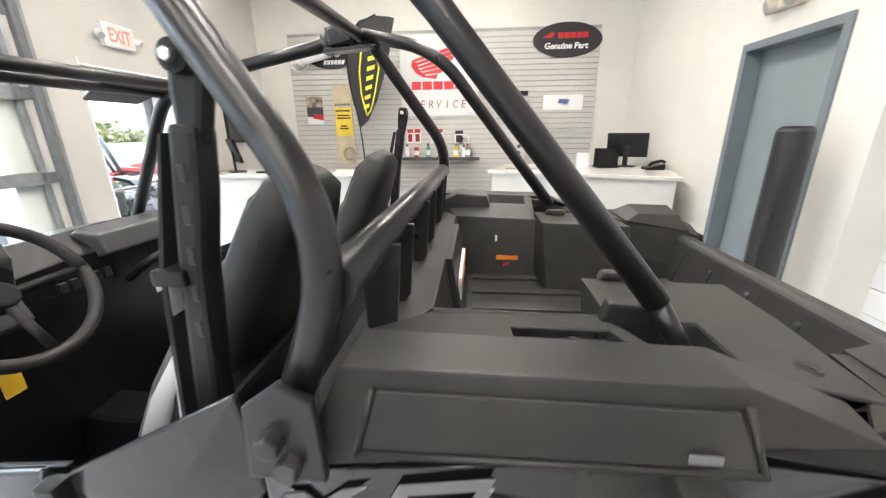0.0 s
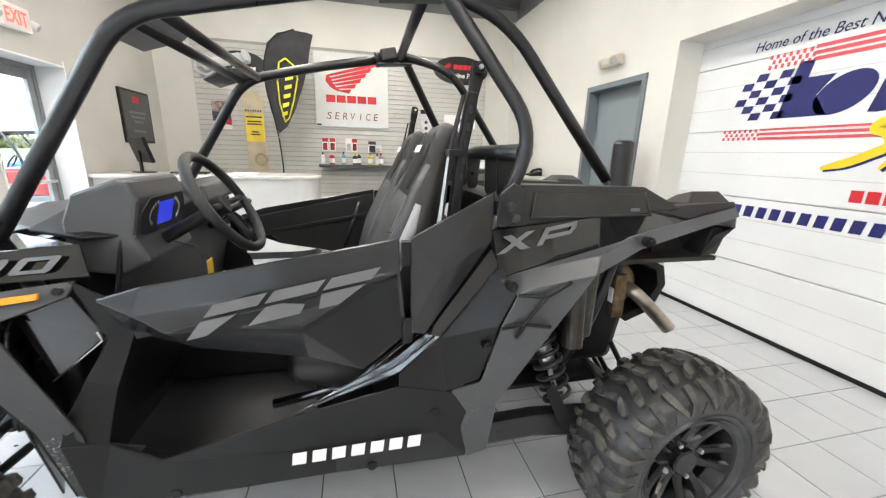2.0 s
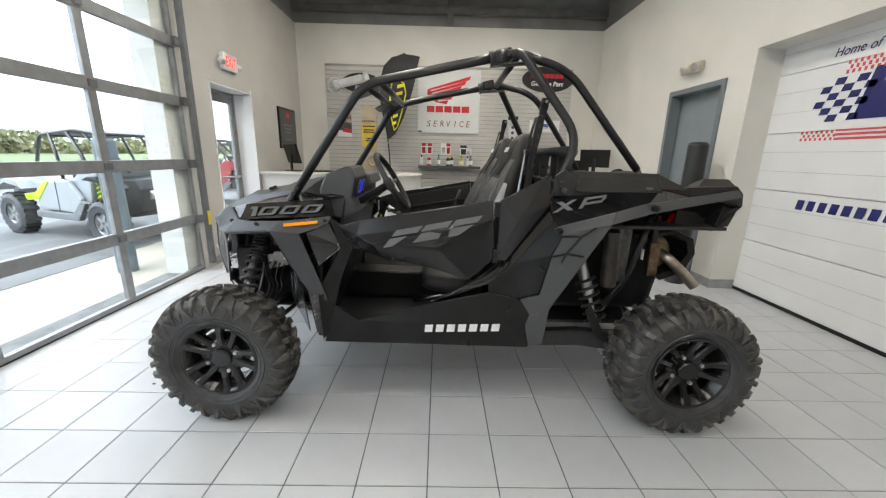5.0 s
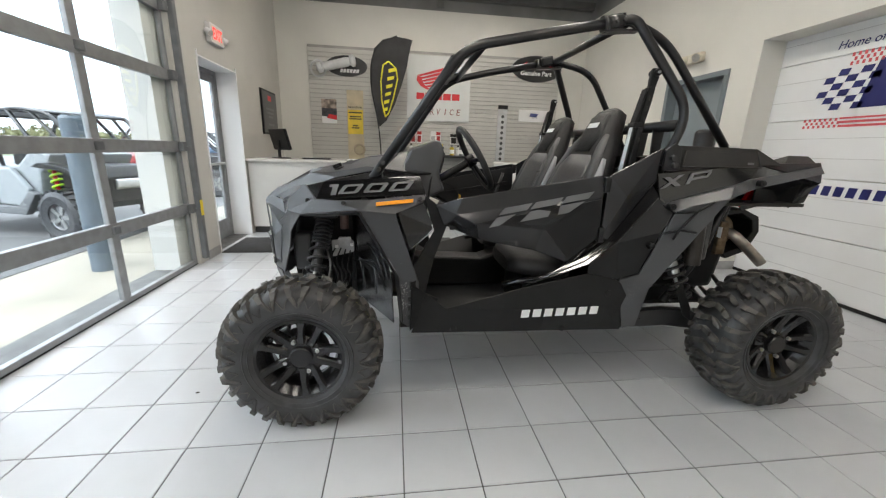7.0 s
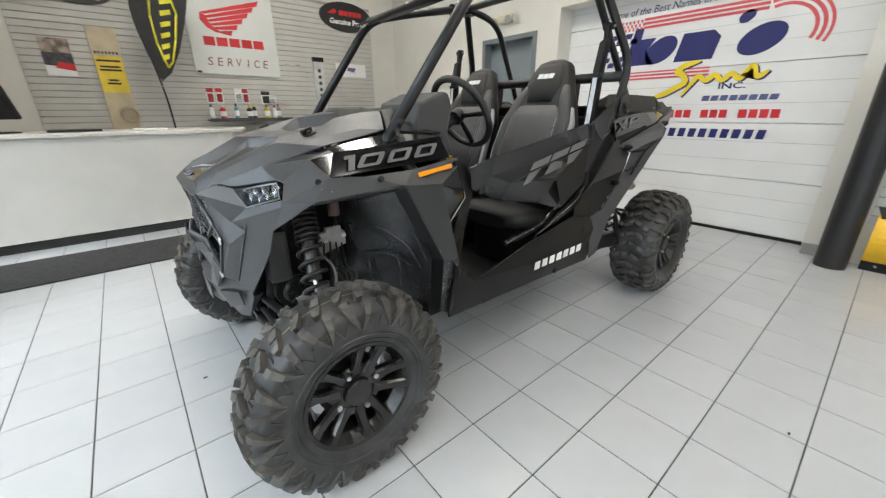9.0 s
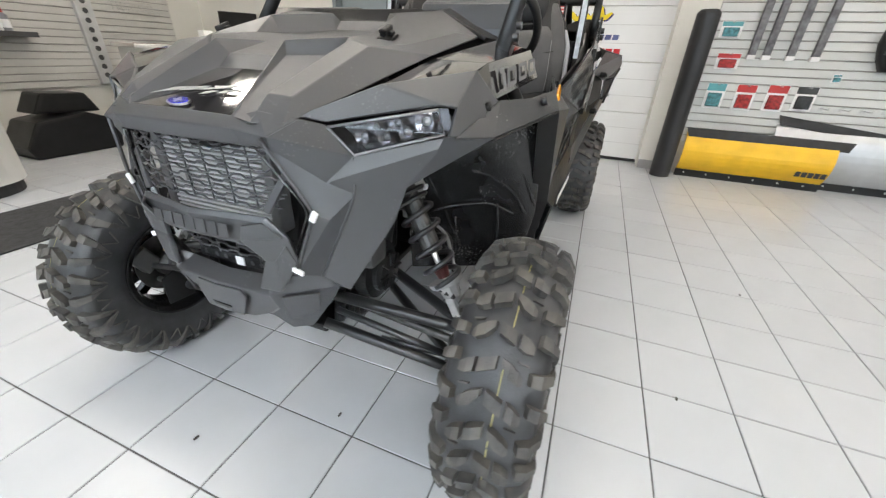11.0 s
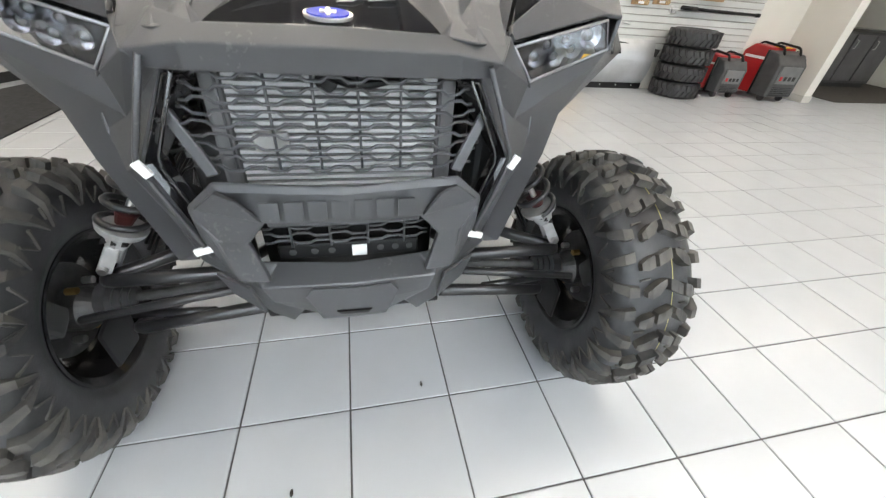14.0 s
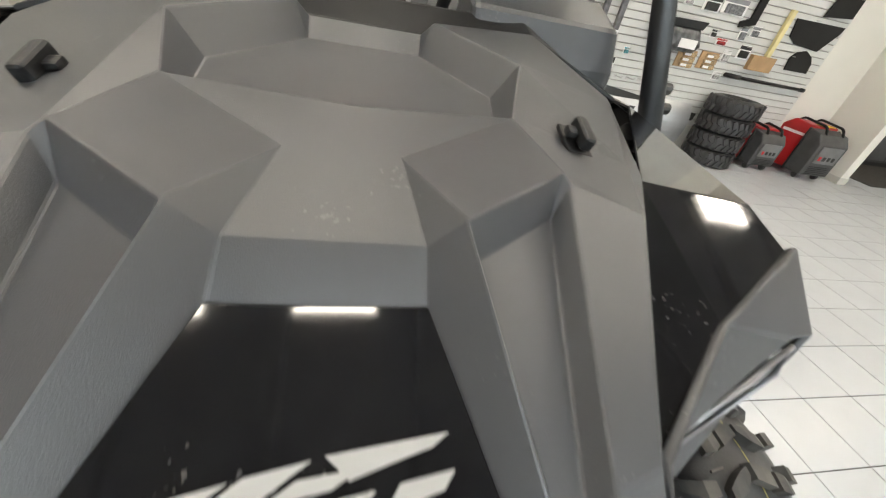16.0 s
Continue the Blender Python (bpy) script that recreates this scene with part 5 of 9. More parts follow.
# lower opening with tow bracket, bumper and skid
tow = part("tow_bracket", box((-1.268, YC - 0.13, 0.615), (-1.255, YC + 0.13, 0.648), 0.004), BLK, CAR)
for k in range(6):
    yk = YC + (-0.112, -0.085, -0.056, 0.035, 0.066, 0.105)[k]
    part("hole", cyl((-1.2695, yk, 0.632), (-1.2665, yk, 0.632), 0.0065, seg=14), DGREY, tow)
part("protective_tape", box((-1.272, YC - 0.030, 0.618), (-1.268, YC - 0.002, 0.642), 0.001, 1), WHITEINK, CAR, "white label on the tow bracket")
sym("bumper", CHAR, [(-1.295, 0, 0.622), (-1.285, 0.130, 0.626), (-1.300, 0.160, 0.640), (-1.255, 0.262, 0.645), (-1.335, 0, 0.600), (-1.325, 0.155, 0.598), (-1.225, 0.285, 0.600), (-1.330, 0, 0.545), (-1.300, 0.150, 0.540), (-1.215, 0.262, 0.560), (-1.315, 0, 0.492), (-1.300, 0.060, 0.488), (-1.285, 0.10, 0.500), (-1.255, 0.135, 0.440), (-1.230, 0.185, 0.445), (-1.175, 0.245, 0.56)],
    [(0, 1, 5, 4), (1, 2, 5), (2, 3, 6, 5), (4, 5, 8, 7), (5, 6, 9, 8), (7, 8, 12, 11, 10), (8, 9, 14, 13, 12), (9, 15, 14)], 0.008, 0.004, "charcoal lower bumper and skid nose", inward=(-0.9, YC, 0.7))

# proud middle pad and side pads on the bumper face
sym("bumper_pad", CHAR, [(-1.3385, 0, 0.594), (-1.334, 0.070, 0.594), (-1.332, 0.085, 0.574), (-1.330, 0.060, 0.512), (-1.333, 0, 0.512)], None, 0.006, 0.003, inward=(-0.9, YC, 0.6))
for s in (1, -1):
    pan("bumper_pad", CHAR, [(-1.312, 0.180, 0.588), (-1.262, 0.250, 0.590), (-1.250, 0.236, 0.525), (-1.290, 0.172, 0.505)], None, s, 0.006, 0.002, inward=(-0.9, YC, 0.6))
pan("bumper_slot", BLK, [(-1.3385, 0.032, 0.536), (-1.3365, -0.034, 0.536), (-1.3355, -0.026, 0.526), (-1.3375, 0.024, 0.526)], None, 1, 0.003, 0.001, inward=(-0.9, YC, 0.6))
# gloss side panels with the displacement numeral, and front fenders
for s in (1, -1):
    pan("side_panel", GLOSS, [(-1.235, 0.266, 1.000), (-1.14, 0.372, 1.058), (-1.04, 0.535, 1.086), (-0.99, 0.572, 1.030), (-0.50, 0.590, 1.060), (-0.525, 0.560, 1.140), (-0.70, 0.49, 1.160), (-0.924, 0.395, 1.108), (-0.96, 0.545, 1.105)], [(0, 1, 7), (1, 2, 8, 7), (2, 3, 8), (3, 4, 5, 8), (8, 5, 6, 7)], s, 0.005, 0.002, "gloss black side panel", inward=(-0.8, YC, 0.8))
    P0, P1 = V(-0.948, 0.5785, 1.046, s), V(-0.580, 0.593, 1.074, s)
    rr = (P1 - P0).normalized() * s
    uu = (V(-0.52, 0.5605, 1.140, s) - V(-0.50, 0.5895, 1.060, s)).normalized()
    flat("numeral", [[(0.020, 0.0), (0.044, 0.0), (0.069, 0.050), (0.030, 0.050), (0.024, 0.038), (0.039, 0.038)]], P0 if s > 0 else P1, rr, uu, DECAL, CAR, "silver-grey numeral", 0.001)
    for x0 in (0.050, 0.163, 0.276):
        lean = lambda u, v: (x0 + u * 1.12 + 0.85 * v, 0.003 + v * 0.84)
        ring = [[(0.006, 0), (0.074, 0), (0.074, 0.011), (0.006, 0.011)], [(0.006, 0.039), (0.074, 0.039), (0.074, 0.050), (0.006, 0.050)], [(0.0, 0.007), (0.006, 0.0), (0.018, 0.011), (0.018, 0.039), (0.006, 0.050), (0.0, 0.043)], [(0.062, 0.011), (0.074, 0.0), (0.080, 0.007), (0.080, 0.043), (0.074, 0.050), (0.062, 0.039)]]
        flat("numeral", [[lean(*q) for q in poly] for poly in ring], P0 if s > 0 else P1, rr, uu, DECAL, CAR, "silver-grey numeral", 0.001)
    # fender arch flange and leg
    f = [(-1.13, 0.535, 0.968), (-1.06, 0.600, 0.965), (-1.00, 0.590, 1.035), (-0.90, 0.640, 1.035), (-0.79, 0.700, 1.000), (-0.735, 0.675, 1.045), (-0.50, 0.640, 1.068), (-0.515, 0.655, 1.032), (-0.64, 0.715, 0.990), (-0.620, 0.697, 0.690), (-0.532, 0.688, 0.660), (-0.602, 0.650, 0.440), (-0.545, 0.640, 0.400), (-0.52, 0.66, 0.72)]
    pan("front_fender", FEND, f, [(0, 1, 2), (1, 4, 3, 2), (3, 4, 5), (5, 4, 8, 7, 6), (4, 9, 10, 8), (9, 11, 12, 10)], s, 0.007, 0.004, "dark front fender with a long rear leg", inward=(-0.75, YC, 0.6))
    pan("fender_lip", BLK, [(-1.06, 0.600, 0.963), (-0.79, 0.700, 0.998), (-0.620, 0.697, 0.690), (-0.602, 0.650, 0.440), (-1.05, 0.555, 0.950), (-0.80, 0.650, 0.975), (-0.640, 0.645, 0.690), (-0.617, 0.605, 0.45)], [(0, 1, 5, 4), (1, 2, 6, 5), (2, 3, 7, 6)], s, 0.004, 0.001, inward=(-0.95, YC - s * 0.7, 0.4))
    part("side_marker", shell([V(-0.722, 0.692, 1.018, s), V(-0.562, 0.676, 1.034, s), V(-0.560, 0.672, 1.050, s), V(-0.722, 0.686, 1.034, s)], [(0, 1, 2, 3)], 0.008, 0.002, 2, MID), ORANGE, CAR, "amber side marker lamp")
    for k in range(3):
        part("slot", box((-0.008, -0.004, -0.011), (0.008, 0.004, 0.011), 0.003, 2, Matrix.Translation(V(-0.575, 0.676 - 0.009 * k, 0.58 - 0.05 * k, s))), BLACKP, CAR)
    for bx, bw, bz in ((-1.03, 0.565, 1.02), (-0.86, 0.662, 1.024), (-0.53, 0.652, 1.045)):
        part("bolt", cyl(V(bx, bw, bz, s), V(bx, bw + 0.012, bz + 0.004, s), 0.010, seg=12, bev=0.002), BLK, CAR)
    pan("cowl_panel", GLOSS, [(-0.63, 0.655, 0.985), (-0.515, 0.645, 1.030), (-0.462, 0.640, 0.915), (-0.575, 0.660, 0.815)], None, s, 0.005, 0.002, "gloss black cowl insert", inward=(-0.5, YC, 0.8))
    part("chrome_line", tube([V(-0.575, 0.668, 0.815, s), V(-0.468, 0.648, 0.905, s), V(-0.475, 0.648, 0.930, s)], 0.0025, 6), STEEL, CAR)
    pan("door_post", BLK, [(-0.515, 0.645, 1.068), (-0.45, 0.640, 1.02), (-0.40, 0.625, 0.925), (-0.462, 0.640, 0.90), (-0.52, 0.655, 0.80), (-0.575, 0.665, 0.70), (-0.565, 0.715, 0.655), (-0.50, 0.655, 0.60), (-0.43, 0.63, 0.56), (-0.57, 0.665, 0.41), (-0.462, 0.640, 0.76)], [(0, 1, 2, 3), (2, 10, 4, 3), (4, 10, 7, 6, 5), (7, 8, 9, 6)], s, 0.008, 0.004, inward=(-0.3, YC, 0.7))
    # inner wheel well
    pan("inner_fender", WELL, [(-0.80, 0.50, 1.00), (-0.70, 0.66, 0.95), (-0.655, 0.665, 0.66), (-0.645, 0.63, 0.44), (-0.845, 0.30, 0.46), (-0.865, 0.28, 0.92), (-0.752, 0.48, 0.70)], [(0, 1, 2, 6), (6, 2, 3, 4), (0, 6, 4, 5)], s, 0.006, 0.01, inward=(-1.1, YC, 0.7))
    for path in (((-0.805, 0.404, 0.896), (-0.736, 0.532, 0.893), (-0.692, 0.614, 0.798), (-0.668, 0.66, 0.693)), ((-0.838, 0.341, 0.807), (-0.812, 0.39, 0.702), (-0.779, 0.451, 0.547)), ((-0.844, 0.33, 0.667), (-0.797, 0.418, 0.693), (-0.74, 0.525, 0.702), (-0.7, 0.599, 0.665)), ((-0.83, 0.355, 0.809), (-0.751, 0.503, 0.80), (-0.706, 0.589, 0.746), (-0.681, 0.636, 0.662)), ((-0.791, 0.43, 0.66), (-0.787, 0.437, 0.542)), ((-0.726, 0.55, 0.702), (-0.721, 0.559, 0.565))):
        part("inner_rib", tube([V(x - 0.012, w + 0.004, z, s) for x, w, z in path], 0.0055, 6, 0.03), WELL, CAR)
    # door
    d = pan("door", DOORB, [(-0.462, 0.665, 1.022), (-0.345, 0.690, 1.060), (0.285, 0.716, 1.172), (0.305, 0.712, 0.890), (0.285, 0.700, 0.862), (0.182, 0.665, 0.752), (0.02, 0.650, 0.806), (-0.256, 0.640, 0.858), (-0.421, 0.635, 0.925), (-0.37, 0.695, 0.985), (0.285, 0.735, 1.085), (0.02, 0.745, 0.955), (-0.29, 0.73, 0.950)],
            [(0, 1, 9), (0, 9, 8), (1, 2, 10, 9), (9, 10, 12), (12, 10, 11), (8, 9, 12, 7), (12, 11, 6, 7), (11, 10, 3, 4, 5, 6)], s, 0.012, 0.005, "black half door with faceted sides", inward=(-0.05, YC, 0.9))
    pan("door_inset", BLK, [(-0.28, 0.738, 0.957), (0.275, 0.742, 1.068), (0.29, 0.722, 0.885), (0.182, 0.677, 0.765), (0.03, 0.735, 0.925)], [(0, 1, 4), (4, 1, 2, 3)], s, 0.003, 0.001, "darker lower door inset", parent=d, inward=(-0.05, YC, 0.9))
    gx = (V(0.235, 0.748, 1.024, s) - V(-0.25, 0.748, 0.930, s)).normalized() * s
    at = V(-0.235, 0.7475, 0.938, s) if s > 0 else V(0.20, 0.746, 1.020, s)
    for k in range(3):
        x0, sl = 0.142 * k, 0.9 * s
        upper = [(0.0, 0.047), (0.126, 0.047), (0.126, 0.074), (0.0, 0.074)]
        lower = ([(0.0, 0.0), (0.046, 0.0), (0.084, 0.038), (0.0, 0.038)], [(0.0, 0.0), (0.126, 0.0), (0.118, 0.022), (0.050, 0.038), (0.010, 0.038)], [(0.030, 0.0), (0.080, 0.0), (0.118, 0.038), (0.004, 0.038)])[k]
        flat("door_mark", [[(x0 + p + sl * q, q) for p, q in pl] for pl in (upper, lower)], at + Vector((0, -s * 0.003, 0)), gx, (0.0, s * 0.06, 1), DECAL, d, "silver-grey angular block on the door", 0.0015)
    part("hinge", box((-0.014, -0.012, -0.035), (0.014, 0.012, 0.035), 0.005, 2, Matrix.Translation(V(0.302, 0.722, 1.13, s))), BLK, d)
    part("hinge", box((-0.014, -0.012, -0.035), (0.014, 0.012, 0.035), 0.005, 2, Matrix.Translation(V(0.306, 0.718, 0.90, s))), BLK, d)
    # quarter panel and gloss sweep
    pan("quarter_panel", DOORB, [(0.315, 0.716, 1.170), (0.548, 0.718, 1.296), (0.553, 0.702, 1.150), (0.365, 0.685, 0.865), (0.318, 0.70, 0.880), (0.40, 0.735, 1.08)], [(0, 1, 5), (1, 2, 5), (2, 3, 5), (3, 4, 5), (4, 0, 5)], s, 0.010, 0.004, "black quarter panel behind the door", inward=(0.3, YC, 1.0))
    pan("sweep_panel", GLOSS, [(0.553, 0.668, 1.150), (0.578, 0.716, 1.085), (0.408, 0.702, 0.860), (0.285, 0.690, 0.745), (-0.03, 0.655, 0.622), (0.18, 0.662, 0.735), (0.27, 0.672, 0.785), (0.365, 0.672, 0.862)], [(0, 1, 2, 7), (7, 2, 3, 6), (6, 3, 4, 5)], s, 0.008, 0.004, "gloss black sweep panel", inward=(0.3, YC, 0.9))
    part("sweep_rib", tube([V(0.03, 0.664, 0.655, s), V(0.277, 0.684, 0.765, s), V(0.388, 0.692, 0.861, s)], 0.004, 8, 0.05), GLOSS, CAR)
    pan("sill_step", BLK, [(-0.58, 0.652, 0.62), (-0.395, 0.636, 0.503), (-0.03, 0.652, 0.610), (-0.03, 0.54, 0.45), (-0.40, 0.54, 0.44), (-0.61, 0.54, 0.46)], [(0, 1, 4, 5), (1, 2, 3, 4)], s, 0.006, 0.002, inward=(-0.3, YC, 0.2))
    pan("mark_panel", GLOSS, [(0.552, 0.703, 1.186), (0.90, 0.703, 1.222), (1.075, 0.700, 1.232), (1.25, 0.68, 1.200), (0.98, 0.755, 1.150), (0.88, 0.742, 1.122), (0.575, 0.728, 1.045)], [(0, 1, 5, 6), (1, 2, 4, 5), (2, 3, 4)], s, 0.006, 0.003, "gloss black side panel behind the door", inward=(0.8, YC, 1.0))
    a = V(0.560, 0.7215, 1.116, s) if s > 0 else V(0.80, 0.7225, 1.160, s)
    gx = (V(0.80, 0.7225, 1.160, s) - V(0.560, 0.7215, 1.116, s)).normalized() * s
    gu = (V(0.60, 0.703, 1.19, s) - V(0.62, 0.730, 1.05, s)).normalized()
    flat("trim_mark", [[(0.9 * s * p, 0.86 * q) for p, q in pl] for pl in ([(0.0, 0.0), (0.03, 0.0), (0.14, 0.055), (0.11, 0.055)], [(0.03, 0.055), (0.06, 0.055), (0.115, 0.0), (0.085, 0.0)], [(0.14, 0.0), (0.16, 0.0), (0.20, 0.055), (0.18, 0.055)], [(0.19, 0.042), (0.285, 0.042), (0.295, 0.055), (0.20, 0.055)], [(0.168, 0.016), (0.265, 0.016), (0.275, 0.029), (0.178, 0.029)], [(0.262, 0.028), (0.28, 0.028), (0.292, 0.043), (0.274, 0.043)])] if s > 0 else [[(p, q) for p, q in pl] for pl in ([(0.0, 0.0), (0.03, 0.0), (0.14, 0.055), (0.11, 0.055)],)], a + Vector((0, -s * 0.002, 0)), gx, gu, DECAL, CAR, "silver-grey lettering shapes", 0.003)
    # sill
    sill = pan("sill", BLK, [(-0.565, 0.660, 0.395), (0.09, 0.655, 0.383), (0.515, 0.672, 0.385), (0.545, 0.700, 0.610), (0.43, 0.700, 0.672), (0.285, 0.690, 0.700), (-0.03, 0.660, 0.618), (-0.395, 0.640, 0.510), (-0.50, 0.655, 0.60), (0.10, 0.700, 0.52), (0.40, 0.705, 0.53)], [(0, 1, 9, 7, 8), (1, 2, 10, 9), (2, 3, 10), (10, 3, 4), (9, 10, 4, 5, 6), (7, 9, 6)], s, 0.010, 0.005, "black moulded rocker sill", inward=(0, YC, 0.5))
    a0, a1 = V(-0.035, 0.690, 0.470, s), V(0.36, 0.712, 0.492, s)
    glyphs("sill_mark", 7, (a0 if s > 0 else a1) + Vector((0, -s * 0.008, 0.010)), (a1 - a0).normalized() * s, (0, 0, 1), 0.40, 0.040, WHITEINK, CAR, "white slanted block on the sill", 0.12, 0.30, 0.0015)
    for bx, bz in ((-0.36, 0.415), (0.20, 0.402), (0.40, 0.60)):
        part("bolt", cyl(V(bx, 0.655, bz, s), V(bx, 0.706 if bz > 0.5 else 0.672, bz, s), 0.016, seg=16, bev=0.003), BLK, CAR)
    # rear flare
    pan("rear_fender", CHAR, [(0.57, 0.735, 1.050), (0.69, 0.760, 1.085), (0.80, 0.865, 1.146), (0.96, 0.775, 1.168), (1.20, 0.70, 1.200), (0.785, 0.875, 1.092), (0.64, 0.84, 1.055), (0.60, 0.80, 1.02), (0.56, 0.80, 0.93), (0.54, 0.715, 0.70), (0.59, 0.735, 0.63), (0.515, 0.690, 0.40), (0.585, 0.690, 0.415), (0.45, 0.70, 0.67)],
        [(0, 1, 6, 7), (1, 2, 5, 6), (2, 3, 5), (1, 0, 3, 2), (7, 6, 5, 8), (8, 5, 10, 9), (9, 10, 12, 11), (13, 9, 11)], s, 0.008, 0.004, "charcoal rear fender flare", inward=(0.75, YC, 0.6))
    for a, b, c in (((0.60, 0.806, 1.022), (0.665, 0.846, 1.030), (0.72, 0.868, 1.078)), ((0.665, 0.846, 1.030), (0.615, 0.826, 0.945), (0.60, 0.816, 0.90)), ((0.56, 0.803, 0.925), (0.615, 0.826, 0.945), (0.69, 0.835, 0.935))):
        part("fender_seam", tube([V(*a, s), V(*b, s), V(*c, s)], 0.006, 6), BLK, CAR, "dark seam in the flare")
    pan("flare_plate", BLK, [(0.578, 0.717, 1.083), (0.60, 0.790, 1.015), (0.555, 0.795, 0.93), (0.535, 0.712, 0.71), (0.43, 0.703, 0.674), (0.285, 0.692, 0.702), (0.285, 0.691, 0.744), (0.408, 0.704, 0.858)], [(0, 1, 2, 7), (7, 2, 3, 4), (7, 4, 5, 6)], s, 0.006, 0.003, "flat black plate ahead of the flare", inward=(0.75, YC, 0.6))
    part("canister", cyl(V(0.955, 0.56, 0.70, s), V(0.945, 0.55, 1.00, s), 0.040, 0.040, 20, 0.006), mat("dull brown canister", (0.05, 0.044, 0.040), 0.4, 0.4, var=0.3, scale=14), CAR, "dull brown upright canister")
    pan("fender_rail", CHAR, [(0.80, 0.868, 1.148), (0.96, 0.778, 1.172), (1.50, 0.635, 1.235), (1.53, 0.635, 1.200), (1.02, 0.760, 1.128), (0.785, 0.877, 1.094)], [(0, 1, 4, 5), (1, 2, 3, 4)], s, 0.010, 0.004, inward=(1.2, YC, 0.9))
    for bx, bw, bz in ((0.585, 0.80, 1.045), (1.02, 0.79, 1.155), (0.53, 0.785, 0.86)):
        part("bolt", cyl(V(bx, bw - 0.02, bz, s), V(bx, bw + 0.008, bz, s), 0.010, seg=16, bev=0.003), BLK, CAR)
        part("boss", cyl(V(bx, bw - 0.03, bz, s), V(bx, bw + 0.001, bz, s), 0.015, seg=20, bev=0.004), BLK, CAR)
    # tail
    pan("tail_panel", BLK, [(1.075, 0.690, 1.236), (1.20, 0.66, 1.245), (1.495, 0.630, 1.255), (1.555, 0.60, 1.215), (1.60, 0.50, 1.190), (1.560, 0.605, 1.150), (1.25, 0.685, 1.205), (1.50, 0.59, 1.120), (1.46, 0.56, 1.01), (1.36, 0.58, 0.995), (1.60, 0.48, 1.13)], [(0, 1, 6), (1, 2, 6), (2, 3, 5, 6), (3, 4, 10, 5), (5, 10, 8, 7)], s, 0.010, 0.004, inward=(1.2, YC, 1.0))
    pan("tail_inner", BLK, [(1.25, 0.63, 1.19), (1.55, 0.57, 1.145), (1.49, 0.40, 1.01), (1.36, 0.39, 0.97), (1.25, 0.40, 1.06)], [(0, 1, 2, 3, 4)], s, 0.006, 0.003, inward=(1.2, YC, 1.0))
    part("tail_lamp", shell([V(1.300, 0.480, 1.090, s), V(1.352, 0.472, 1.092, s), V(1.340, 0.430, 1.012, s), V(1.288, 0.438, 0.996, s)], [(0, 1, 2, 3)], 0.02, 0.004, 2, MID), REDL, CAR, "red tail lamp")

# -- cabin --
def loft(sections, n=16, power=0.55, cap=True):
    """A rounded body through oval sections: centre, half width along y, half depth along a direction, direction."""
    bm = bmesh.new()
    rings = []
    for c, hw, hd, dirn in sections:
        c, dirn = Vector(c), Vector(dirn).normalized()
        ring = []
        for k in range(n):
            a = 2 * math.pi * k / n
            ca, sa = math.cos(a), math.sin(a)
            u, v = math.copysign(abs(ca) ** power, ca), math.copysign(abs(sa) ** power, sa)
            ring.append(bm.verts.new(c + Vector((0, 1, 0)) * hw * u + dirn * hd * v))
        rings.append(ring)
    for a, b in zip(rings, rings[1:]):
        for k in range(n):
            bm.faces.new((a[k], a[(k + 1) % n], b[(k + 1) % n], b[k]))
    if cap:
        bm.faces.new(rings[0]), bm.faces.new(rings[-1][::-1])
    for f in bm.faces:
        f.smooth = len(f.verts) == 4
    return bm


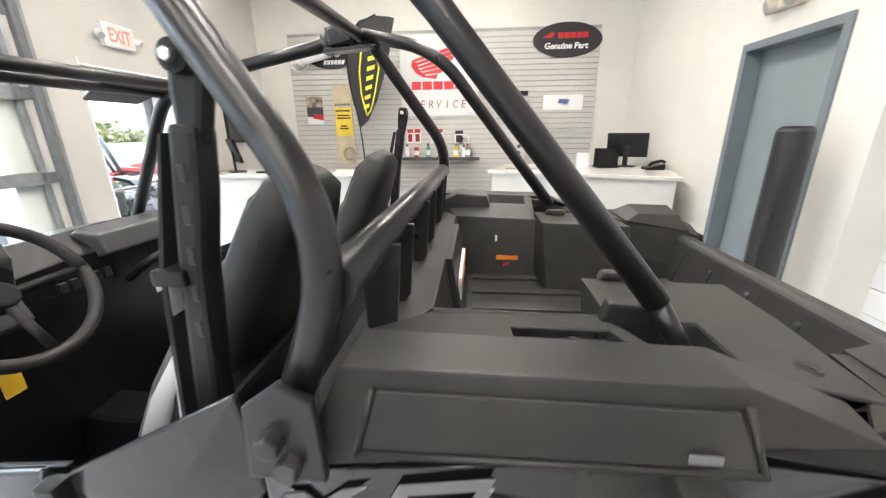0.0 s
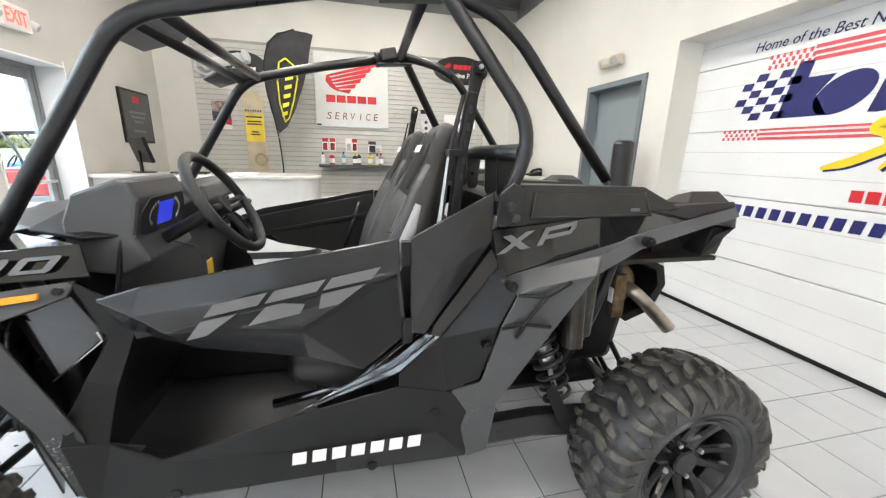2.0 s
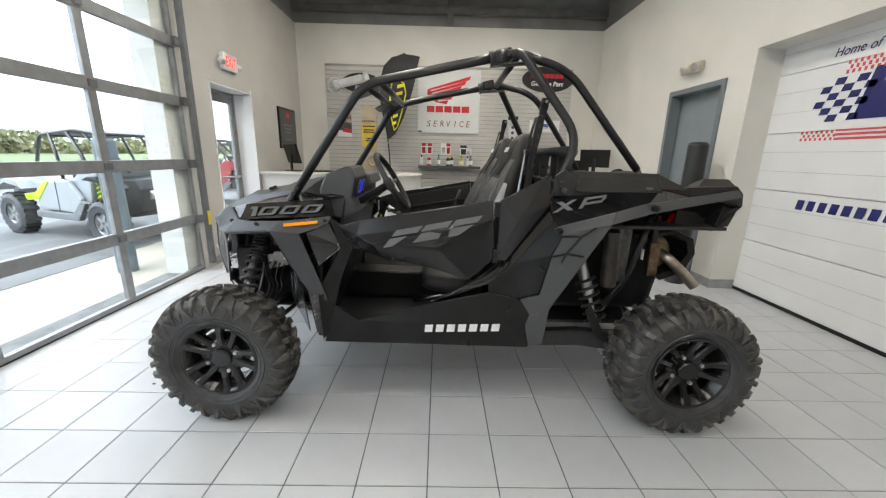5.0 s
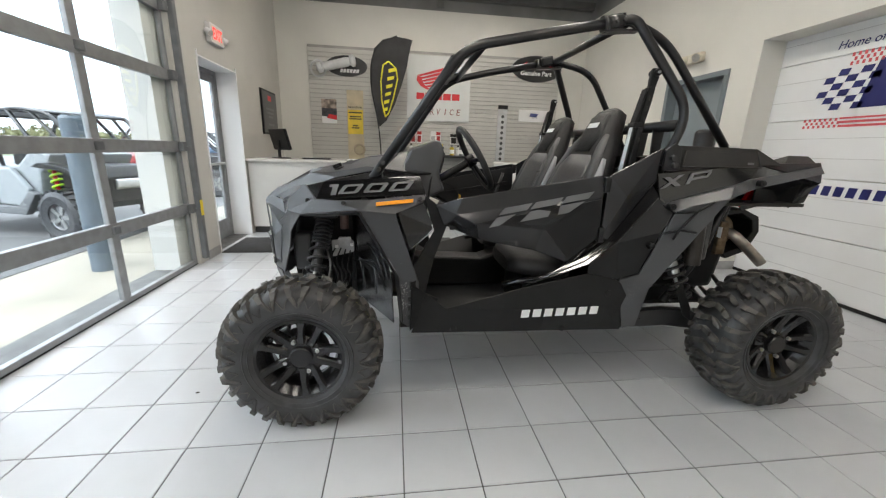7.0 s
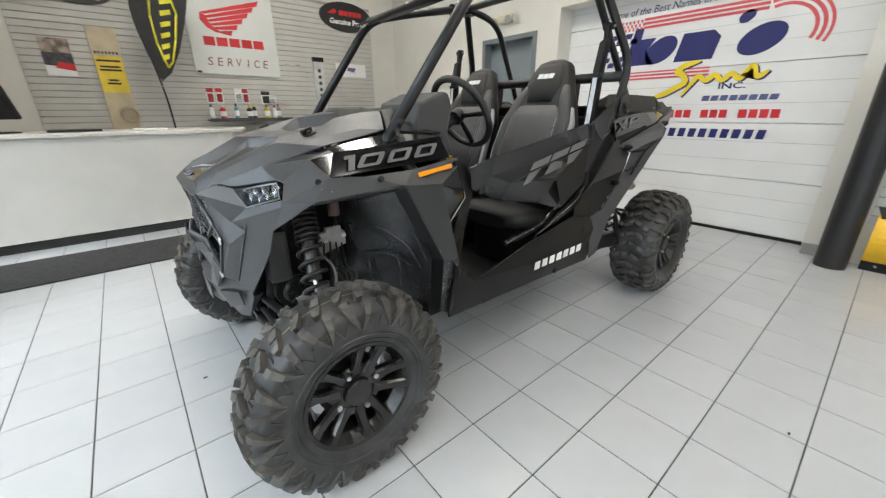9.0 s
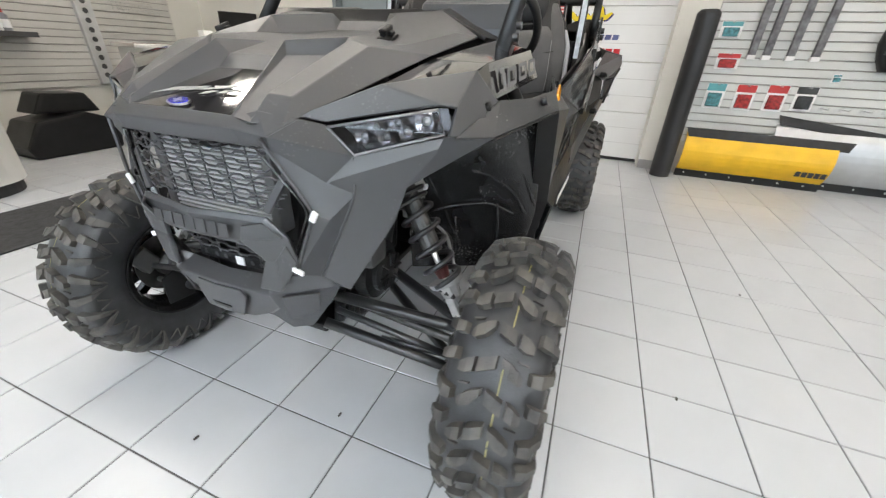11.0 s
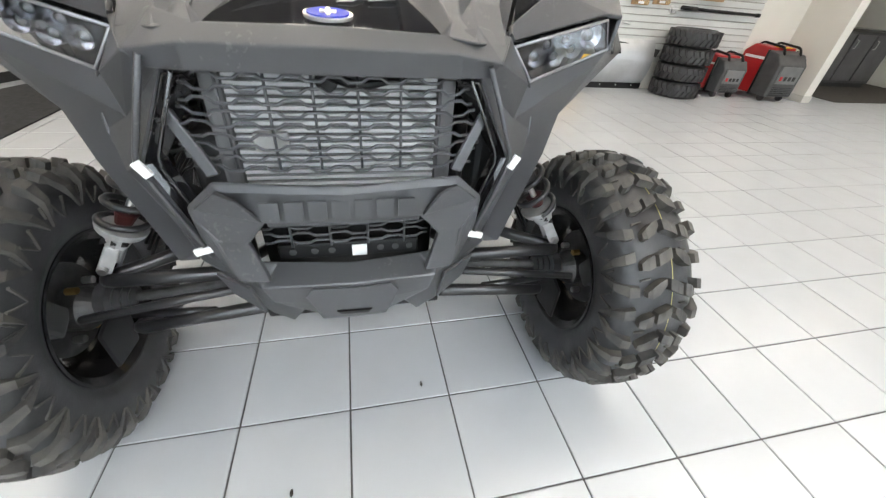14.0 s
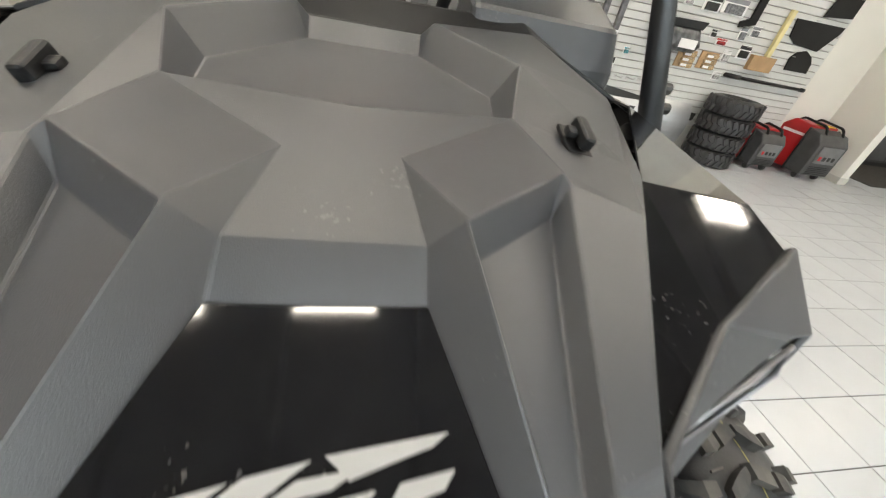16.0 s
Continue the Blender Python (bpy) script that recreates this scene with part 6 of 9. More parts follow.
def seat(w):
    y = YC - w
    d = Vector((0.93, 0, -0.36))
    st = part("seat_back", loft([((0.215, y, 0.72), 0.20, 0.05, d), ((0.240, y, 0.80), 0.235, 0.07, d), ((0.302, y, 1.00), 0.245, 0.07, d), ((0.368, y, 1.17), 0.235, 0.062, d), ((0.40, y, 1.27), 0.20, 0.055, d), ((0.435, y, 1.34), 0.155, 0.052, d), ((0.465, y, 1.42), 0.125, 0.05, d), ((0.487, y, 1.465), 0.10, 0.042, d), ((0.497, y, 1.487), 0.05, 0.02, d)]), VINYLB, CAR, "black and grey vinyl bucket seat")
    f = Vector((-0.93, 0, 0.36))
    part("seat_panel", loft([(Vector((0.230, y, 0.77)) + f * 0.060, 0.165, 0.020, d), (Vector((0.302, y, 1.00)) + f * 0.062, 0.180, 0.024, d), (Vector((0.368, y, 1.17)) + f * 0.054, 0.172, 0.022, d), (Vector((0.394, y, 1.235)) + f * 0.05, 0.125, 0.016, d)]), VINYLG, st, "dark grey vinyl centre panel")
    part("head_pad", loft([(Vector((0.395, y, 1.255)) + f * 0.046, 0.085, 0.016, d), (Vector((0.435, y, 1.34)) + f * 0.042, 0.105, 0.018, d), (Vector((0.47, y, 1.43)) + f * 0.038, 0.09, 0.018, d), (Vector((0.485, y, 1.462)) + f * 0.03, 0.06, 0.01, d)]), VINYLB, st)
    for sd in (-1, 1):
        part("bolster", loft([(Vector((0.228, y + sd * 0.222, 0.77)) + f * 0.030, 0.013, 0.020, d), (Vector((0.262, y + sd * 0.234, 0.88)) + f * 0.036, 0.014, 0.022, d), (Vector((0.302, y + sd * 0.238, 1.00)) + f * 0.038, 0.014, 0.022, d), (Vector((0.364, y + sd * 0.228, 1.16)) + f * 0.032, 0.012, 0.018, d), (Vector((0.388, y + sd * 0.205, 1.23)) + f * 0.030, 0.007, 0.010, d)], 14, 0.8), SILVER, st, "thin silver-grey edge of the bolster")
        part("wing", loft([(Vector((0.250, y + sd * 0.190, 0.84)) + f * 0.052, 0.034, 0.024, d), (Vector((0.302, y + sd * 0.196, 1.00)) + f * 0.056, 0.036, 0.026, d), (Vector((0.364, y + sd * 0.184, 1.16)) + f * 0.048, 0.036, 0.024, d), (Vector((0.40, y + sd * 0.150, 1.27)) + f * 0.038, 0.034, 0.018, d), (Vector((0.437, y + sd * 0.118, 1.345)) + f * 0.030, 0.026, 0.014, d)], 14, 0.8), VINYLG, st)
        part("stitching", tube([Vector((0.247, y + sd * 0.15, 0.82)) + f * 0.078, Vector((0.302, y + sd * 0.16, 1.00)) + f * 0.080, Vector((0.368, y + sd * 0.150, 1.17)) + f * 0.070], 0.0018, 5), DECAL, st)
    part("seat_base", loft([((-0.06, y, 0.685), 0.15, 0.035, (0, 0, 1)), ((-0.02, y, 0.700), 0.215, 0.055, (0, 0, 1)), ((0.10, y, 0.690), 0.235, 0.062, (0, 0, 1)), ((0.22, y, 0.675), 0.22, 0.065, (0, 0, 1)), ((0.27, y, 0.670), 0.18, 0.06, (0, 0, 1))]), VINYLB, CAR, "black vinyl seat cushion")
    part("seat_riser", box((0.02, y - 0.16, 0.42), (0.22, y + 0.16, 0.63), 0.02), BLK, CAR)
    for z0, hw0, fw in ((0.92, 0.172, 0.088), (1.10, 0.170, 0.084)):
        x0 = 0.302 + (z0 - 1.00) * (0.33 if z0 < 1 else 0.40)
        part("seam", tube([Vector((x0 + 0.010, y - hw0, z0 + 0.02)) + f * (fw - 0.006), Vector((x0, y, z0 - 0.015)) + f * fw, Vector((x0 + 0.010, y + hw0, z0 + 0.02)) + f * (fw - 0.006)], 0.0022, 5, 0.08), VINYLB, st)
    glyphs("seat_mark", 3, (0.387, y + 0.052, 1.395), (0, -1, 0), (0.403, 0, 0.915), 0.105, 0.026, WHITEINK, st, "pale embroidered blocks", 0.25, 0.12, 0.002)


seat(0.365)
seat(-0.195)


def steering():
    c = Vector((-0.232, YC - 0.358, 1.220))
    n = Vector((0.86, 0, 0.51)).normalized()
    u, v = Vector((0, 1, 0)), n.cross(Vector((0, 1, 0))).normalized()
    pts = [c + (u * math.cos(a) + v * math.sin(a)) * 0.166 for a in np.linspace(0, 2 * math.pi, 41)]
    w = part("steering_wheel", tube(pts, 0.0155, 12), mat("black rubber grip", (0.02, 0.02, 0.021), 0.5, bump=0.4, bscale=600), CAR, "black three-spoke steering wheel")
    for a in (0.0, math.pi, -math.pi / 2 if v.z > 0 else math.pi / 2):
        e = c + (u * math.cos(a) + v * math.sin(a)) * 0.15
        part("spoke", tube([c - n * 0.02, c - n * 0.012 + (e - c) * 0.4, e], 0.011, 8, 0.03), BLK, w)
    part("horn_pad", cyl(c - n * 0.045, c + n * 0.000, 0.036, 0.030, 20, 0.006), BLK, w)
    part("column", cyl(c - n * 0.04, c - n * 0.34, 0.020, seg=14), BLK, w)


steering()
# dash: gauge pod, crash pad, glove side
pod = part("gauge_pod", prism([(-0.595, 1.19), (-0.565, 1.262), (-0.455, 1.305), (-0.425, 1.298), (-0.405, 1.245), (-0.43, 1.14), (-0.40, 1.07), (-0.48, 1.03), (-0.60, 1.05)], YC - 0.50, YC - 0.20, "y", 0.018, 3), CHAR, CAR, "charcoal instrument pod")
gn = Vector((0.92, 0, -0.0) ).normalized()
gf = Vector((-0.405, YC - 0.35, 1.245)), Vector((-0.43, YC - 0.35, 1.14))
gu = (gf[0] - gf[1]).normalized()
gc = (gf[0] + gf[1]) / 2 + Vector((0.004, 0, 0))
flat("gauge_face", [[(-0.128, -0.046), (-0.10, -0.054), (0.10, -0.054), (0.128, -0.046), (0.138, 0.020), (0.10, 0.056), (-0.10, 0.056), (-0.138, 0.020)]], gc, (0, 1, 0), gu, BLACKP, pod, "black gauge face", 0.002)
flat("gauge_display", [rect(-0.045, -0.034, 0.045, 0.036)], gc + Vector((0.002, 0, 0)), (0, 1, 0), gu, SCREEN, pod, "lit blue display", 0.002)
for k in range(11):
    a = radians(35 + k * 11)
    for sd in (-1, 1):
        if k < 9:
            flat("gauge_tick", [rect(-0.0015, -0.005, 0.0015, 0.005)], gc + Vector((0.0025, sd * 0.095 * math.sin(a), 0)) + gu * 0.046 * math.cos(a), (0, 1, 0), gu, WHITEINK, pod, "", 0.001)
sym("dash", BLK, [(-0.625, 0, 1.203), (-0.625, 0.108, 1.203), (-0.625, 0.30, 1.233), (-0.70, 0.46, 1.165), (-0.56, 0, 1.245), (-0.56, 0.30, 1.250), (-0.54, 0.53, 1.150), (-0.46, 0, 1.185), (-0.46, 0.50, 1.150), (-0.48, 0, 1.02), (-0.48, 0.52, 1.00), (-0.42, 0, 0.98), (-0.54, 0.55, 0.80), (-0.54, 0, 0.62), (-0.60, 0.56, 0.50), (-0.60, 0, 0.45)], [(0, 1, 5, 4), (1, 2, 5), (2, 3, 6, 5), (4, 5, 8, 7), (5, 6, 8), (7, 8, 10, 9), (9, 10, 12, 13), (13, 12, 14, 15)], 0.012, 0.006, "black moulded dash", inward=(-0.9, YC, 0.8))
part("crash_pad", prism([(-0.60, 1.20), (-0.52, 1.255), (-0.44, 1.24), (-0.42, 1.17), (-0.52, 1.14)], YC + 0.05, YC + 0.46, "y", 0.015, 3), CHAR, CAR, "charcoal passenger crash pad")
for k in range(5):
    part("switch", box((-0.455, YC - 0.10 + k * 0.035, 1.09), (-0.44, YC - 0.075 + k * 0.035, 1.125), 0.004), BLACKP, CAR)
part("grab_handle", tube([V(-0.46, 0.18, 1.05, -1), V(-0.36, 0.20, 1.13, -1), V(-0.34, 0.42, 1.14, -1), V(-0.45, 0.48, 1.08, -1)], 0.015, 10, 0.05), BLK, CAR, "black passenger grab handle")
part("hang_tag", box((-0.004, -0.022, -0.045), (0.0, 0.022, 0.035), 0.002, 1, Matrix.Translation(V(-0.30, 0.36, 1.00))), mat("yellow key tag", (0.70, 0.42, 0.03), 0.5), CAR, "yellow key tag below the dash")
part("hang_tag_cord", tube([V(-0.302, 0.36, 1.035), V(-0.34, 0.36, 1.08), V(-0.40, 0.36, 1.10)], 0.002, 5), BLK, CAR)
part("hang_tag", box((-0.003, -0.02, -0.04), (0.0, 0.02, 0.03), 0.002, 1, Matrix.Translation(V(-0.40, 0.24, 1.02, -1))), WHITEINK, CAR, "white paper tag")
# tub
# panel added to block bright floor showing through the far footwell opening
pan("kick_panel", BLK, [(-0.60, 0.60, 0.42), (-0.60, 0.60, 0.95), (-0.42, 0.61, 0.80), (-0.34, 0.61, 0.42)], None, -1, 0.01, 0.004, inward=(-0.4, YC + 1.5, 0.6))
part("toe_board", prism([(-0.615, 0.40), (-0.595, 0.40), (-0.635, 0.84), (-0.655, 0.84)], YC - 0.60, YC + 0.58, "y", 0.003), BLK, CAR)
part("cabin_floor", box((-0.62, YC - 0.60, 0.395), (0.52, YC + 0.60, 0.42), 0.01), BLK, CAR)
part("tunnel", prism([(-0.60, 0.42), (-0.60, 0.62), (-0.10, 0.60), (0.30, 0.74), (0.45, 0.74), (0.45, 0.42)], YC - 0.075, YC + 0.075, "y", 0.02, 3), BLK, CAR, "black centre console")
part("rear_bulkhead", box((0.42, YC - 0.62, 0.42), (0.46, YC + 0.62, 1.20), 0.01), BLK, CAR)
for s in (1, -1):
    part("frame_tube", tube([V(-0.60, 0.56, 0.42, s), V(-0.60, 0.58, 0.95, s), V(-0.72, 0.50, 1.12, s)], 0.02, 10, 0.06), TUBE, CAR)
    part("frame_tube", tube([V(0.46, 0.60, 0.42, s), V(0.52, 0.64, 0.85, s), V(0.60, 0.66, 1.24, s)], 0.022, 10, 0.1), TUBE, CAR)
    part("seat_rail", tube([V(-0.10, 0.56, 0.60, s), V(0.16, 0.59, 0.66, s), V(0.36, 0.62, 0.85, s)], 0.016, 10, 0.05), GLOSS, CAR)
    part("door_inner", pan("door_liner", BLK, [(-0.44, 0.625, 1.01), (0.28, 0.680, 1.150), (0.29, 0.675, 0.90), (0.17, 0.640, 0.775), (-0.24, 0.615, 0.875)], None, s, 0.01, 0.004, inward=(-0.05, YC - s * 1.2, 0.9)).data and box((-0.40, -0.008, -0.012), (0.24, 0.008, 0.012), 0.005, 2, Matrix.Translation(V(0, 0.645, 0.985, s)) @ Matrix.Rotation(radians(-10), 4, "Y")), BLK, CAR)
    part("door_brace", tube([V(0.10, 0.64, 0.82, s), V(0.20, 0.665, 1.10, s)], 0.012, 8), TUBE, CAR)

# -- cargo bed --
def bed():
    zt = 1.250
    BC = YC - mid(1.1)
    fl = 1.04
    # front deck, open well with stepped sides, low rear wall
    part("bed_deck", shell([V(0.60, 0.62, zt), V(0.60, 0.62, zt, -1), V(0.715, 0.43, zt), V(0.715, 0.43, zt, -1), V(0.745, 0.40, fl), V(0.745, 0.40, fl, -1), V(1.03, 0.40, fl), V(1.03, 0.40, fl, -1), V(1.03, 0.43, zt), V(1.03, 0.43, zt, -1)],
                           [(0, 1, 3, 2), (2, 3, 5, 4), (2, 4, 6, 8), (3, 9, 7, 5)], 0.006, 0.006, 2, (0.95, BC, 0.8)), BEDP, CAR, "black moulded cargo bed deck")
    part("bed_floor", box((0.735, BC - 0.52, fl - 0.018), (1.52, BC + 0.52, fl), 0.004), BEDP, CAR)
    for k in range(6):
        part("bed_rib", box((0.78, BC - 0.30 + k * 0.12, fl), (1.48, BC - 0.26 + k * 0.12, fl + 0.008), 0.003), BEDP, CAR)
    part("bed_tailgate", prism([(1.47, fl), (1.50, 1.180), (1.515, 1.195), (1.56, 1.185), (1.575, 1.14), (1.54, fl)], BC - 0.50, BC + 0.50, "y", 0.008), BEDP, CAR, "low rear wall of the bed")
    for k in range(5):
        part("tailgate_rib", prism([(1.462, fl), (1.488, 1.14), (1.505, 1.165), (1.49, fl)], BC - 0.32 + k * 0.16 - 0.008, BC - 0.32 + k * 0.16 + 0.008, "y", 0.003), BEDP, CAR)
        part("tie_down", lathe([(0.017, 1.172), (0.014, 1.175), (0.011, 1.172), (0.011, 1.169), (0.001, 1.169)], (1.535, BC - 0.30 + k * 0.15, 0), "z", 18), BLACKP, CAR)
    for s in (1, -1):
        # raised side box, outer face with a shallow inset
        sb = pan("bed_side", BEDP, [(0.598, 0.706, 1.196), (0.646, 0.682, 1.312), (1.062, 0.682, 1.308), (1.215, 0.676, 1.240), (0.650, 0.600, 1.312), (1.062, 0.600, 1.304), (1.225, 0.61, 1.245), (0.595, 0.62, 1.25)], [(0, 3, 2, 1), (1, 2, 5, 4), (2, 3, 6, 5), (0, 1, 4, 7)], s, 0.008, 0.006, "charcoal cargo bed side", inward=(0.9, YC, 1.1))
        pan("side_inset", BEDP, [(0.668, 0.7030, 1.222), (0.688, 0.6915, 1.290), (1.050, 0.6915, 1.286), (1.075, 0.7020, 1.226)], None, s, 0.004, 0.002, parent=sb, inward=(0.9, YC, 1.1))
        for ex in (0.672, 1.062):
            part("inset_edge", tube([V(ex + (0.012 if ex < 1 else -0.006), 0.692, 1.293, s), V(ex + (-0.006 if ex < 1 else 0.016), 0.704, 1.220, s)], 0.004, 6), BEDP, sb)
        part("inset_edge", tube([V(0.664, 0.705, 1.219, s), V(1.08, 0.704, 1.223, s)], 0.004, 6), BEDP, sb)
        part("label", box((-0.016, -0.001, -0.005), (0.016, 0.001, 0.005), 0, 1, Matrix.Translation(V(1.018, 0.7055, 1.240, s))), DECAL, sb, "small pale label")
        # ledge that slopes to the well, with a notch and a brace pocket
        pan("bed_ledge", BEDP, [(0.650, 0.600, 1.308), (0.84, 0.600, 1.306), (0.84, 0.535, 1.287), (0.715, 0.43, zt), (0.84, 0.43, zt), (0.975, 0.600, 1.304), (0.975, 0.535, 1.285), (1.0, 0.43, zt), (1.0, 0.60, 1.304), (0.60, 0.62, zt)],
            [(0, 1, 2, 4, 3), (2, 6, 7, 4), (5, 8, 7, 6), (0, 3, 9)], s, 0.006, 0.004, inward=(0.9, YC, 1.0))
        pan("ledge_notch", BEDP, [(0.84, 0.600, 1.304), (0.975, 0.600, 1.302), (0.975, 0.592, 1.272), (0.84, 0.592, 1.272), (0.84, 0.535, 1.270), (0.975, 0.535, 1.270), (0.975, 0.535, 1.285), (0.84, 0.535, 1.287)], [(0, 1, 2, 3), (3, 2, 5, 4), (0, 3, 4, 7), (1, 6, 5, 2)], s, 0.004, 0.002, inward=(0.9, YC - s * 0.55, 1.0))
        pan("brace_tower", BEDP, [(1.0, 0.43, 1.268), (1.0, 0.30, 1.268), (1.03, 0.28, fl), (1.0, 0.43, fl), (1.27, 0.30, 1.262), (1.28, 0.28, fl), (1.0, 0.47, 1.268), (1.13, 0.47, 1.266), (1.13, 0.60, 1.266), (1.27, 0.62, 1.248), (1.0, 0.60, 1.300), (1.30, 0.40, 1.242), (1.30, 0.40, fl)],
            [(3, 0, 1, 2), (1, 4, 5, 2), (0, 6, 7, 4, 1), (7, 8, 9, 11, 4), (4, 11, 12, 5)], s, 0.006, 0.005, "moulded tower round the cage brace", inward=(1.15, YC - s * 0.45, 1.1))
        pan("brace_pocket", BLACKP, [(1.0, 0.47, 1.264), (1.13, 0.47, 1.262), (1.13, 0.60, 1.262), (1.0, 0.60, 1.300), (1.01, 0.48, 1.205), (1.12, 0.48, 1.205), (1.12, 0.59, 1.205), (1.01, 0.59, 1.205)], [(0, 1, 5, 4), (1, 2, 6, 5), (2, 3, 7, 6), (3, 0, 4, 7), (4, 5, 6, 7)], s, 0.003, 0.001, inward=(1.065, YC - s * 0.53, 1.6))
        part("pocket_rim", prism([(0.985, 1.262), (1.075, 1.262), (1.068, 1.292), (0.995, 1.296)], YC - s * 0.462 - 0.012, YC - s * 0.462 + 0.012, "y", 0.006), BEDP, CAR)
        part("rim_cap", prism([(1.03, 1.268), (1.10, 1.266), (1.10, 1.285), (1.04, 1.285)], YC - s * 0.300 - 0.012, YC - s * 0.300 + 0.012, "y", 0.006), BEDP, CAR)
        pan("rear_shoulder", BEDP, [(1.21, 0.665, 1.236), (1.24, 0.62, 1.247), (1.50, 0.615, 1.252), (1.58, 0.56, 1.215), (1.27, 0.62, 1.247), (1.30, 0.50, 1.240), (1.46, 0.48, 1.225), (1.575, 0.48, 1.190), (1.30, 0.49, fl), (1.47, 0.47, fl), (1.56, 0.47, 1.06)], [(1, 4, 5, 6, 2), (2, 6, 7, 3), (5, 8, 9, 6), (6, 9, 10, 7), (0, 2, 1)], s, 0.008, 0.006, "black rear shoulder of the cargo bed", inward=(1.40, YC - s * 0.55, 1.0))
        pan("shoulder_block", BEDP, [(1.36, 0.575, 1.285), (1.49, 0.565, 1.285), (1.50, 0.49, 1.262), (1.37, 0.50, 1.265), (1.31, 0.615, 1.248), (1.53, 0.60, 1.236), (1.54, 0.475, 1.205), (1.33, 0.485, 1.238)], [(0, 1, 2, 3), (0, 4, 5, 1), (1, 5, 6, 2), (2, 6, 7, 3), (3, 7, 4, 0)], s, 0.006, 0.005, inward=(1.42, YC - s * 0.45, 1.15))
        for hx, hw, z0 in ((0.69, 0.53, 1.2625), (0.926, 0.555, 1.2695), (1.215, 0.565, 1.252)):
            part("tie_down", lathe([(0.017, z0 + 0.003), (0.014, z0 + 0.006), (0.011, z0 + 0.003), (0.011, z0), (0.001, z0)], (hx, YC - s * hw, 0), "z", 20), BLACKP, CAR)
        for k in range(5):
            part("deck_slot", box((-0.004, -0.013, -0.001), (0.004, 0.013, 0.0012), 0.001, 1, Matrix.Translation(V(0.64 + 0.03 * (k % 2), 0.42 - 0.05 * k, zt + 0.0005, s))), BLACKP, CAR)
        part("bed_wall_rib", box((0.86, -0.006, fl), (0.90, 0.012, zt - 0.02), 0.003, 1, Matrix.Translation(V(0, 0.405, 0, s))), BEDP, CAR)
    part("air_box", prism([(0.66, 1.25), (0.665, 1.30), (0.72, 1.325), (0.83, 1.318), (0.85, 1.25)], BC + 0.45, BC + 0.59, "y", 0.008), BEDP, CAR, "black raised cover on the bed")
    # front flap with an orange warning label, panel slots and badge on the far wall
    part("service_flap", prism([(0.708, 1.256), (0.735, 1.256), (0.765, 1.05), (0.745, 1.05)], BC - 0.10, BC + 0.26, "y", 0.004), BEDP, CAR)
    lab = part("warning_label", box((0.748, BC - 0.06, 1.13), (0.757, BC + 0.20, 1.19), 0, 1, None), WHITEINK, CAR, "white and orange warning label")
    part("label_band", box((0.7565, BC - 0.06, 1.16), (0.7585, BC + 0.20, 1.19)), mat("orange print", (0.75, 0.22, 0.03), 0.5), lab, "orange label band")
    yw = YC + 0.295
    for k in range(3):
        part("wall_slot", box((0.86 + k * 0.07, yw - 0.004, 1.155), (0.868 + k * 0.07, yw, 1.19)), WHITEINK, CAR, "bright slot in the bed wall")
    lab = part("warning_label", box((0.865, yw - 0.016, 1.05), (0.945, yw - 0.011, 1.12)), BLACKP, CAR, "black and orange warning label")
    part("label_band", box((0.866, yw - 0.0185, 1.103), (0.944, yw - 0.0155, 1.119)), mat("orange print", (0.75, 0.22, 0.03), 0.5), lab, "orange label band")
    part("label_mark", cyl((0.905, yw - 0.0155, 1.08), (0.905, yw - 0.0185, 1.08), 0.014, seg=16), RED, lab, "red round mark")


bed()

# -- driveline, exhaust and suspension --
part("engine", prism([(0.62, 0.48), (1.32, 0.48), (1.36, 0.70), (1.25, 0.95), (0.70, 0.99), (0.60, 0.80)], YC - 0.34, YC + 0.34, "y", 0.03, 2), BLK, CAR, "black engine and transmission block")
part("clutch_cover", lathe([(0.001, 0.40), (0.16, 0.40), (0.19, 0.38), (0.20, 0.33), (0.001, 0.33)], (0.80, YC, 0.66), "y", 32), BLK, CAR)
part("intake_canister", cyl(V(1.0, 0.50, 0.72), V(1.02, 0.48, 1.02), 0.062, 0.062, 20, 0.015), DKMET, CAR, "dark metal intake canister")
part("frame_plate", box((0.50, YC - 0.36, 0.385), (1.30, YC + 0.36, 0.41), 0.006), TUBE, CAR)
mf = part("muffler", cyl(V(1.33, 0.30, 0.83), V(1.33, 0.30, 0.83, -1), 0.105, seg=28, bev=0.015), RUST, CAR, "heat-stained round muffler")
part("heat_shield", prism([(1.28, 0.96), (1.40, 0.98), (1.52, 0.93), (1.545, 0.84), (1.49, 0.72), (1.36, 0.67), (1.33, 0.70), (1.44, 0.745), (1.50, 0.84), (1.48, 0.91), (1.40, 0.95), (1.29, 0.935)], YC - 0.36, YC + 0.30, "y", 0.006), BLK, CAR, "black heat shield round the muffler")
part("tail_pipe", tube([V(1.36, 0.315, 0.83), V(1.37, 0.37, 0.82), V(1.45, 0.41, 0.74), V(1.515, 0.445, 0.665)], 0.030, 18, 0.06), mat("dull tail-pipe steel", (0.42, 0.38, 0.33), 0.35, 0.9, var=0.25, scale=16), CAR, "bent steel tail pipe")
part("muffler_bracket", box((1.27, YC - 0.37, 0.70), (1.33, YC - 0.34, 0.90), 0.006), RUST, CAR)
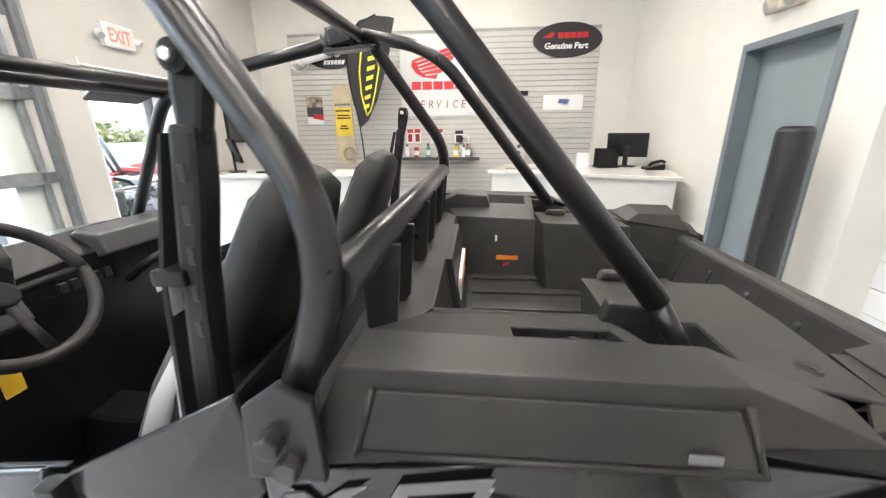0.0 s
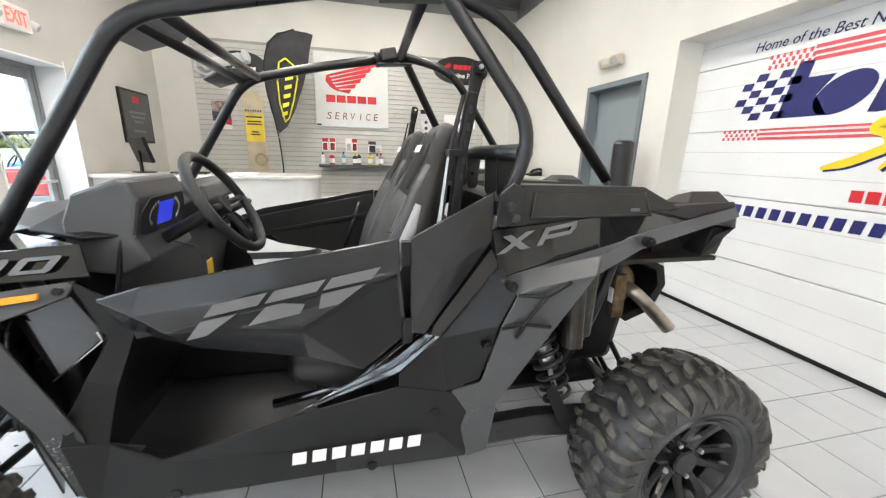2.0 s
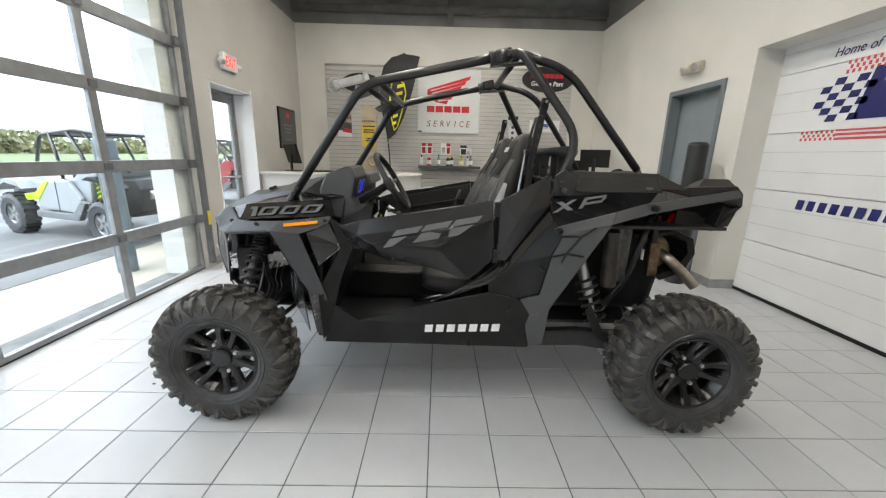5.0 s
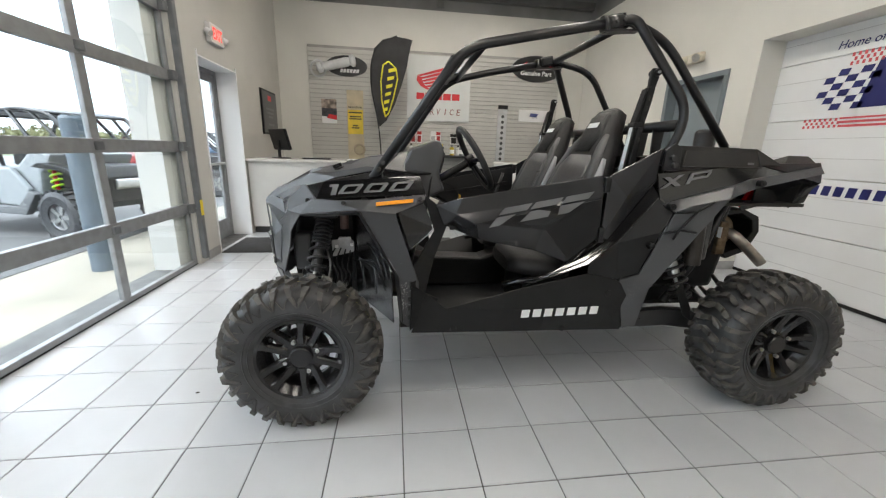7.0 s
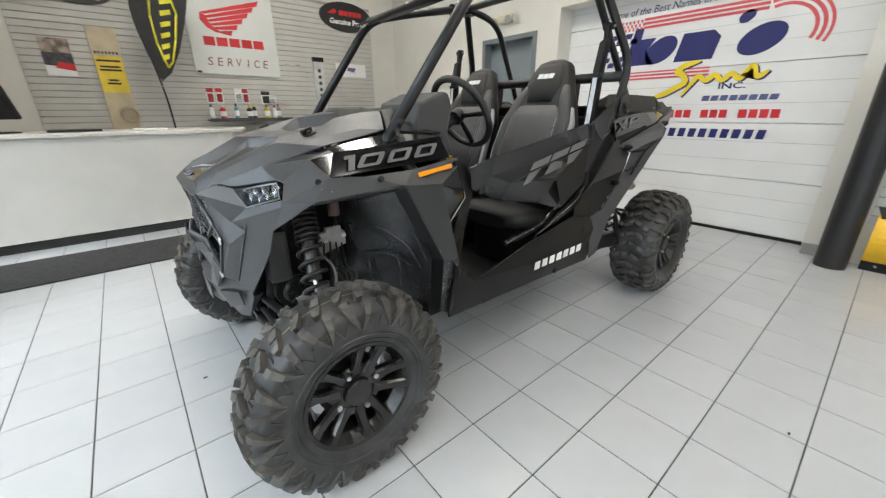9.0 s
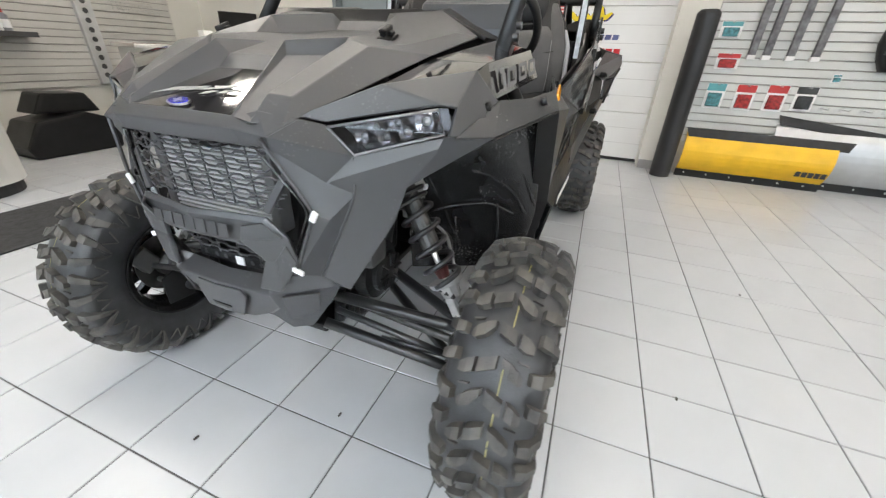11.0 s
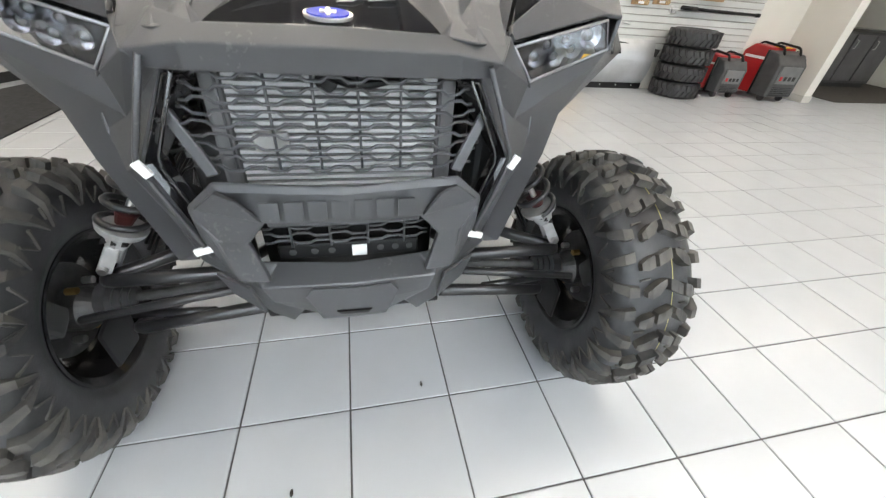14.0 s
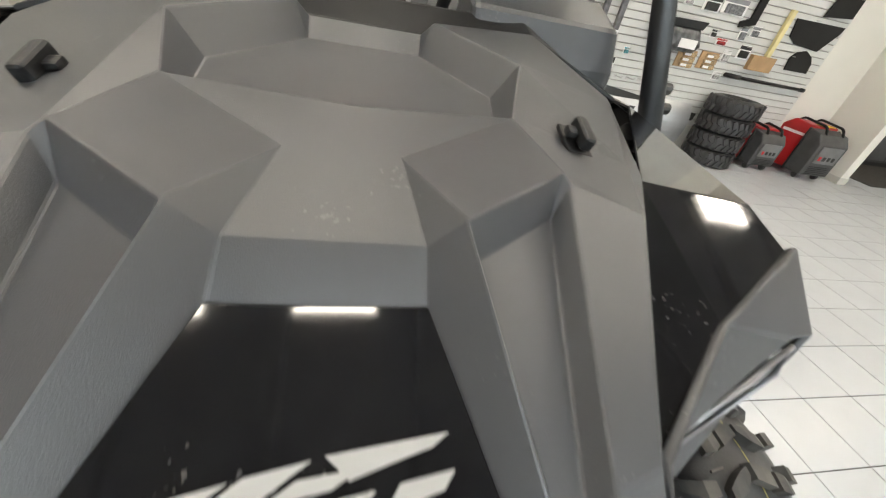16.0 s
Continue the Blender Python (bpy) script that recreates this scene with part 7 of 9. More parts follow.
for s in (1, -1):
    # front
    part("lower_arm", tube([V(-1.20, 0.20, 0.44, s), V(-1.08, 0.58, 0.285, s), V(-0.88, 0.20, 0.42, s)], 0.0155, 10, 0.06), TUBE, CAR, "black front suspension arm")
    part("upper_arm", tube([V(-1.17, 0.22, 0.52, s), V(-1.07, 0.60, 0.440, s), V(-0.92, 0.22, 0.50, s)], 0.0165, 10, 0.06), TUBE, CAR, "black front suspension arm")
    part("arm_brace", tube([V(-1.14, 0.34, 0.383, s), V(-1.07, 0.56, 0.33, s)], 0.010, 8), TUBE, CAR)
    part("tie_rod", tube([V(-1.19, 0.24, 0.49, s), V(-1.15, 0.60, 0.40, s)], 0.010, 8), TUBE, CAR)
    part("arm_guard", prism([(-1.15, 0.23), (-1.05, 0.22), (-1.03, 0.30), (-1.09, 0.36), (-1.15, 0.34)], YC - s * 0.585 - 0.004, YC - s * 0.585 + 0.004, "y", 0.006), BLK, CAR)
    ax = part("half_shaft", cyl(V(-1.056, 0.16, 0.42, s), V(-1.056, 0.60, 0.368, s), 0.013, seg=12), DKMET, CAR, "steel half shaft with rubber boots")
    prof = [(0.018, 0.0), (0.030, 0.008), (0.024, 0.014), (0.036, 0.022), (0.029, 0.029), (0.042, 0.037), (0.034, 0.045), (0.046, 0.052), (0.046, 0.075), (0.001, 0.075)]
    part("boot", lathe([(r, YC - s * (0.525 + h)) for r, h in prof], (-1.056, 0, 0.372), "y", 20), RUBBER, ax)
    part("boot", lathe([(r, YC - s * (0.245 - h)) for r, h in prof], (-1.056, 0, 0.41), "y", 20), RUBBER, ax)
    t0, b0 = V(-1.0, 0.305, 0.905, s), V(-1.067, 0.552, 0.490, s)
    ln = (b0 - t0)
    sh = part("shock", cyl(t0, t0 + ln * 0.62, 0.026, seg=16), DKMET, CAR, "front coil-over shock absorber")
    part("rod", cyl(t0 + ln * 0.55, t0 + ln * 0.88, 0.008, seg=12), STEEL, sh, "bright shock rod")
    part("spring", coil(t0 + ln * 0.06, t0 + ln * 0.34, 0.042, 0.006, 7), TUBE, sh)
    part("spring", coil(t0 + ln * 0.36, t0 + ln * 0.80, 0.044, 0.0075, 4.5), TUBE, sh)
    part("spring_seat", cyl(t0 + ln * 0.785, t0 + ln * 0.82, 0.050, 0.044, 20, 0.003), CASTAL, sh)
    part("bump_stop", cyl(t0 + ln * 0.715, t0 + ln * 0.775, 0.022, 0.016, 14), mat("dark red rubber", (0.05, 0.010, 0.010), 0.4), sh, "dark red bump stop")
    clv = part("clevis", cyl(t0 + ln * 0.80, t0 + ln * 0.90, 0.033, 0.022, 8, 0.004), CASTAL, sh, "cast aluminium shock clevis")
    for k in range(3):
        hp = t0 + ln * 0.85 + Vector((-0.029, (k - 1) * 0.018, (k - 1) * 0.006))
        part("clevis_hole", cyl(hp, hp + Vector((0.012, 0, 0)), 0.007, seg=3), BLACKP, sh)
    for k in (-1, 1):
        part("clevis_leg", box((-0.014, -0.005, -0.036), (0.014, 0.005, 0.034), 0.004, 2, Matrix.Translation(t0 + ln * 0.955 + Vector((k * 0.02, 0, 0))) @ ln.to_track_quat("Z", "Y").to_matrix().to_4x4() @ Matrix.Rotation(1.57, 4, "Z")), CASTAL, sh)
    part("eye_bolt", cyl(b0 + Vector((-0.035, 0, 0)), b0 + Vector((0.035, 0, 0)), 0.009, seg=10), STEEL, sh)
    part("shock_mount", box((-1.06, -0.05, -0.02), (-0.94, 0.05, 0.03), 0.008, 2, Matrix.Translation(V(0, 0.30, 0.92, s))), TUBE, CAR)
    part("bulkhead_tube", tube([V(-1.16, 0.22, 0.43, s), V(-1.13, 0.23, 0.70, s), V(-0.98, 0.28, 0.95, s)], 0.016, 10, 0.08), TUBE, CAR)
    part("bulkhead_tube", tube([V(-0.88, 0.20, 0.42, s), V(-0.86, 0.24, 0.70, s), V(-0.80, 0.30, 1.0, s)], 0.016, 10, 0.08), TUBE, CAR)
    cm = part("control_module", prism([(-0.968, 0.695), (-0.858, 0.722), (-0.858, 0.775), (-0.872, 0.782), (-0.874, 0.800), (-0.935, 0.800), (-0.938, 0.785), (-0.972, 0.782)], YC - s * 0.340 - 0.012, YC - s * 0.340 + 0.012, "y", 0.004), CASTAL, CAR, "grey aluminium control module")
    for cx, cz in ((-0.945, 0.752), (-0.868, 0.762)):
        part("connector", box((cx - 0.008, -0.006, cz - 0.008), (cx + 0.008, 0.006, cz + 0.008), 0.002, 1, Matrix.Translation(V(0, 0.356, 0, s))), WHITEINK, cm, "white plug on the module")
    part("reservoir", cyl(V(-0.90, 0.36, 0.85, s), V(-0.90, 0.36, 0.96, s), 0.022, seg=14, bev=0.004), mat("brown tinted canister", (0.10, 0.055, 0.045), 0.4), CAR)
    for k in range(4):
        part("wiring", tube([V(-0.93 + 0.02 * k, 0.32, 0.78, s), V(-0.98 + 0.03 * k, 0.40, 0.70 - 0.02 * k, s), V(-0.92 + 0.02 * k, 0.44, 0.62, s), V(-0.98, 0.52, 0.50 - 0.02 * k, s)], 0.004, 6, 0.05), BLK, CAR)
    part("gear_cover", lathe([(0.001, YC - s * 0.335), (0.05, YC - s * 0.335), (0.062, YC - s * 0.325), (0.062, YC - s * 0.312), (0.085, YC - s * 0.305), (0.088, YC - s * 0.27), (0.001, YC - s * 0.27)], (-1.06, 0, 0.565), "y", 24), BLK, CAR, "round ribbed black gear cover")
    for k in range(8):
        a0 = 2 * math.pi * k / 8
        part("cover_rib", box((0.02, -0.004, -0.003), (0.058, 0.004, 0.003), 0.001, 1, Matrix.Translation((-1.06, YC - s * 0.337, 0.565)) @ Matrix.Rotation(a0, 4, "Y")), BLK, CAR)
    part("brake_hose", tube([V(-1.0, 0.34, 0.74, s), V(-0.96, 0.46, 0.68, s), V(-0.98, 0.50, 0.58, s), V(-1.05, 0.56, 0.45, s)], 0.005, 8, 0.04), mat("grey braided hose", (0.20, 0.20, 0.20), 0.5), CAR)
    part("washer_bottle", box((-1.16, -0.04, -0.10), (-1.08, 0.04, 0.10), 0.015, 2, Matrix.Translation(V(0, 0.30, 0.72, s))), DGREY, CAR)
    # rear
    part("trailing_arm", prism([(0.52, 0.37), (0.54, 0.46), (0.80, 0.47), (1.18, 0.44), (1.27, 0.40), (1.25, 0.31), (0.80, 0.375)], YC - s * 0.60 - 0.028, YC - s * 0.60 + 0.028, "y", 0.012, 2), TUBE, CAR, "black rear trailing arm")
    t0, b0 = V(0.80, 0.50, 0.86, s), V(0.905, 0.628, 0.462, s)
    ln = b0 - t0
    sh = part("shock", cyl(t0, t0 + ln * 0.55, 0.030, seg=16), STEEL, CAR, "rear coil-over shock absorber")
    part("rod", cyl(t0 + ln * 0.5, t0 + ln * 0.95, 0.010, seg=12), STEEL, sh, "bright shock rod")
    part("spring", coil(t0 + ln * 0.30, t0 + ln * 0.88, 0.050, 0.0085, 6), TUBE, sh)
    part("shock_guard", prism([(0.80, 0.60), (0.87, 0.45), (0.92, 0.42), (0.90, 0.50), (0.83, 0.63)], YC - s * 0.665 - 0.004, YC - s * 0.665 + 0.004, "y", 0.006), BLK, sh)
    for a, b in (((1.36, 0.16, 0.62), (1.27, 0.56, 0.47)), ((1.34, 0.14, 0.50), (1.25, 0.56, 0.38)), ((1.36, 0.12, 0.42), (1.28, 0.56, 0.30))):
        part("radius_rod", tube([V(*a, s), V(*b, s)], 0.0125, 10), TUBE, CAR, "black radius rod")
    part("half_shaft", cyl(V(1.22, 0.16, 0.46, s), V(1.285, 0.60, 0.352, s), 0.014, seg=12), DKMET, CAR, "steel half shaft")
    part("frame_tube", tube([V(0.95, 0.40, 0.42, s), V(1.12, 0.42, 0.70, s), V(1.20, 0.46, 1.10, s)], 0.020, 12, 0.1), TUBE, CAR)
    part("frame_tube", tube([V(1.36, 0.16, 0.40, s), V(1.34, 0.24, 0.70, s), V(1.26, 0.42, 1.12, s)], 0.020, 12, 0.1), TUBE, CAR)
    part("frame_label", box((-0.002, -0.012, -0.03), (0.002, 0.012, 0.03), 0, 1, Matrix.Translation(V(1.165, 0.475, 0.86, s))), WHITEINK, CAR, "white label on the frame")
part("front_gearcase", lathe([(0.001, YC - 0.10), (0.07, YC - 0.10), (0.09, YC - 0.05), (0.09, YC + 0.05), (0.07, YC + 0.10), (0.001, YC + 0.10)], (-1.04, 0, 0.43), "y", 24), DKMET, CAR, "dark front gearcase")
part("front_plate", box((-1.20, YC - 0.20, 0.40), (-0.62, YC + 0.20, 0.425), 0.008), BLK, CAR)
part("front_core", prism([(-1.20, 0.44), (-0.70, 0.44), (-0.66, 1.02), (-0.80, 1.08), (-1.16, 0.96), (-1.22, 0.70)], YC - 0.17, YC + 0.17, "y", 0.02), BLK, CAR, "black front bulkhead")

# ---- things on the back wall ----
YW = YB - 0.034


def service_sign():
    s = tagged(empty("service_sign", (0.18, YW, 2.36)), "white service sign with a red wing on the slatwall", "sign")
    part("board", box((-0.41, YW - 0.035, 1.785), (0.785, YW, 2.93), 0.006), SIGNW, s)
    yf = YW - 0.0365
    wing = []
    for k in range(6):
        x0, z0 = -0.22 + 0.035 * k, 2.585 - 0.045 * k
        x1, z1 = 0.60 - 0.085 * k, 2.83 - 0.088 * k
        wing.append([(x0, z0 - 2), (x0 + 0.05, z0 - 0.02 - 2), (x1 - 0.03, z1 - 0.072 - 2), (x1, z1 - 2)])
    for p in wing:
        flat("wing_feather", [p], (0, yf, 2), (1, 0, 0), (0, 0, 1), RED, s, "red wing feather shape", 0.0015)
    flat("wing_root", [[(-0.22, 0.585), (-0.235, 0.50), (-0.16, 0.40), (-0.05, 0.345), (0.03, 0.345), (-0.06, 0.40), (-0.12, 0.47), (-0.15, 0.55)]], (0, yf, 2), (1, 0, 0), (0, 0, 1), RED, s, "red wing root shape", 0.0015)
    glyphs("maker_block", 5, (-0.235, yf, 2.17), (1, 0, 0), (0, 0, 1), 0.84, 0.115, RED, s, "red block in place of a maker's name", 0.0, 0.14, 0.0015)
    for k, ch in enumerate("SERVICE"):
        lettering("service_letter", ch, (-0.235 + 0.128 * k + (0.025 if ch == "I" else 0), yf, 1.905), (1, 0, 0), (0, 0, 1), 0.030 if ch == "I" else 0.078, 0.11, mat("dark red ink", (0.22, 0.05, 0.05), 0.5), s, "dark red letter", 0.15, 0.0, 0.0015)
    part("small_label", box((-0.40, yf - 0.001, 1.80), (-0.33, yf + 0.001, 1.825)), BLACKP, s)


service_sign()


def oval_sign(x, z, rx, rz, label, blocks):
    s = tagged(empty("oval_sign", (x, YW, z)), label, "sign")
    flat("board", [ellipse(0, 0, rx, rz, 48)], (x, YW, z), (1, 0, 0), (0, 0, 1), mat("black sign board", (0.025, 0.025, 0.026), 0.4), s, "", 0.02)
    flat("rim", [ellipse(0, 0, rx * 1.02, rz * 1.03, 48)], (x, YW, z), (1, 0, 0), (0, 0, 1), DGREY, s, "", 0.012)
    blocks(s, YW - 0.0215)


def right_blocks(s, y):
    flat("red_wing", [[(-0.36, 0.03), (-0.20, 0.12), (-0.21, 0.08), (-0.17, 0.09), (-0.22, 0.03)]], (2.07, y, 2.81), (1, 0, 0), (0, 0, 1), RED, s, "red wing shape", 0.002)
    glyphs("red_block", 5, (1.93, y, 2.83), (1, 0, 0), (0, 0, 1), 0.44, 0.075, RED, s, "red block in place of a maker's name", 0.0, 0.15, 0.002)
    lettering("white_word", "Genuine Part", (1.75, y, 2.69), (1, 0, 0), (0, 0, 1), 0.62, 0.085, WHITEINK, s, "white sign lettering", 0.1, 0.03, 0.002)


def left_blocks(s, y):
    glyphs("white_block", 6, (-1.62, y, 2.56), (1, 0, 0), (0, 0, 1), 0.34, 0.06, WHITEINK, s, "white block in place of a maker's name", 0.3, 0.18, 0.002)


oval_sign(2.07, 2.81, 0.485, 0.225, "black oval sign with red and white lettering", right_blocks)
oval_sign(-1.50, 2.67, 0.36, 0.17, "black oval sign behind a white grip", left_blocks)
gp = tagged(empty("display_grip", (-1.65, YW - 0.1, 2.68)), "oversized white handlebar grip mounted as a display", "display")
part("grip", lathe([(0.001, -0.36), (0.05, -0.36), (0.085, -0.34), (0.085, -0.28), (0.055, -0.25), (0.075, -0.22), (0.078, 0.18), (0.06, 0.22), (0.10, 0.25), (0.10, 0.30), (0.04, 0.33), (0.001, 0.33)], (0, 0, 0), "x", 24), mat("pearl white plastic", (0.66, 0.67, 0.68), 0.3), gp, smooth=False)
for o in gp.children:
    o.matrix_parent_inverse = Matrix.Identity(4)
    o.rotation_euler = (0, radians(-14), 0)
ring = part("ring", lathe([(0.11, 0.0), (0.13, 0.012), (0.15, 0.0), (0.13, -0.012)], (-1.99, YW - 0.05, 2.60), "y", 28, True), mat("pearl white plastic", (0.66, 0.67, 0.68), 0.3), gp)


def poster():
    s = tagged(empty("poster", (-1.84, YW, 1.9)), "small glossy vehicle poster on the slatwall", "poster")
    x0, x1 = -1.975, -1.705
    part("sheet", box((x0, YW - 0.006, 1.68), (x1, YW, 2.10)), WHITEINK, s)
    y = YW - 0.007
    flat("picture", [rect(0.0, 0.26, 0.27, 0.42)], (x0, y, 1.68), (1, 0, 0), (0, 0, 1), mat("dusty brown print", (0.30, 0.24, 0.20), 0.4, var=0.6, scale=14), s, "", 0.001)
    flat("picture", [[(0.0, 0.12), (0.27, 0.10), (0.27, 0.26), (0.0, 0.26)]], (x0, y, 1.68), (1, 0, 0), (0, 0, 1), mat("dark print", (0.05, 0.05, 0.06), 0.4, var=0.6, scale=20), s, "", 0.001)
    flat("picture", [[(0.09, 0.09), (0.27, 0.06), (0.27, 0.14), (0.13, 0.16)]], (x0, y - 0.001, 1.68), (1, 0, 0), (0, 0, 1), RED, s, "", 0.001)


poster()


def track_board():
    s = tagged(empty("display_board", (-1.37, YW, 1.65)), "beige display board with a yellow printed panel", "display board")
    part("board", box((-1.516, YW - 0.02, 1.04), (-1.218, YW, 2.27), 0.005), mat("beige board", (0.55, 0.47, 0.33), 0.6), s)
    part("yellow_panel", box((-1.505, YW - 0.0225, 1.50), (-1.23, YW - 0.0195, 1.93)), mat("yellow print", (0.78, 0.58, 0.05), 0.5), s, "yellow printed panel")
    for z, w in ((1.87, 0.24), (1.80, 0.20), (1.76, 0.22), (1.60, 0.14), (1.64, 0.10)):
        part("print_bar", box((-1.37 - w / 2, YW - 0.024, z), (-1.37 + w / 2, YW - 0.022, z + 0.022)), BLACKP, s)
    for k in range(7):
        part("print_bar", box((-1.49 + k * 0.036, YW - 0.0225, 1.96), (-1.47 + k * 0.036, YW - 0.0195, 1.99)), BLACKP, s)
    part("rope_coil", lathe([(0.07, 0.0), (0.09, 0.02), (0.11, 0.0), (0.09, -0.02)], (-1.30, YW - 0.06, 1.22), "y", 20, True), mat("beige rope", (0.45, 0.38, 0.28), 0.8, bump=0.8), s, "coiled beige rope")


track_board()


def flag():
    s = tagged(empty("feather_flag", (-0.88, 5.42, 0)), "black teardrop banner with a yellow outline on a pole", "banner")
    y = 5.42
    out = [(-0.90, 1.62), (-0.99, 1.95), (-1.045, 2.30), (-1.035, 2.62), (-0.97, 2.85), (-0.83, 2.985), (-0.62, 3.04), (-0.42, 3.02), (-0.345, 3.00), (-0.385, 2.85), (-0.42, 2.68), (-0.43, 2.60), (-0.52, 2.30), (-0.64, 1.98), (-0.78, 1.72)]
    part("cloth", prism(out, y - 0.004, y + 0.004, "y"), mat("black banner cloth", (0.018, 0.018, 0.02), 0.75, var=0.3, scale=5, bump=0.4, bscale=30), s)
    yl = mat("banner yellow", (0.75, 0.68, 0.03), 0.6)
    edge = [(-0.80, 1.78), (-0.86, 2.05), (-0.87, 2.35), (-0.83, 2.60), (-0.74, 2.66), (-0.62, 2.56), (-0.59, 2.40), (-0.66, 2.10), (-0.74, 1.85), (-0.80, 1.78)]
    for a, b in zip(edge, edge[1:]):
        part("outline", tube([(a[0], y - 0.006, a[1]), (b[0], y - 0.006, b[1])], 0.012, 6), yl, s, "yellow outline")
    for k in range(6):
        z = 1.86 + k * 0.125
        xm = -0.795 + 0.02 * k
        flat("chevron", [[(xm - 0.045, z), (xm + 0.03 + 0.008 * k, z + 0.03), (xm + 0.04 + 0.008 * k, z + 0.085), (xm - 0.045, z + 0.055)]], (0, y - 0.0055, 0), (1, 0, 0), (0, 0, 1), yl, s, "yellow bar", 0.002)
    part("pole", tube([(-0.86, y, 0.05), (-0.885, y, 1.3), (-0.93, y, 1.75), (-1.04, y, 2.25), (-1.03, y, 2.66), (-0.9, y, 2.93), (-0.6, y, 3.05)], 0.011, 8, 0.2), BLK, s)
    part("clip", cyl((-0.93, y - 0.02, 1.56), (-0.86, y - 0.02, 1.56), 0.008), STEEL, s)
    part("base", box((-1.05, y - 0.2, 0.0), (-0.67, y + 0.2, 0.05), 0.01), BLK, s)


flag()


def shelf():
    s = tagged(empty("display_shelf", (0.22, 6.0, 1.13)), "long dark shelf hung on the slatwall", "shelf")
    part("board", box((-0.39, YW - 0.22, 1.125), (0.83, YW, 1.15), 0.004), DGREY, s)
    part("lip", box((-0.39, YW - 0.225, 1.115), (0.83, YW - 0.22, 1.165), 0.002), DGREY, s)


shelf()
rb = random.Random(7)


def bottle(x, y, z, h, r, col, cap):
    s = tagged(empty("spray_can", (x, y, z)), "small %s care-product bottle on the shelf" % col[0], "bottle", "care products")
    part("body", lathe([(0.001, z), (r, z), (r, z + h * 0.72), (r * 0.5, z + h * 0.8), (r * 0.42, z + h * 0.82), (0.001, z + h * 0.82)], (x, y, 0), "z", 16), mat(col[0] + " bottle", col[1], 0.35), s)
    part("cap", cyl((x, y, z + h * 0.815), (x, y, z + h), r * 0.45, seg=12, bev=0.003), mat(cap[0] + " cap", cap[1], 0.4), s)
    part("label", lathe([(r + 0.0008, z + h * 0.2), (r + 0.0008, z + h * 0.55)], (x, y, 0), "z", 16), WHITEINK, s, "pale label")


COLS = [("white", (0.7, 0.7, 0.7)), ("black", (0.03, 0.03, 0.03)), ("yellow", (0.65, 0.5, 0.05)), ("grey", (0.25, 0.26, 0.28)), ("red", (0.5, 0.03, 0.03)), ("teal", (0.1, 0.35, 0.4))]
for k, (x, ci) in enumerate(((-0.33, 0), (-0.18, 4), (0.01, 5), (0.20, 1), (0.27, 1), (0.46, 2), (0.58, 0), (0.64, 3))):
    bottle(x, YW - 0.11, 1.15, 0.20 + 0.04 * rb.random(), 0.032 + 0.01 * (k % 2), COLS[ci], COLS[(ci + 1) % 5])


def packet(x, y, z, w, h, colour, along, label, group="hanging packets"):
    """A carded packet on a slatwall hook; along is the direction that it faces from."""
    s = tagged(empty("hanging_packet", (x, y, z)), label, "packet", group)
    r = Vector((1, 0, 0)) if along == "y" else Vector((0, -1, 0))
    n = Vector((0, -1, 0)) if along == "y" else Vector((-1, 0, 0))
    c = Vector((x, y, z))
    flat("card", [rect(-w / 2, -h / 2, w / 2, h / 2)], c, r, (0, 0, 1), WHITEINK, s, "white backing card", 0.003)
    flat("print", [rect(-w / 2 + 0.004, h * 0.2, w / 2 - 0.004, h / 2 - 0.004)], c + n * 0.003, r, (0, 0, 1), mat(colour[0] + " card print", colour[1], 0.4), s, "", 0.001)
    bm = bmesh.new()
    m = Matrix.Translation(c + n * 0.012 + Vector((0, 0, -h * 0.14)))
    if along == "y":
        addbox(bm, (-w * 0.36, -0.012, -h * 0.28), (w * 0.36, 0.012, h * 0.26), m)
    else:
        addbox(bm, (-0.012, -w * 0.36, -h * 0.28), (0.012, w * 0.36, h * 0.26), m)
    bevel(bm, 0.008, 2)
    part("product", bm, mat(colour[0] + " product", tuple(q * 0.6 for q in colour[1]), 0.3, var=0.5, scale=40), s)
    part("hook", tube([c + n * -0.002 + Vector((0, 0, h / 2 - 0.012)), c + n * 0.07 + Vector((0, 0, h / 2 - 0.012)), c + n * 0.078 + Vector((0, 0, h / 2 + 0.006))], 0.003, 6), STEEL, s)


for x, z, w, h, ci in ((-0.29, 1.49, 0.10, 0.22, 4), (-0.17, 1.49, 0.10, 0.22, 4), (0.10, 1.49, 0.10, 0.22, 0), (0.20, 1.49, 0.09, 0.22, 4), (0.50, 1.47, 0.14, 0.20, 1), (0.60, 1.44, 0.12, 0.14, 0)):
    packet(x, YW - 0.004, z, w, h, COLS[ci], "y", "small carded accessory packet on a hook")


def hook(x, y, z, along):
    n = Vector((0, -1, 0)) if along == "y" else Vector((-1, 0, 0))
    p = Vector((x, y, z))
    s = tagged(empty("wall_hook", p), "bare chrome slatwall hook", "hook", "slatwall hooks")
    part("prong", tube([p, p + n * 0.14, p + n * 0.155 + Vector((0, 0, 0.02))], 0.004, 6), STEEL, s)
    part("plate", box((x - 0.02, y - 0.004, z - 0.02), (x + 0.02, y, z + 0.02)) if along == "y" else box((x - 0.004, y - 0.02, z - 0.02), (x, y + 0.02, z + 0.02)), STEEL, s)


for x in (0.88, 1.08, 1.66, 1.24):
    hook(x, YW, 1.98 if x < 1.2 else 1.88, "y")


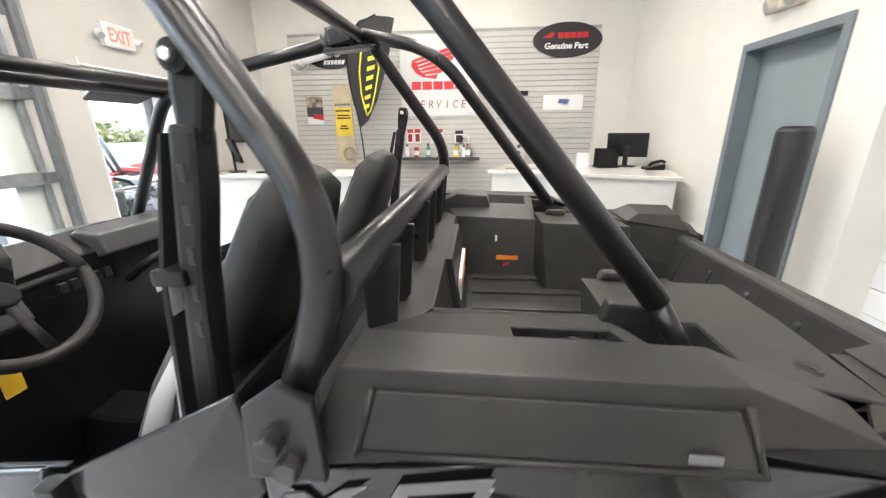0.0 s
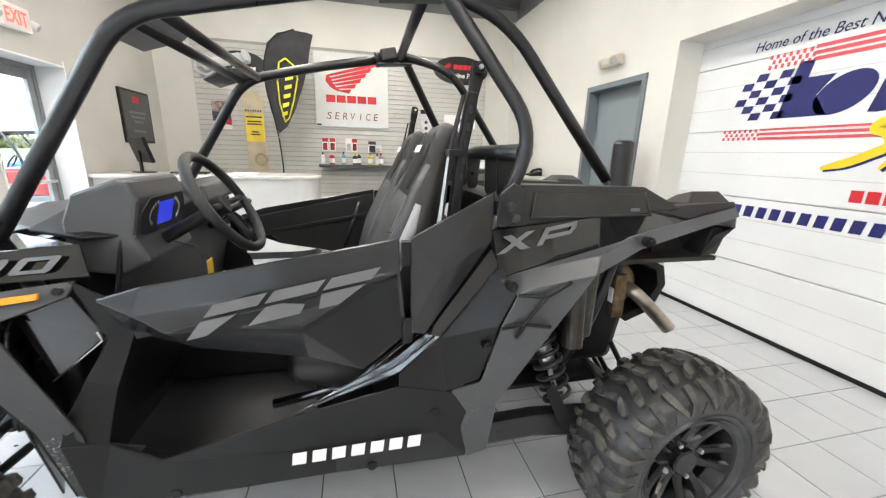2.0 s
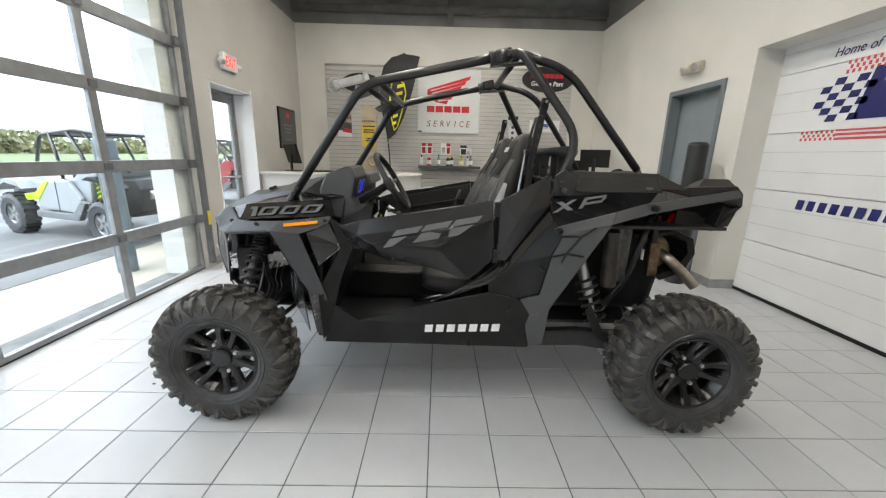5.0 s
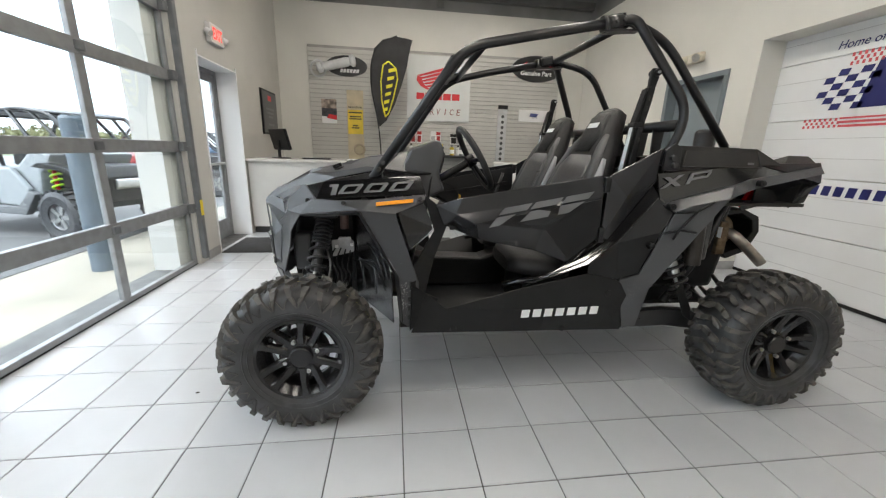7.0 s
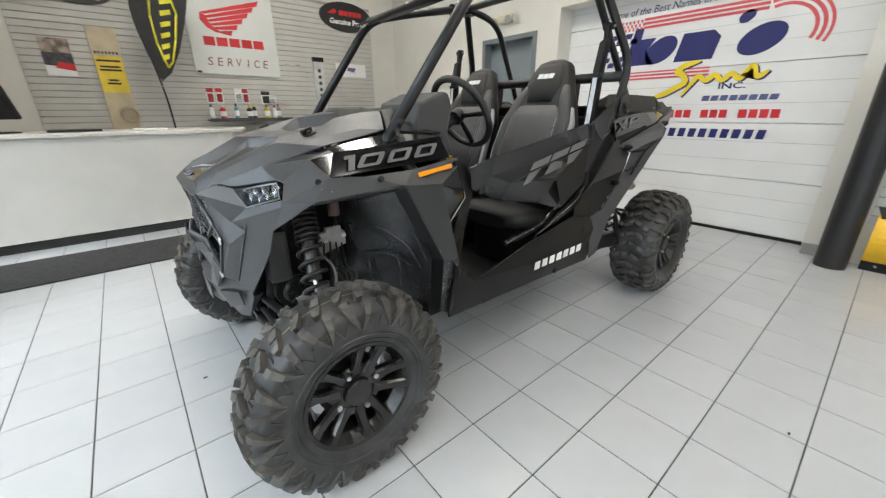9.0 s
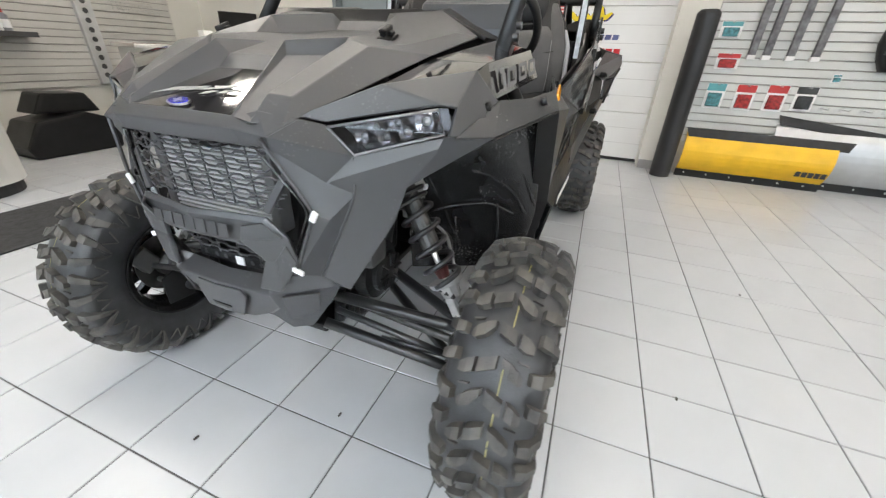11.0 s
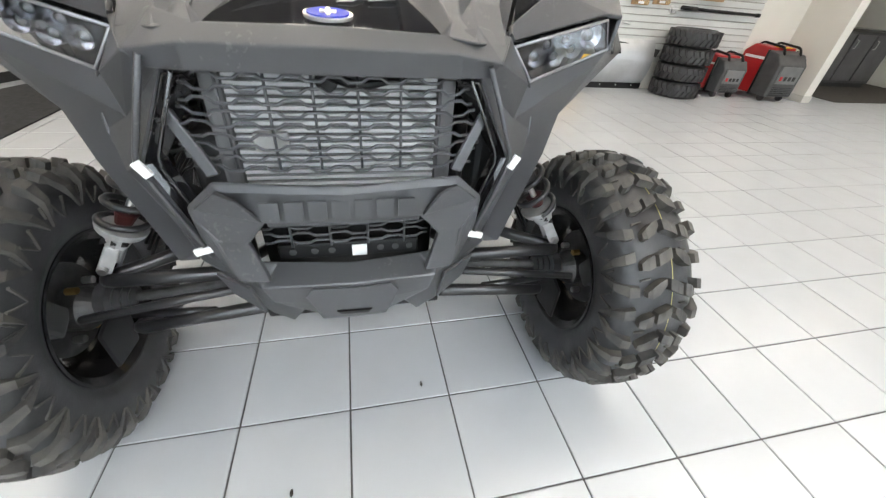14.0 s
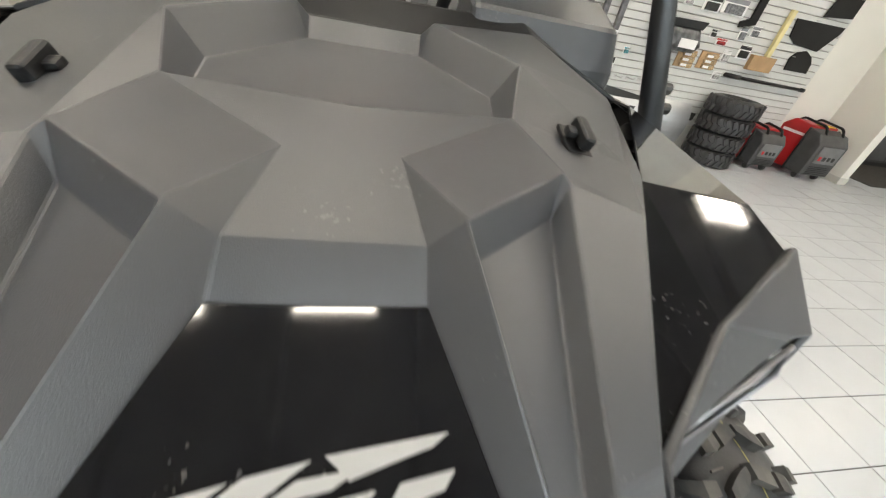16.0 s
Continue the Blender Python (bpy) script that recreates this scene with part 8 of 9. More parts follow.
def strip_panel():
    s = tagged(empty("perforated_track", (1.45, YW, 1.4)), "upright perforated aluminium display track", "display track")
    part("channel", box((1.36, YW - 0.05, 0.62), (1.54, YW, 2.06), 0.006), mat("pale aluminium", (0.62, 0.63, 0.64), 0.4, 0.5), s)
    for k in range(13):
        part("hole", cyl((1.45, YW - 0.0495, 0.72 + k * 0.10), (1.45, YW - 0.0515, 0.72 + k * 0.10), 0.03, seg=18), DGREY, s)
    part("cap", box((1.355, YW - 0.055, 2.06), (1.545, YW, 2.13), 0.006), BLK, s, "black end cap")


strip_panel()
nc = tagged(empty("name_card", (2.08, YW, 1.96)), "white name card with a small blue mark", "sign")
part("card", box((1.784, YW - 0.012, 1.85), (2.376, YW, 2.07), 0.003), WHITEINK, nc)
flat("mark", [[(-0.08, -0.02), (0.06, -0.035), (0.10, 0.03), (-0.06, 0.04)], [(-0.03, -0.05), (0.09, -0.045), (0.10, -0.04), (-0.02, -0.042)]], (2.08, YW - 0.0125, 1.97), (1, 0, 0), (0, 0, 1), mat("blue print", (0.12, 0.14, 0.35), 0.5), nc, "small blue mark", 0.001)
bk = tagged(empty("wire_basket", (2.05, YW, 1.48)), "small chrome wire basket on the slatwall", "basket")
for k in range(10):
    part("wire", tube([(1.80 + k * 0.055, YW, 1.55), (1.80 + k * 0.055, YW - 0.01, 1.44), (1.80 + k * 0.055, YW - 0.12, 1.44), (1.80 + k * 0.055, YW - 0.13, 1.51)], 0.0025, 5), STEEL, bk)
for z, y in ((1.51, YW - 0.13), (1.47, YW - 0.125), (1.55, YW - 0.004)):
    part("rim", tube([(1.79, y, z), (2.305, y, z)], 0.0035, 6), STEEL, bk)

# framed poster, monitors and clutter on the counters
fp = tagged(empty("framed_poster", (XL, 5.4, 1.8)), "dark framed poster on the side wall", "poster")
part("frame", box((XL, 4.98, 1.42), (XL + 0.03, 5.70, 2.10), 0.006), BLK, fp)
part("print", box((XL + 0.029, 5.01, 1.45), (XL + 0.032, 5.67, 2.07)), mat("charcoal print", (0.05, 0.052, 0.056), 0.3), fp)
for z, w in ((1.80, 0.40), (1.74, 0.34), (1.68, 0.22), (1.56, 0.30)):
    part("print_bar", box((XL + 0.032, 5.34 - w / 2, z), (XL + 0.0335, 5.34 + w / 2, z + 0.03)), DECAL, fp)
part("print_mark", box((XL + 0.032, 5.26, 1.94), (XL + 0.0335, 5.42, 2.02)), RED, fp)


def monitor(x, y, z, yaw, label):
    s = tagged(empty("monitor", (x, y, z)), label, "monitor")
    m = Matrix.Translation((x, y, z)) @ Matrix.Rotation(radians(yaw), 4, "Z")
    t = m @ Matrix.Translation((0, 0, 0.27)) @ Matrix.Rotation(radians(14), 4, "X")
    part("screen_shell", box((-0.24, -0.02, -0.15), (0.24, 0.02, 0.15), 0.008, 2, t), BLK, s)
    part("screen", box((-0.225, 0.019, -0.135), (0.225, 0.022, 0.135), 0, 1, t), mat("dark screen", (0.02, 0.02, 0.025), 0.15), s)
    part("stand", box((-0.03, -0.035, 0.0), (0.03, -0.01, 0.26), 0.006, 2, m), BLK, s)
    part("foot", box((-0.12, -0.09, 0.0), (0.12, 0.09, 0.015), 0.005, 2, m), BLK, s)


monitor(-2.32, 4.52, 1.068, -48, "black computer monitor seen from behind on the counter")
monitor(2.70, 4.95, 1.098, -30, "black computer monitor on the counter")
kb = tagged(empty("desk_phone", (2.88, 4.55, 1.098)), "black desk telephone on the counter", "telephone")
part("base", prism([(-0.10, 0.0), (0.10, 0.0), (0.10, 0.07), (-0.10, 0.025)], -0.09, 0.09, "y", 0.008), BLK, kb)
part("handset", tube([(-0.08, -0.06, 0.05), (-0.04, -0.06, 0.085), (0.06, -0.06, 0.105), (0.10, -0.06, 0.085)], 0.018, 10, 0.03), BLK, kb)
for o in kb.children:
    o.matrix_parent_inverse = Matrix.Identity(4)
og = tagged(empty("desk_organiser", (2.42, 4.85, 1.098)), "black wire desk organiser on the counter", "organiser")
for k in range(4):
    part("tray", box((2.30, 4.75 + k * 0.06, 1.105), (2.54, 4.758 + k * 0.06, 1.27 + 0.02 * k), 0.003), BLK, og)
part("base", box((2.29, 4.73, 1.098), (2.55, 4.96, 1.106)), BLK, og)
bx = tagged(empty("paper_box", (2.18, 5.0, 1.098)), "small white box on the counter", "box")
part("carton", box((2.10, 4.93, 1.098), (2.24, 5.03, 1.27), 0.004), WHITEINK, bx)
kb2 = thing("keyboard", box((-2.0, 4.40, 1.068), (-1.60, 4.54, 1.088), 0.005), BLK, "black keyboard on the counter", "keyboard")
pp = thing("paper_stack", box((-1.35, 4.40, 1.068), (-1.05, 4.66, 1.082), 0.002), WHITEINK, "loose papers on the counter", "papers")
cc = thing("counter_mat", box((1.15, 4.62, 1.098), (1.75, 4.86, 1.104), 0.002), mat("brown leather pad", (0.24, 0.20, 0.16), 0.5), "brown desk pad on the counter", "desk pad")

# dark merchandise left on the floor between the counters
mg = tagged(empty("track_pile", (0.4, 5.5, 0)), "black plastic machine parts stacked on the floor", "parts")
part("tray", prism([(0.15, 0.0), (0.95, 0.0), (1.0, 0.30), (0.70, 0.42), (0.25, 0.36), (0.10, 0.12)], 5.25, 5.75, "y", 0.03), BLK, mg)
part("cover", prism([(0.30, 0.42), (0.90, 0.40), (0.80, 0.60), (0.42, 0.62)], 5.35, 5.70, "y", 0.03), BLK, mg)

# ---- accessories on the side slatwall ----
XW = XR - 0.031
for y, z, w, h, ci, lb in ((-1.03, 0.83, 0.17, 0.24, 5, "blue gloves"), (-1.29, 0.83, 0.17, 0.24, 4, "red gloves"), (-1.55, 0.84, 0.17, 0.24, 4, "red gloves"), (-1.78, 0.85, 0.17, 0.22, 1, "dark parts"), (-1.04, 1.15, 0.20, 0.14, 4, "red parts"), (-0.98, 1.42, 0.18, 0.14, 5, "teal parts")):
    packet(XW - 0.004, y, z, w, h, COLS[ci], "x", "carded packet of %s on a hook" % lb)
for y in (-1.21, -1.33, -1.52, -1.71):
    s = tagged(empty("hanging_tube_pack", (XW, y, 1.35)), "long clear pack with a dark part", "packet", "long packs")
    part("product", box((XW - 0.05, y - 0.030, 1.19), (XW - 0.006, y + 0.030, 1.66), 0.008), mat("grey plastic part", (0.12, 0.12, 0.13), 0.4, var=0.5, scale=20), s)
    part("header_card", box((XW - 0.052, y - 0.034, 1.17), (XW - 0.004, y + 0.034, 1.21), 0.002), WHITEINK, s)
for y in (-1.94, -2.10, -2.26, -2.42, -2.58):
    hook(XW, y, 0.775, "x")
# clear-wrapped bag of fabric parts with a strap and a paper tag
bg = tagged(empty("storage_bag", (XW, -2.45, 1.28)), "grey fabric bag in clear wrap with a white tag", "bag")
WRAP = mat("wrapped grey bag cloth", (0.085, 0.087, 0.09), 0.28, var=0.7, scale=14, bump=0.9, bscale=45, spec=0.6)
part("bag", loft([((XW - 0.05, -2.56, 1.13), 0.17, 0.035, (1, 0, 0)), ((XW - 0.07, -2.54, 1.20), 0.23, 0.060, (1, 0, 0)), ((XW - 0.06, -2.50, 1.32), 0.22, 0.050, (1, 0, 0)), ((XW - 0.04, -2.50, 1.41), 0.19, 0.025, (1, 0, 0))]), WRAP, bg)
part("roll", loft([((XW - 0.06, -2.25, 1.11), 0.060, 0.045, (1, 0, 0)), ((XW - 0.07, -2.22, 1.20), 0.085, 0.055, (1, 0, 0)), ((XW - 0.06, -2.18, 1.32), 0.080, 0.050, (1, 0, 0)), ((XW - 0.05, -2.17, 1.43), 0.065, 0.035, (1, 0, 0))]), BLK, bg, "black rolled strap")
part("flap", prism([(-2.24, 1.43), (-2.74, 1.44), (-2.70, 1.36), (-2.30, 1.35)], XW - 0.105, XW - 0.085, "x", 0.006), BLK, bg, "black top flap")
part("buckle", box((XW - 0.125, -2.26, 1.24), (XW - 0.115, -2.14, 1.27), 0.003), DGREY, bg)
part("tag", box((XW - 0.140, -2.68, 1.17), (XW - 0.133, -2.46, 1.26), 0.002), WHITEINK, bg, "white tag")
for y, z in ((-2.72, 1.07), (-3.02, 1.09)):
    s = tagged(empty("plywood_card", (XW, y, z)), "plywood card with small clear packs on hooks", "packet", "wooden packs")
    part("panel", box((XW - 0.02, y - 0.12, z - 0.09), (XW - 0.004, y + 0.12, z + 0.09), 0.004), WOOD, s)
    for k in range(3):
        part("pack", box((XW - 0.045, y - 0.11, z - 0.082 + 0.056 * k), (XW - 0.019, y + 0.06, z - 0.040 + 0.056 * k), 0.006), mat("tan small parts", (0.42, 0.30, 0.16), 0.4, var=0.6, scale=60), s)
        part("pack_label", box((XW - 0.048, y - 0.03, z - 0.076 + 0.056 * k), (XW - 0.0445, y + 0.05, z - 0.050 + 0.056 * k)), WHITEINK, s)
        part("hook", tube([(XW - 0.02, y - 0.02, z - 0.038 + 0.056 * k), (XW - 0.09, y - 0.02, z - 0.038 + 0.056 * k)], 0.003, 6), STEEL, s)
for y, z, w, h, ci in ((-3.08, 1.295, 0.15, 0.07, 4), (-2.93, 1.36, 0.08, 0.08, 1), (-3.45, 1.24, 0.17, 0.14, 1), (-3.24, 1.17, 0.11, 0.13, 0), (-3.25, 0.955, 0.12, 0.09, 0), (-3.30, 1.41, 0.10, 0.14, 3), (-3.45, 1.45, 0.12, 0.11, 3), (-3.03, 1.63, 0.32, 0.16, 3), (-2.74, 1.61, 0.22, 0.14, 1), (-2.45, 1.62, 0.12, 0.12, 0), (-1.95, 1.04, 0.07, 0.07, 5)):
    packet(XW - 0.004, y, z, w, h, COLS[ci], "x", "carded accessory packet on the slatwall")
ab = tagged(empty("angle_bracket", (XW, -3.3, 1.6)), "black steel angle bracket hung on the slatwall", "bracket")
part("arm", prism([(-3.28, 1.95), (-3.37, 1.95), (-3.37, 1.51), (-3.18, 1.46), (-3.17, 1.52), (-3.28, 1.56)], XW - 0.04, XW - 0.006, "x", 0.004), BLK, ab)
cb = tagged(empty("cardboard_pack", (XW, -3.72, 1.10)), "brown cardboard pack with a pale strip", "packet")
part("carton", box((XW - 0.06, -3.90, 1.08), (XW - 0.004, -3.56, 1.24), 0.004), CARD, cb)
part("strip", box((XW - 0.05, -3.80, 1.24), (XW - 0.008, -3.74, 1.72), 0.003), mat("pale yellow strip", (0.70, 0.62, 0.32), 0.6), cb, "pale yellow strip")
for k, poly in enumerate(([(-3.88, 1.66), (-4.60, 1.67), (-4.58, 1.60), (-4.42, 1.39), (-4.04, 1.42), (-3.92, 1.48)], [(-4.10, 1.28), (-4.16, 1.35), (-4.28, 1.38), (-4.40, 1.33), (-4.46, 1.26), (-4.48, 1.15), (-4.12, 1.15)])):
    s = tagged(empty("skid_plate", (XW, poly[0][0], poly[0][1])), "black metal skid plate hung on the slatwall", "skid plate")
    part("plate", prism(poly, XW - 0.02, XW - 0.006, "x", 0.004), BLK, s)
    part("hook", tube([(XW, poly[1][0] * 0.4 + poly[0][0] * 0.6, poly[0][1] + 0.02), (XW - 0.06, poly[1][0] * 0.4 + poly[0][0] * 0.6, poly[0][1] + 0.02)], 0.004, 6), STEEL, s)
br = tagged(empty("black_bracket", (XW, -4.4, 1.85)), "black perforated bracket hung on the slatwall", "bracket")
part("plate", prism([(-4.20, 1.72), (-4.60, 1.76), (-4.60, 1.95), (-4.25, 1.92)], XW - 0.03, XW - 0.006, "x", 0.004), BLK, br)
rd = tagged(empty("tow_rod", (XW - 0.05, -3.9, 0.96)), "long black tubular rod held across the slatwall", "rod")
part("tube", tube([(XW - 0.05, -3.40, 0.985), (XW - 0.05, -4.52, 0.97)], 0.018, 12), BLK, rd)
part("sleeve", tube([(XW - 0.05, -3.32, 0.989), (XW - 0.05, -3.55, 0.984)], 0.024, 12), BLK, rd)
part("end_cap", tube([(XW - 0.05, -4.51, 0.970), (XW - 0.05, -4.57, 0.969)], 0.024, 12), BLK, rd)


# snow blades leaning before the slatwall
def blade(x, y0, y1, h, m, label, top, drop=0.0):
    s = tagged(empty("plow_blade", (x, (y0 + y1) / 2, 0)), label, "plow blade")
    prof = [(x - 0.02 + 0.16 * (a - 0.5) ** 2 * 2.2, 0.07 + a * (h - 0.07)) for a in np.linspace(0, 1, 10)]
    bm = prism(prof + [(px + 0.008, pz) for px, pz in prof[::-1]], y1, y0, "y")
    part("mouldboard", bm, m, s, smooth=False)
    part("wear_bar", box((prof[0][0] - 0.012, y1, 0.0), (prof[0][0] + 0.006, y0, 0.075), 0.002), BLK, s, "black wear bar")
    n = 6
    for k in range(n):
        y = y0 + (y1 - y0) * (k + 0.4) / n
        part("bolt", cyl((prof[0][0] - 0.018, y, 0.045), (prof[0][0] - 0.010, y, 0.045), 0.009, seg=10), STEEL, s)
    part("deflector", prism([(y0 - 0.02, h - 0.04 + drop * 0.15), (y1 - 0.08, h - 0.06 - drop), (y1 - 0.10, h + 0.03 - drop), (y0 + 0.02, h + 0.05 + drop * 0.15)], prof[-1][0] - 0.035, prof[-1][0] - 0.023, "x", 0.003), top, s, "black rubber snow deflector")
    return s


bl = blade(2.86, -0.88, -2.18, 0.47, YPLOW, "yellow snow plow blade standing on the tiles", KICK)
glyphs("maker_block", 5, (2.832, -1.90, 0.15), (0, -1, 0), (0, 0, 1), 0.26, 0.05, BLACKP, bl, "black block in place of a maker's name", 0.1, 0.15, 0.002)
blade(2.97, -1.66, -3.15, 0.62, mat("galvanised steel sheet", (0.55, 0.56, 0.57), 0.4, 0.6, var=0.08, scale=5), "bare steel snow plow blade standing behind another", KICK, 0.15)


def stacked_tyre(z, k):
    s = tagged(empty("spare_tyre", (2.745, -3.46, z)), "black off-road tyre in a stack beside the slatwall", "tyre", "stacked tyres")
    bm = lathe([(0.19, 0.005), (0.27, 0.0), (0.33, 0.02), (0.345, 0.06), (0.345, 0.15), (0.33, 0.19), (0.27, 0.21), (0.19, 0.205), (0.185, 0.17), (0.27, 0.16), (0.27, 0.05), (0.185, 0.04)], (0, 0, 0), "z", 40, True)
    for f in bm.faces:
        f.smooth = True
    part("carcass", bm, RUBBER, s)
    bm = bmesh.new()
    for i in range(26):
        for q in range(2):
            a = 2 * math.pi * (i + 0.5 * q) / 26 + k
            m = Matrix.Rotation(a, 4, "Z") @ Matrix.Translation((0.347, 0, 0.065 + 0.08 * q)) @ Matrix.Rotation(radians(25 if q else -25), 4, "X")
            addbox(bm, (-0.014, -0.022, -0.045), (0.014, 0.022, 0.045), m)
    part("tread", bm, RUBBER, s)
    for o in s.children:
        o.matrix_parent_inverse = Matrix.Identity(4)
    s.scale = (0.84, 0.84, 0.93)


for k in range(4):
    stacked_tyre(0.198 * k, 0.7 * k)


def generator(x, y, w, dpt, h, yaw, label, big):
    s = tagged(empty("generator", (x, y, 0)), label, "generator", "generators")
    s.rotation_euler = (0, 0, radians(yaw))
    def p(name, bm, m, label=""):
        o = part(name, bm, m, s, label)
        o.matrix_parent_inverse = Matrix.Identity(4)
        return o
    p("shell", prism([(-w / 2, 0.07), (-w / 2, h * 0.85), (-w * 0.3, h), (w * 0.1, h * 0.97), (w * 0.1, 0.07)], -dpt / 2, dpt / 2, "y", 0.025, 3), REDPL, "red painted shell")
    p("end_shell", prism([(w * 0.1, 0.07), (w * 0.1, h * 0.93), (w * 0.36, h * 0.88), (w / 2, h * 0.70), (w / 2, 0.07)], -dpt / 2 - 0.006, dpt / 2 + 0.006, "y", 0.02, 3), DGREY)
    c = p("control_panel", box((w / 2, -dpt * 0.38, h * 0.36), (w / 2 + 0.015, dpt * 0.38, h * 0.68), 0.005), mat("mid grey panel", (0.16, 0.165, 0.17), 0.5))
    for i in range(4):
        q = p("outlet", box((w / 2 + 0.014, -dpt * 0.30 + i * dpt * 0.16, h * 0.42), (w / 2 + 0.022, -dpt * 0.21 + i * dpt * 0.16, h * 0.50), 0.003), BLACKP if i else RED)
    for i in range(5):
        p("vent_slat", box((w / 2, -dpt * 0.36, h * 0.14 + i * h * 0.035), (w / 2 + 0.008, dpt * 0.36, h * 0.155 + i * h * 0.035), 0.002), BLK)
    p("handle", tube([(-w * 0.35, -dpt * 0.3, h * 0.95), (-w * 0.25, -dpt * 0.3, h * 1.04), (w * 0.28, -dpt * 0.3, h * 1.00), (w * 0.36, -dpt * 0.3, h * 0.86)], 0.015, 10, 0.05), BLK)
    p("handle", tube([(-w * 0.35, dpt * 0.3, h * 0.95), (-w * 0.25, dpt * 0.3, h * 1.04), (w * 0.28, dpt * 0.3, h * 1.00), (w * 0.36, dpt * 0.3, h * 0.86)], 0.015, 10, 0.05), BLK)
    p("white_stripe", box((-w * 0.42, -dpt / 2 - 0.003, h * 0.74), (w * 0.08, -dpt / 2 + 0.001, h * 0.79)), WHITEINK)
    for i, j in ((-1, -1), (-1, 1), (1, -1), (1, 1)):
        p("foot" if i < 0 else "caster", cyl((i * w * 0.36, j * dpt * 0.36 - 0.02, 0.04), (i * w * 0.36, j * dpt * 0.36 + 0.02, 0.04), 0.04, seg=16, bev=0.005), RUBBER)
    for j in (-1, 1):
        p("frame_bar", tube([(w * 0.12, j * (dpt / 2 + 0.012), 0.06), (w * 0.12, j * (dpt / 2 + 0.012), h * 0.93)], 0.014, 8), BLK)
    if big:
        p("fuel_label", box((w * 0.0, -0.10, h * 0.975), (w * 0.16, 0.10, h * 0.985)), YEL, "yellow fuel label")


generator(2.83, -4.21, 0.46, 0.36, 0.52, 178, "red and grey portable generator on the tiles", False)
generator(2.75, -4.92, 0.62, 0.46, 0.66, 180, "large red and grey wheeled generator on the tiles", True)

# ---- lounge beyond the pier ----
structure("lounge_carpet", wall_boxes([((2.5, -8.98, -0.003), (6.0, -6.15, 0.006))]), mat("dark brown carpet", (0.05, 0.045, 0.04), 0.95, var=0.3, scale=40, bump=0.6), "dark carpet in the lounge", "carpet")
structure("lounge_header", wall_boxes([((XR, YF, 2.5), (XR + 0.27, -5.5, ZT))]), WALL, "off-white lintel over the lounge opening", "wall")
cb = tagged(empty("coffee_cabinet", (4.0, -7.4, 0)), "dark coffee-bar cabinet with a steel sink tap", "cabinet")
part("body", box((3.55, -8.3, 0.08), (4.2, -6.9, 0.86), 0.006), mat("dark laminate", (0.05, 0.05, 0.055), 0.4), cb)
part("plinth", box((3.6, -8.3, 0.0), (4.2, -6.9, 0.08)), KICK, cb)
part("worktop", box((3.5, -8.35, 0.86), (4.25, -6.85, 0.90), 0.006), mat("black stone", (0.02, 0.02, 0.022), 0.2), cb)
for k in range(3):
    dd = part("door", box((3.53, -8.25 + k * 0.46, 0.12), (3.55, -7.82 + k * 0.46, 0.82), 0.004), mat("dark grey laminate", (0.08, 0.08, 0.085), 0.4), cb)
    part("handle", tube([(3.53, -7.87 + k * 0.46, 0.62), (3.50, -7.87 + k * 0.46, 0.62), (3.50, -7.87 + k * 0.46, 0.74), (3.53, -7.87 + k * 0.46, 0.74)], 0.006, 6), STEEL, dd)
part("tap", tube([(3.85, -7.3, 0.90), (3.85, -7.3, 1.14), (3.72, -7.3, 1.18), (3.66, -7.3, 1.10)], 0.012, 8, 0.05), STEEL, cb, "curved steel tap")
fr = tagged(empty("glass_cooler", (3.7, -6.5, 0)), "steel-fronted drinks cooler beside the lounge", "cooler")
part("body", box((3.55, -6.82, 0.0), (4.15, -6.22, 0.84), 0.008), mat("grey steel", (0.35, 0.37, 0.38), 0.3, 0.8), fr)
dd = part("door", box((3.51, -6.81, 0.04), (3.55, -6.23, 0.70), 0.006), mat("brushed pale steel", (0.55, 0.60, 0.62), 0.25, 0.8, var=0.2, scale=8), fr)
part("handle", box((3.49, -6.79, 0.66), (3.512, -6.25, 0.69), 0.004), STEEL, dd)
part("control_strip", box((3.515, -6.81, 0.71), (3.55, -6.23, 0.82), 0.004), DGREY, fr)
pt = tagged(empty("framed_picture", (6.03, -8.2, 1.6)), "dark framed picture on the lounge wall", "picture")
part("frame", box((6.0, -8.7, 1.35), (6.05, -7.8, 1.95), 0.006), BLK, pt)
part("print", box((5.995, -8.65, 1.40), (6.0, -7.85, 1.90)), mat("violet grey print", (0.14, 0.12, 0.17), 0.3, var=0.5, scale=6), pt)

# ---- outside ----
bollard(-3.62, 2.62, 1.50, mat("blue-grey bollard sleeve", (0.10, 0.13, 0.16), 0.5), "blue-grey bollard outside the glass door", -0.035, 0.10)


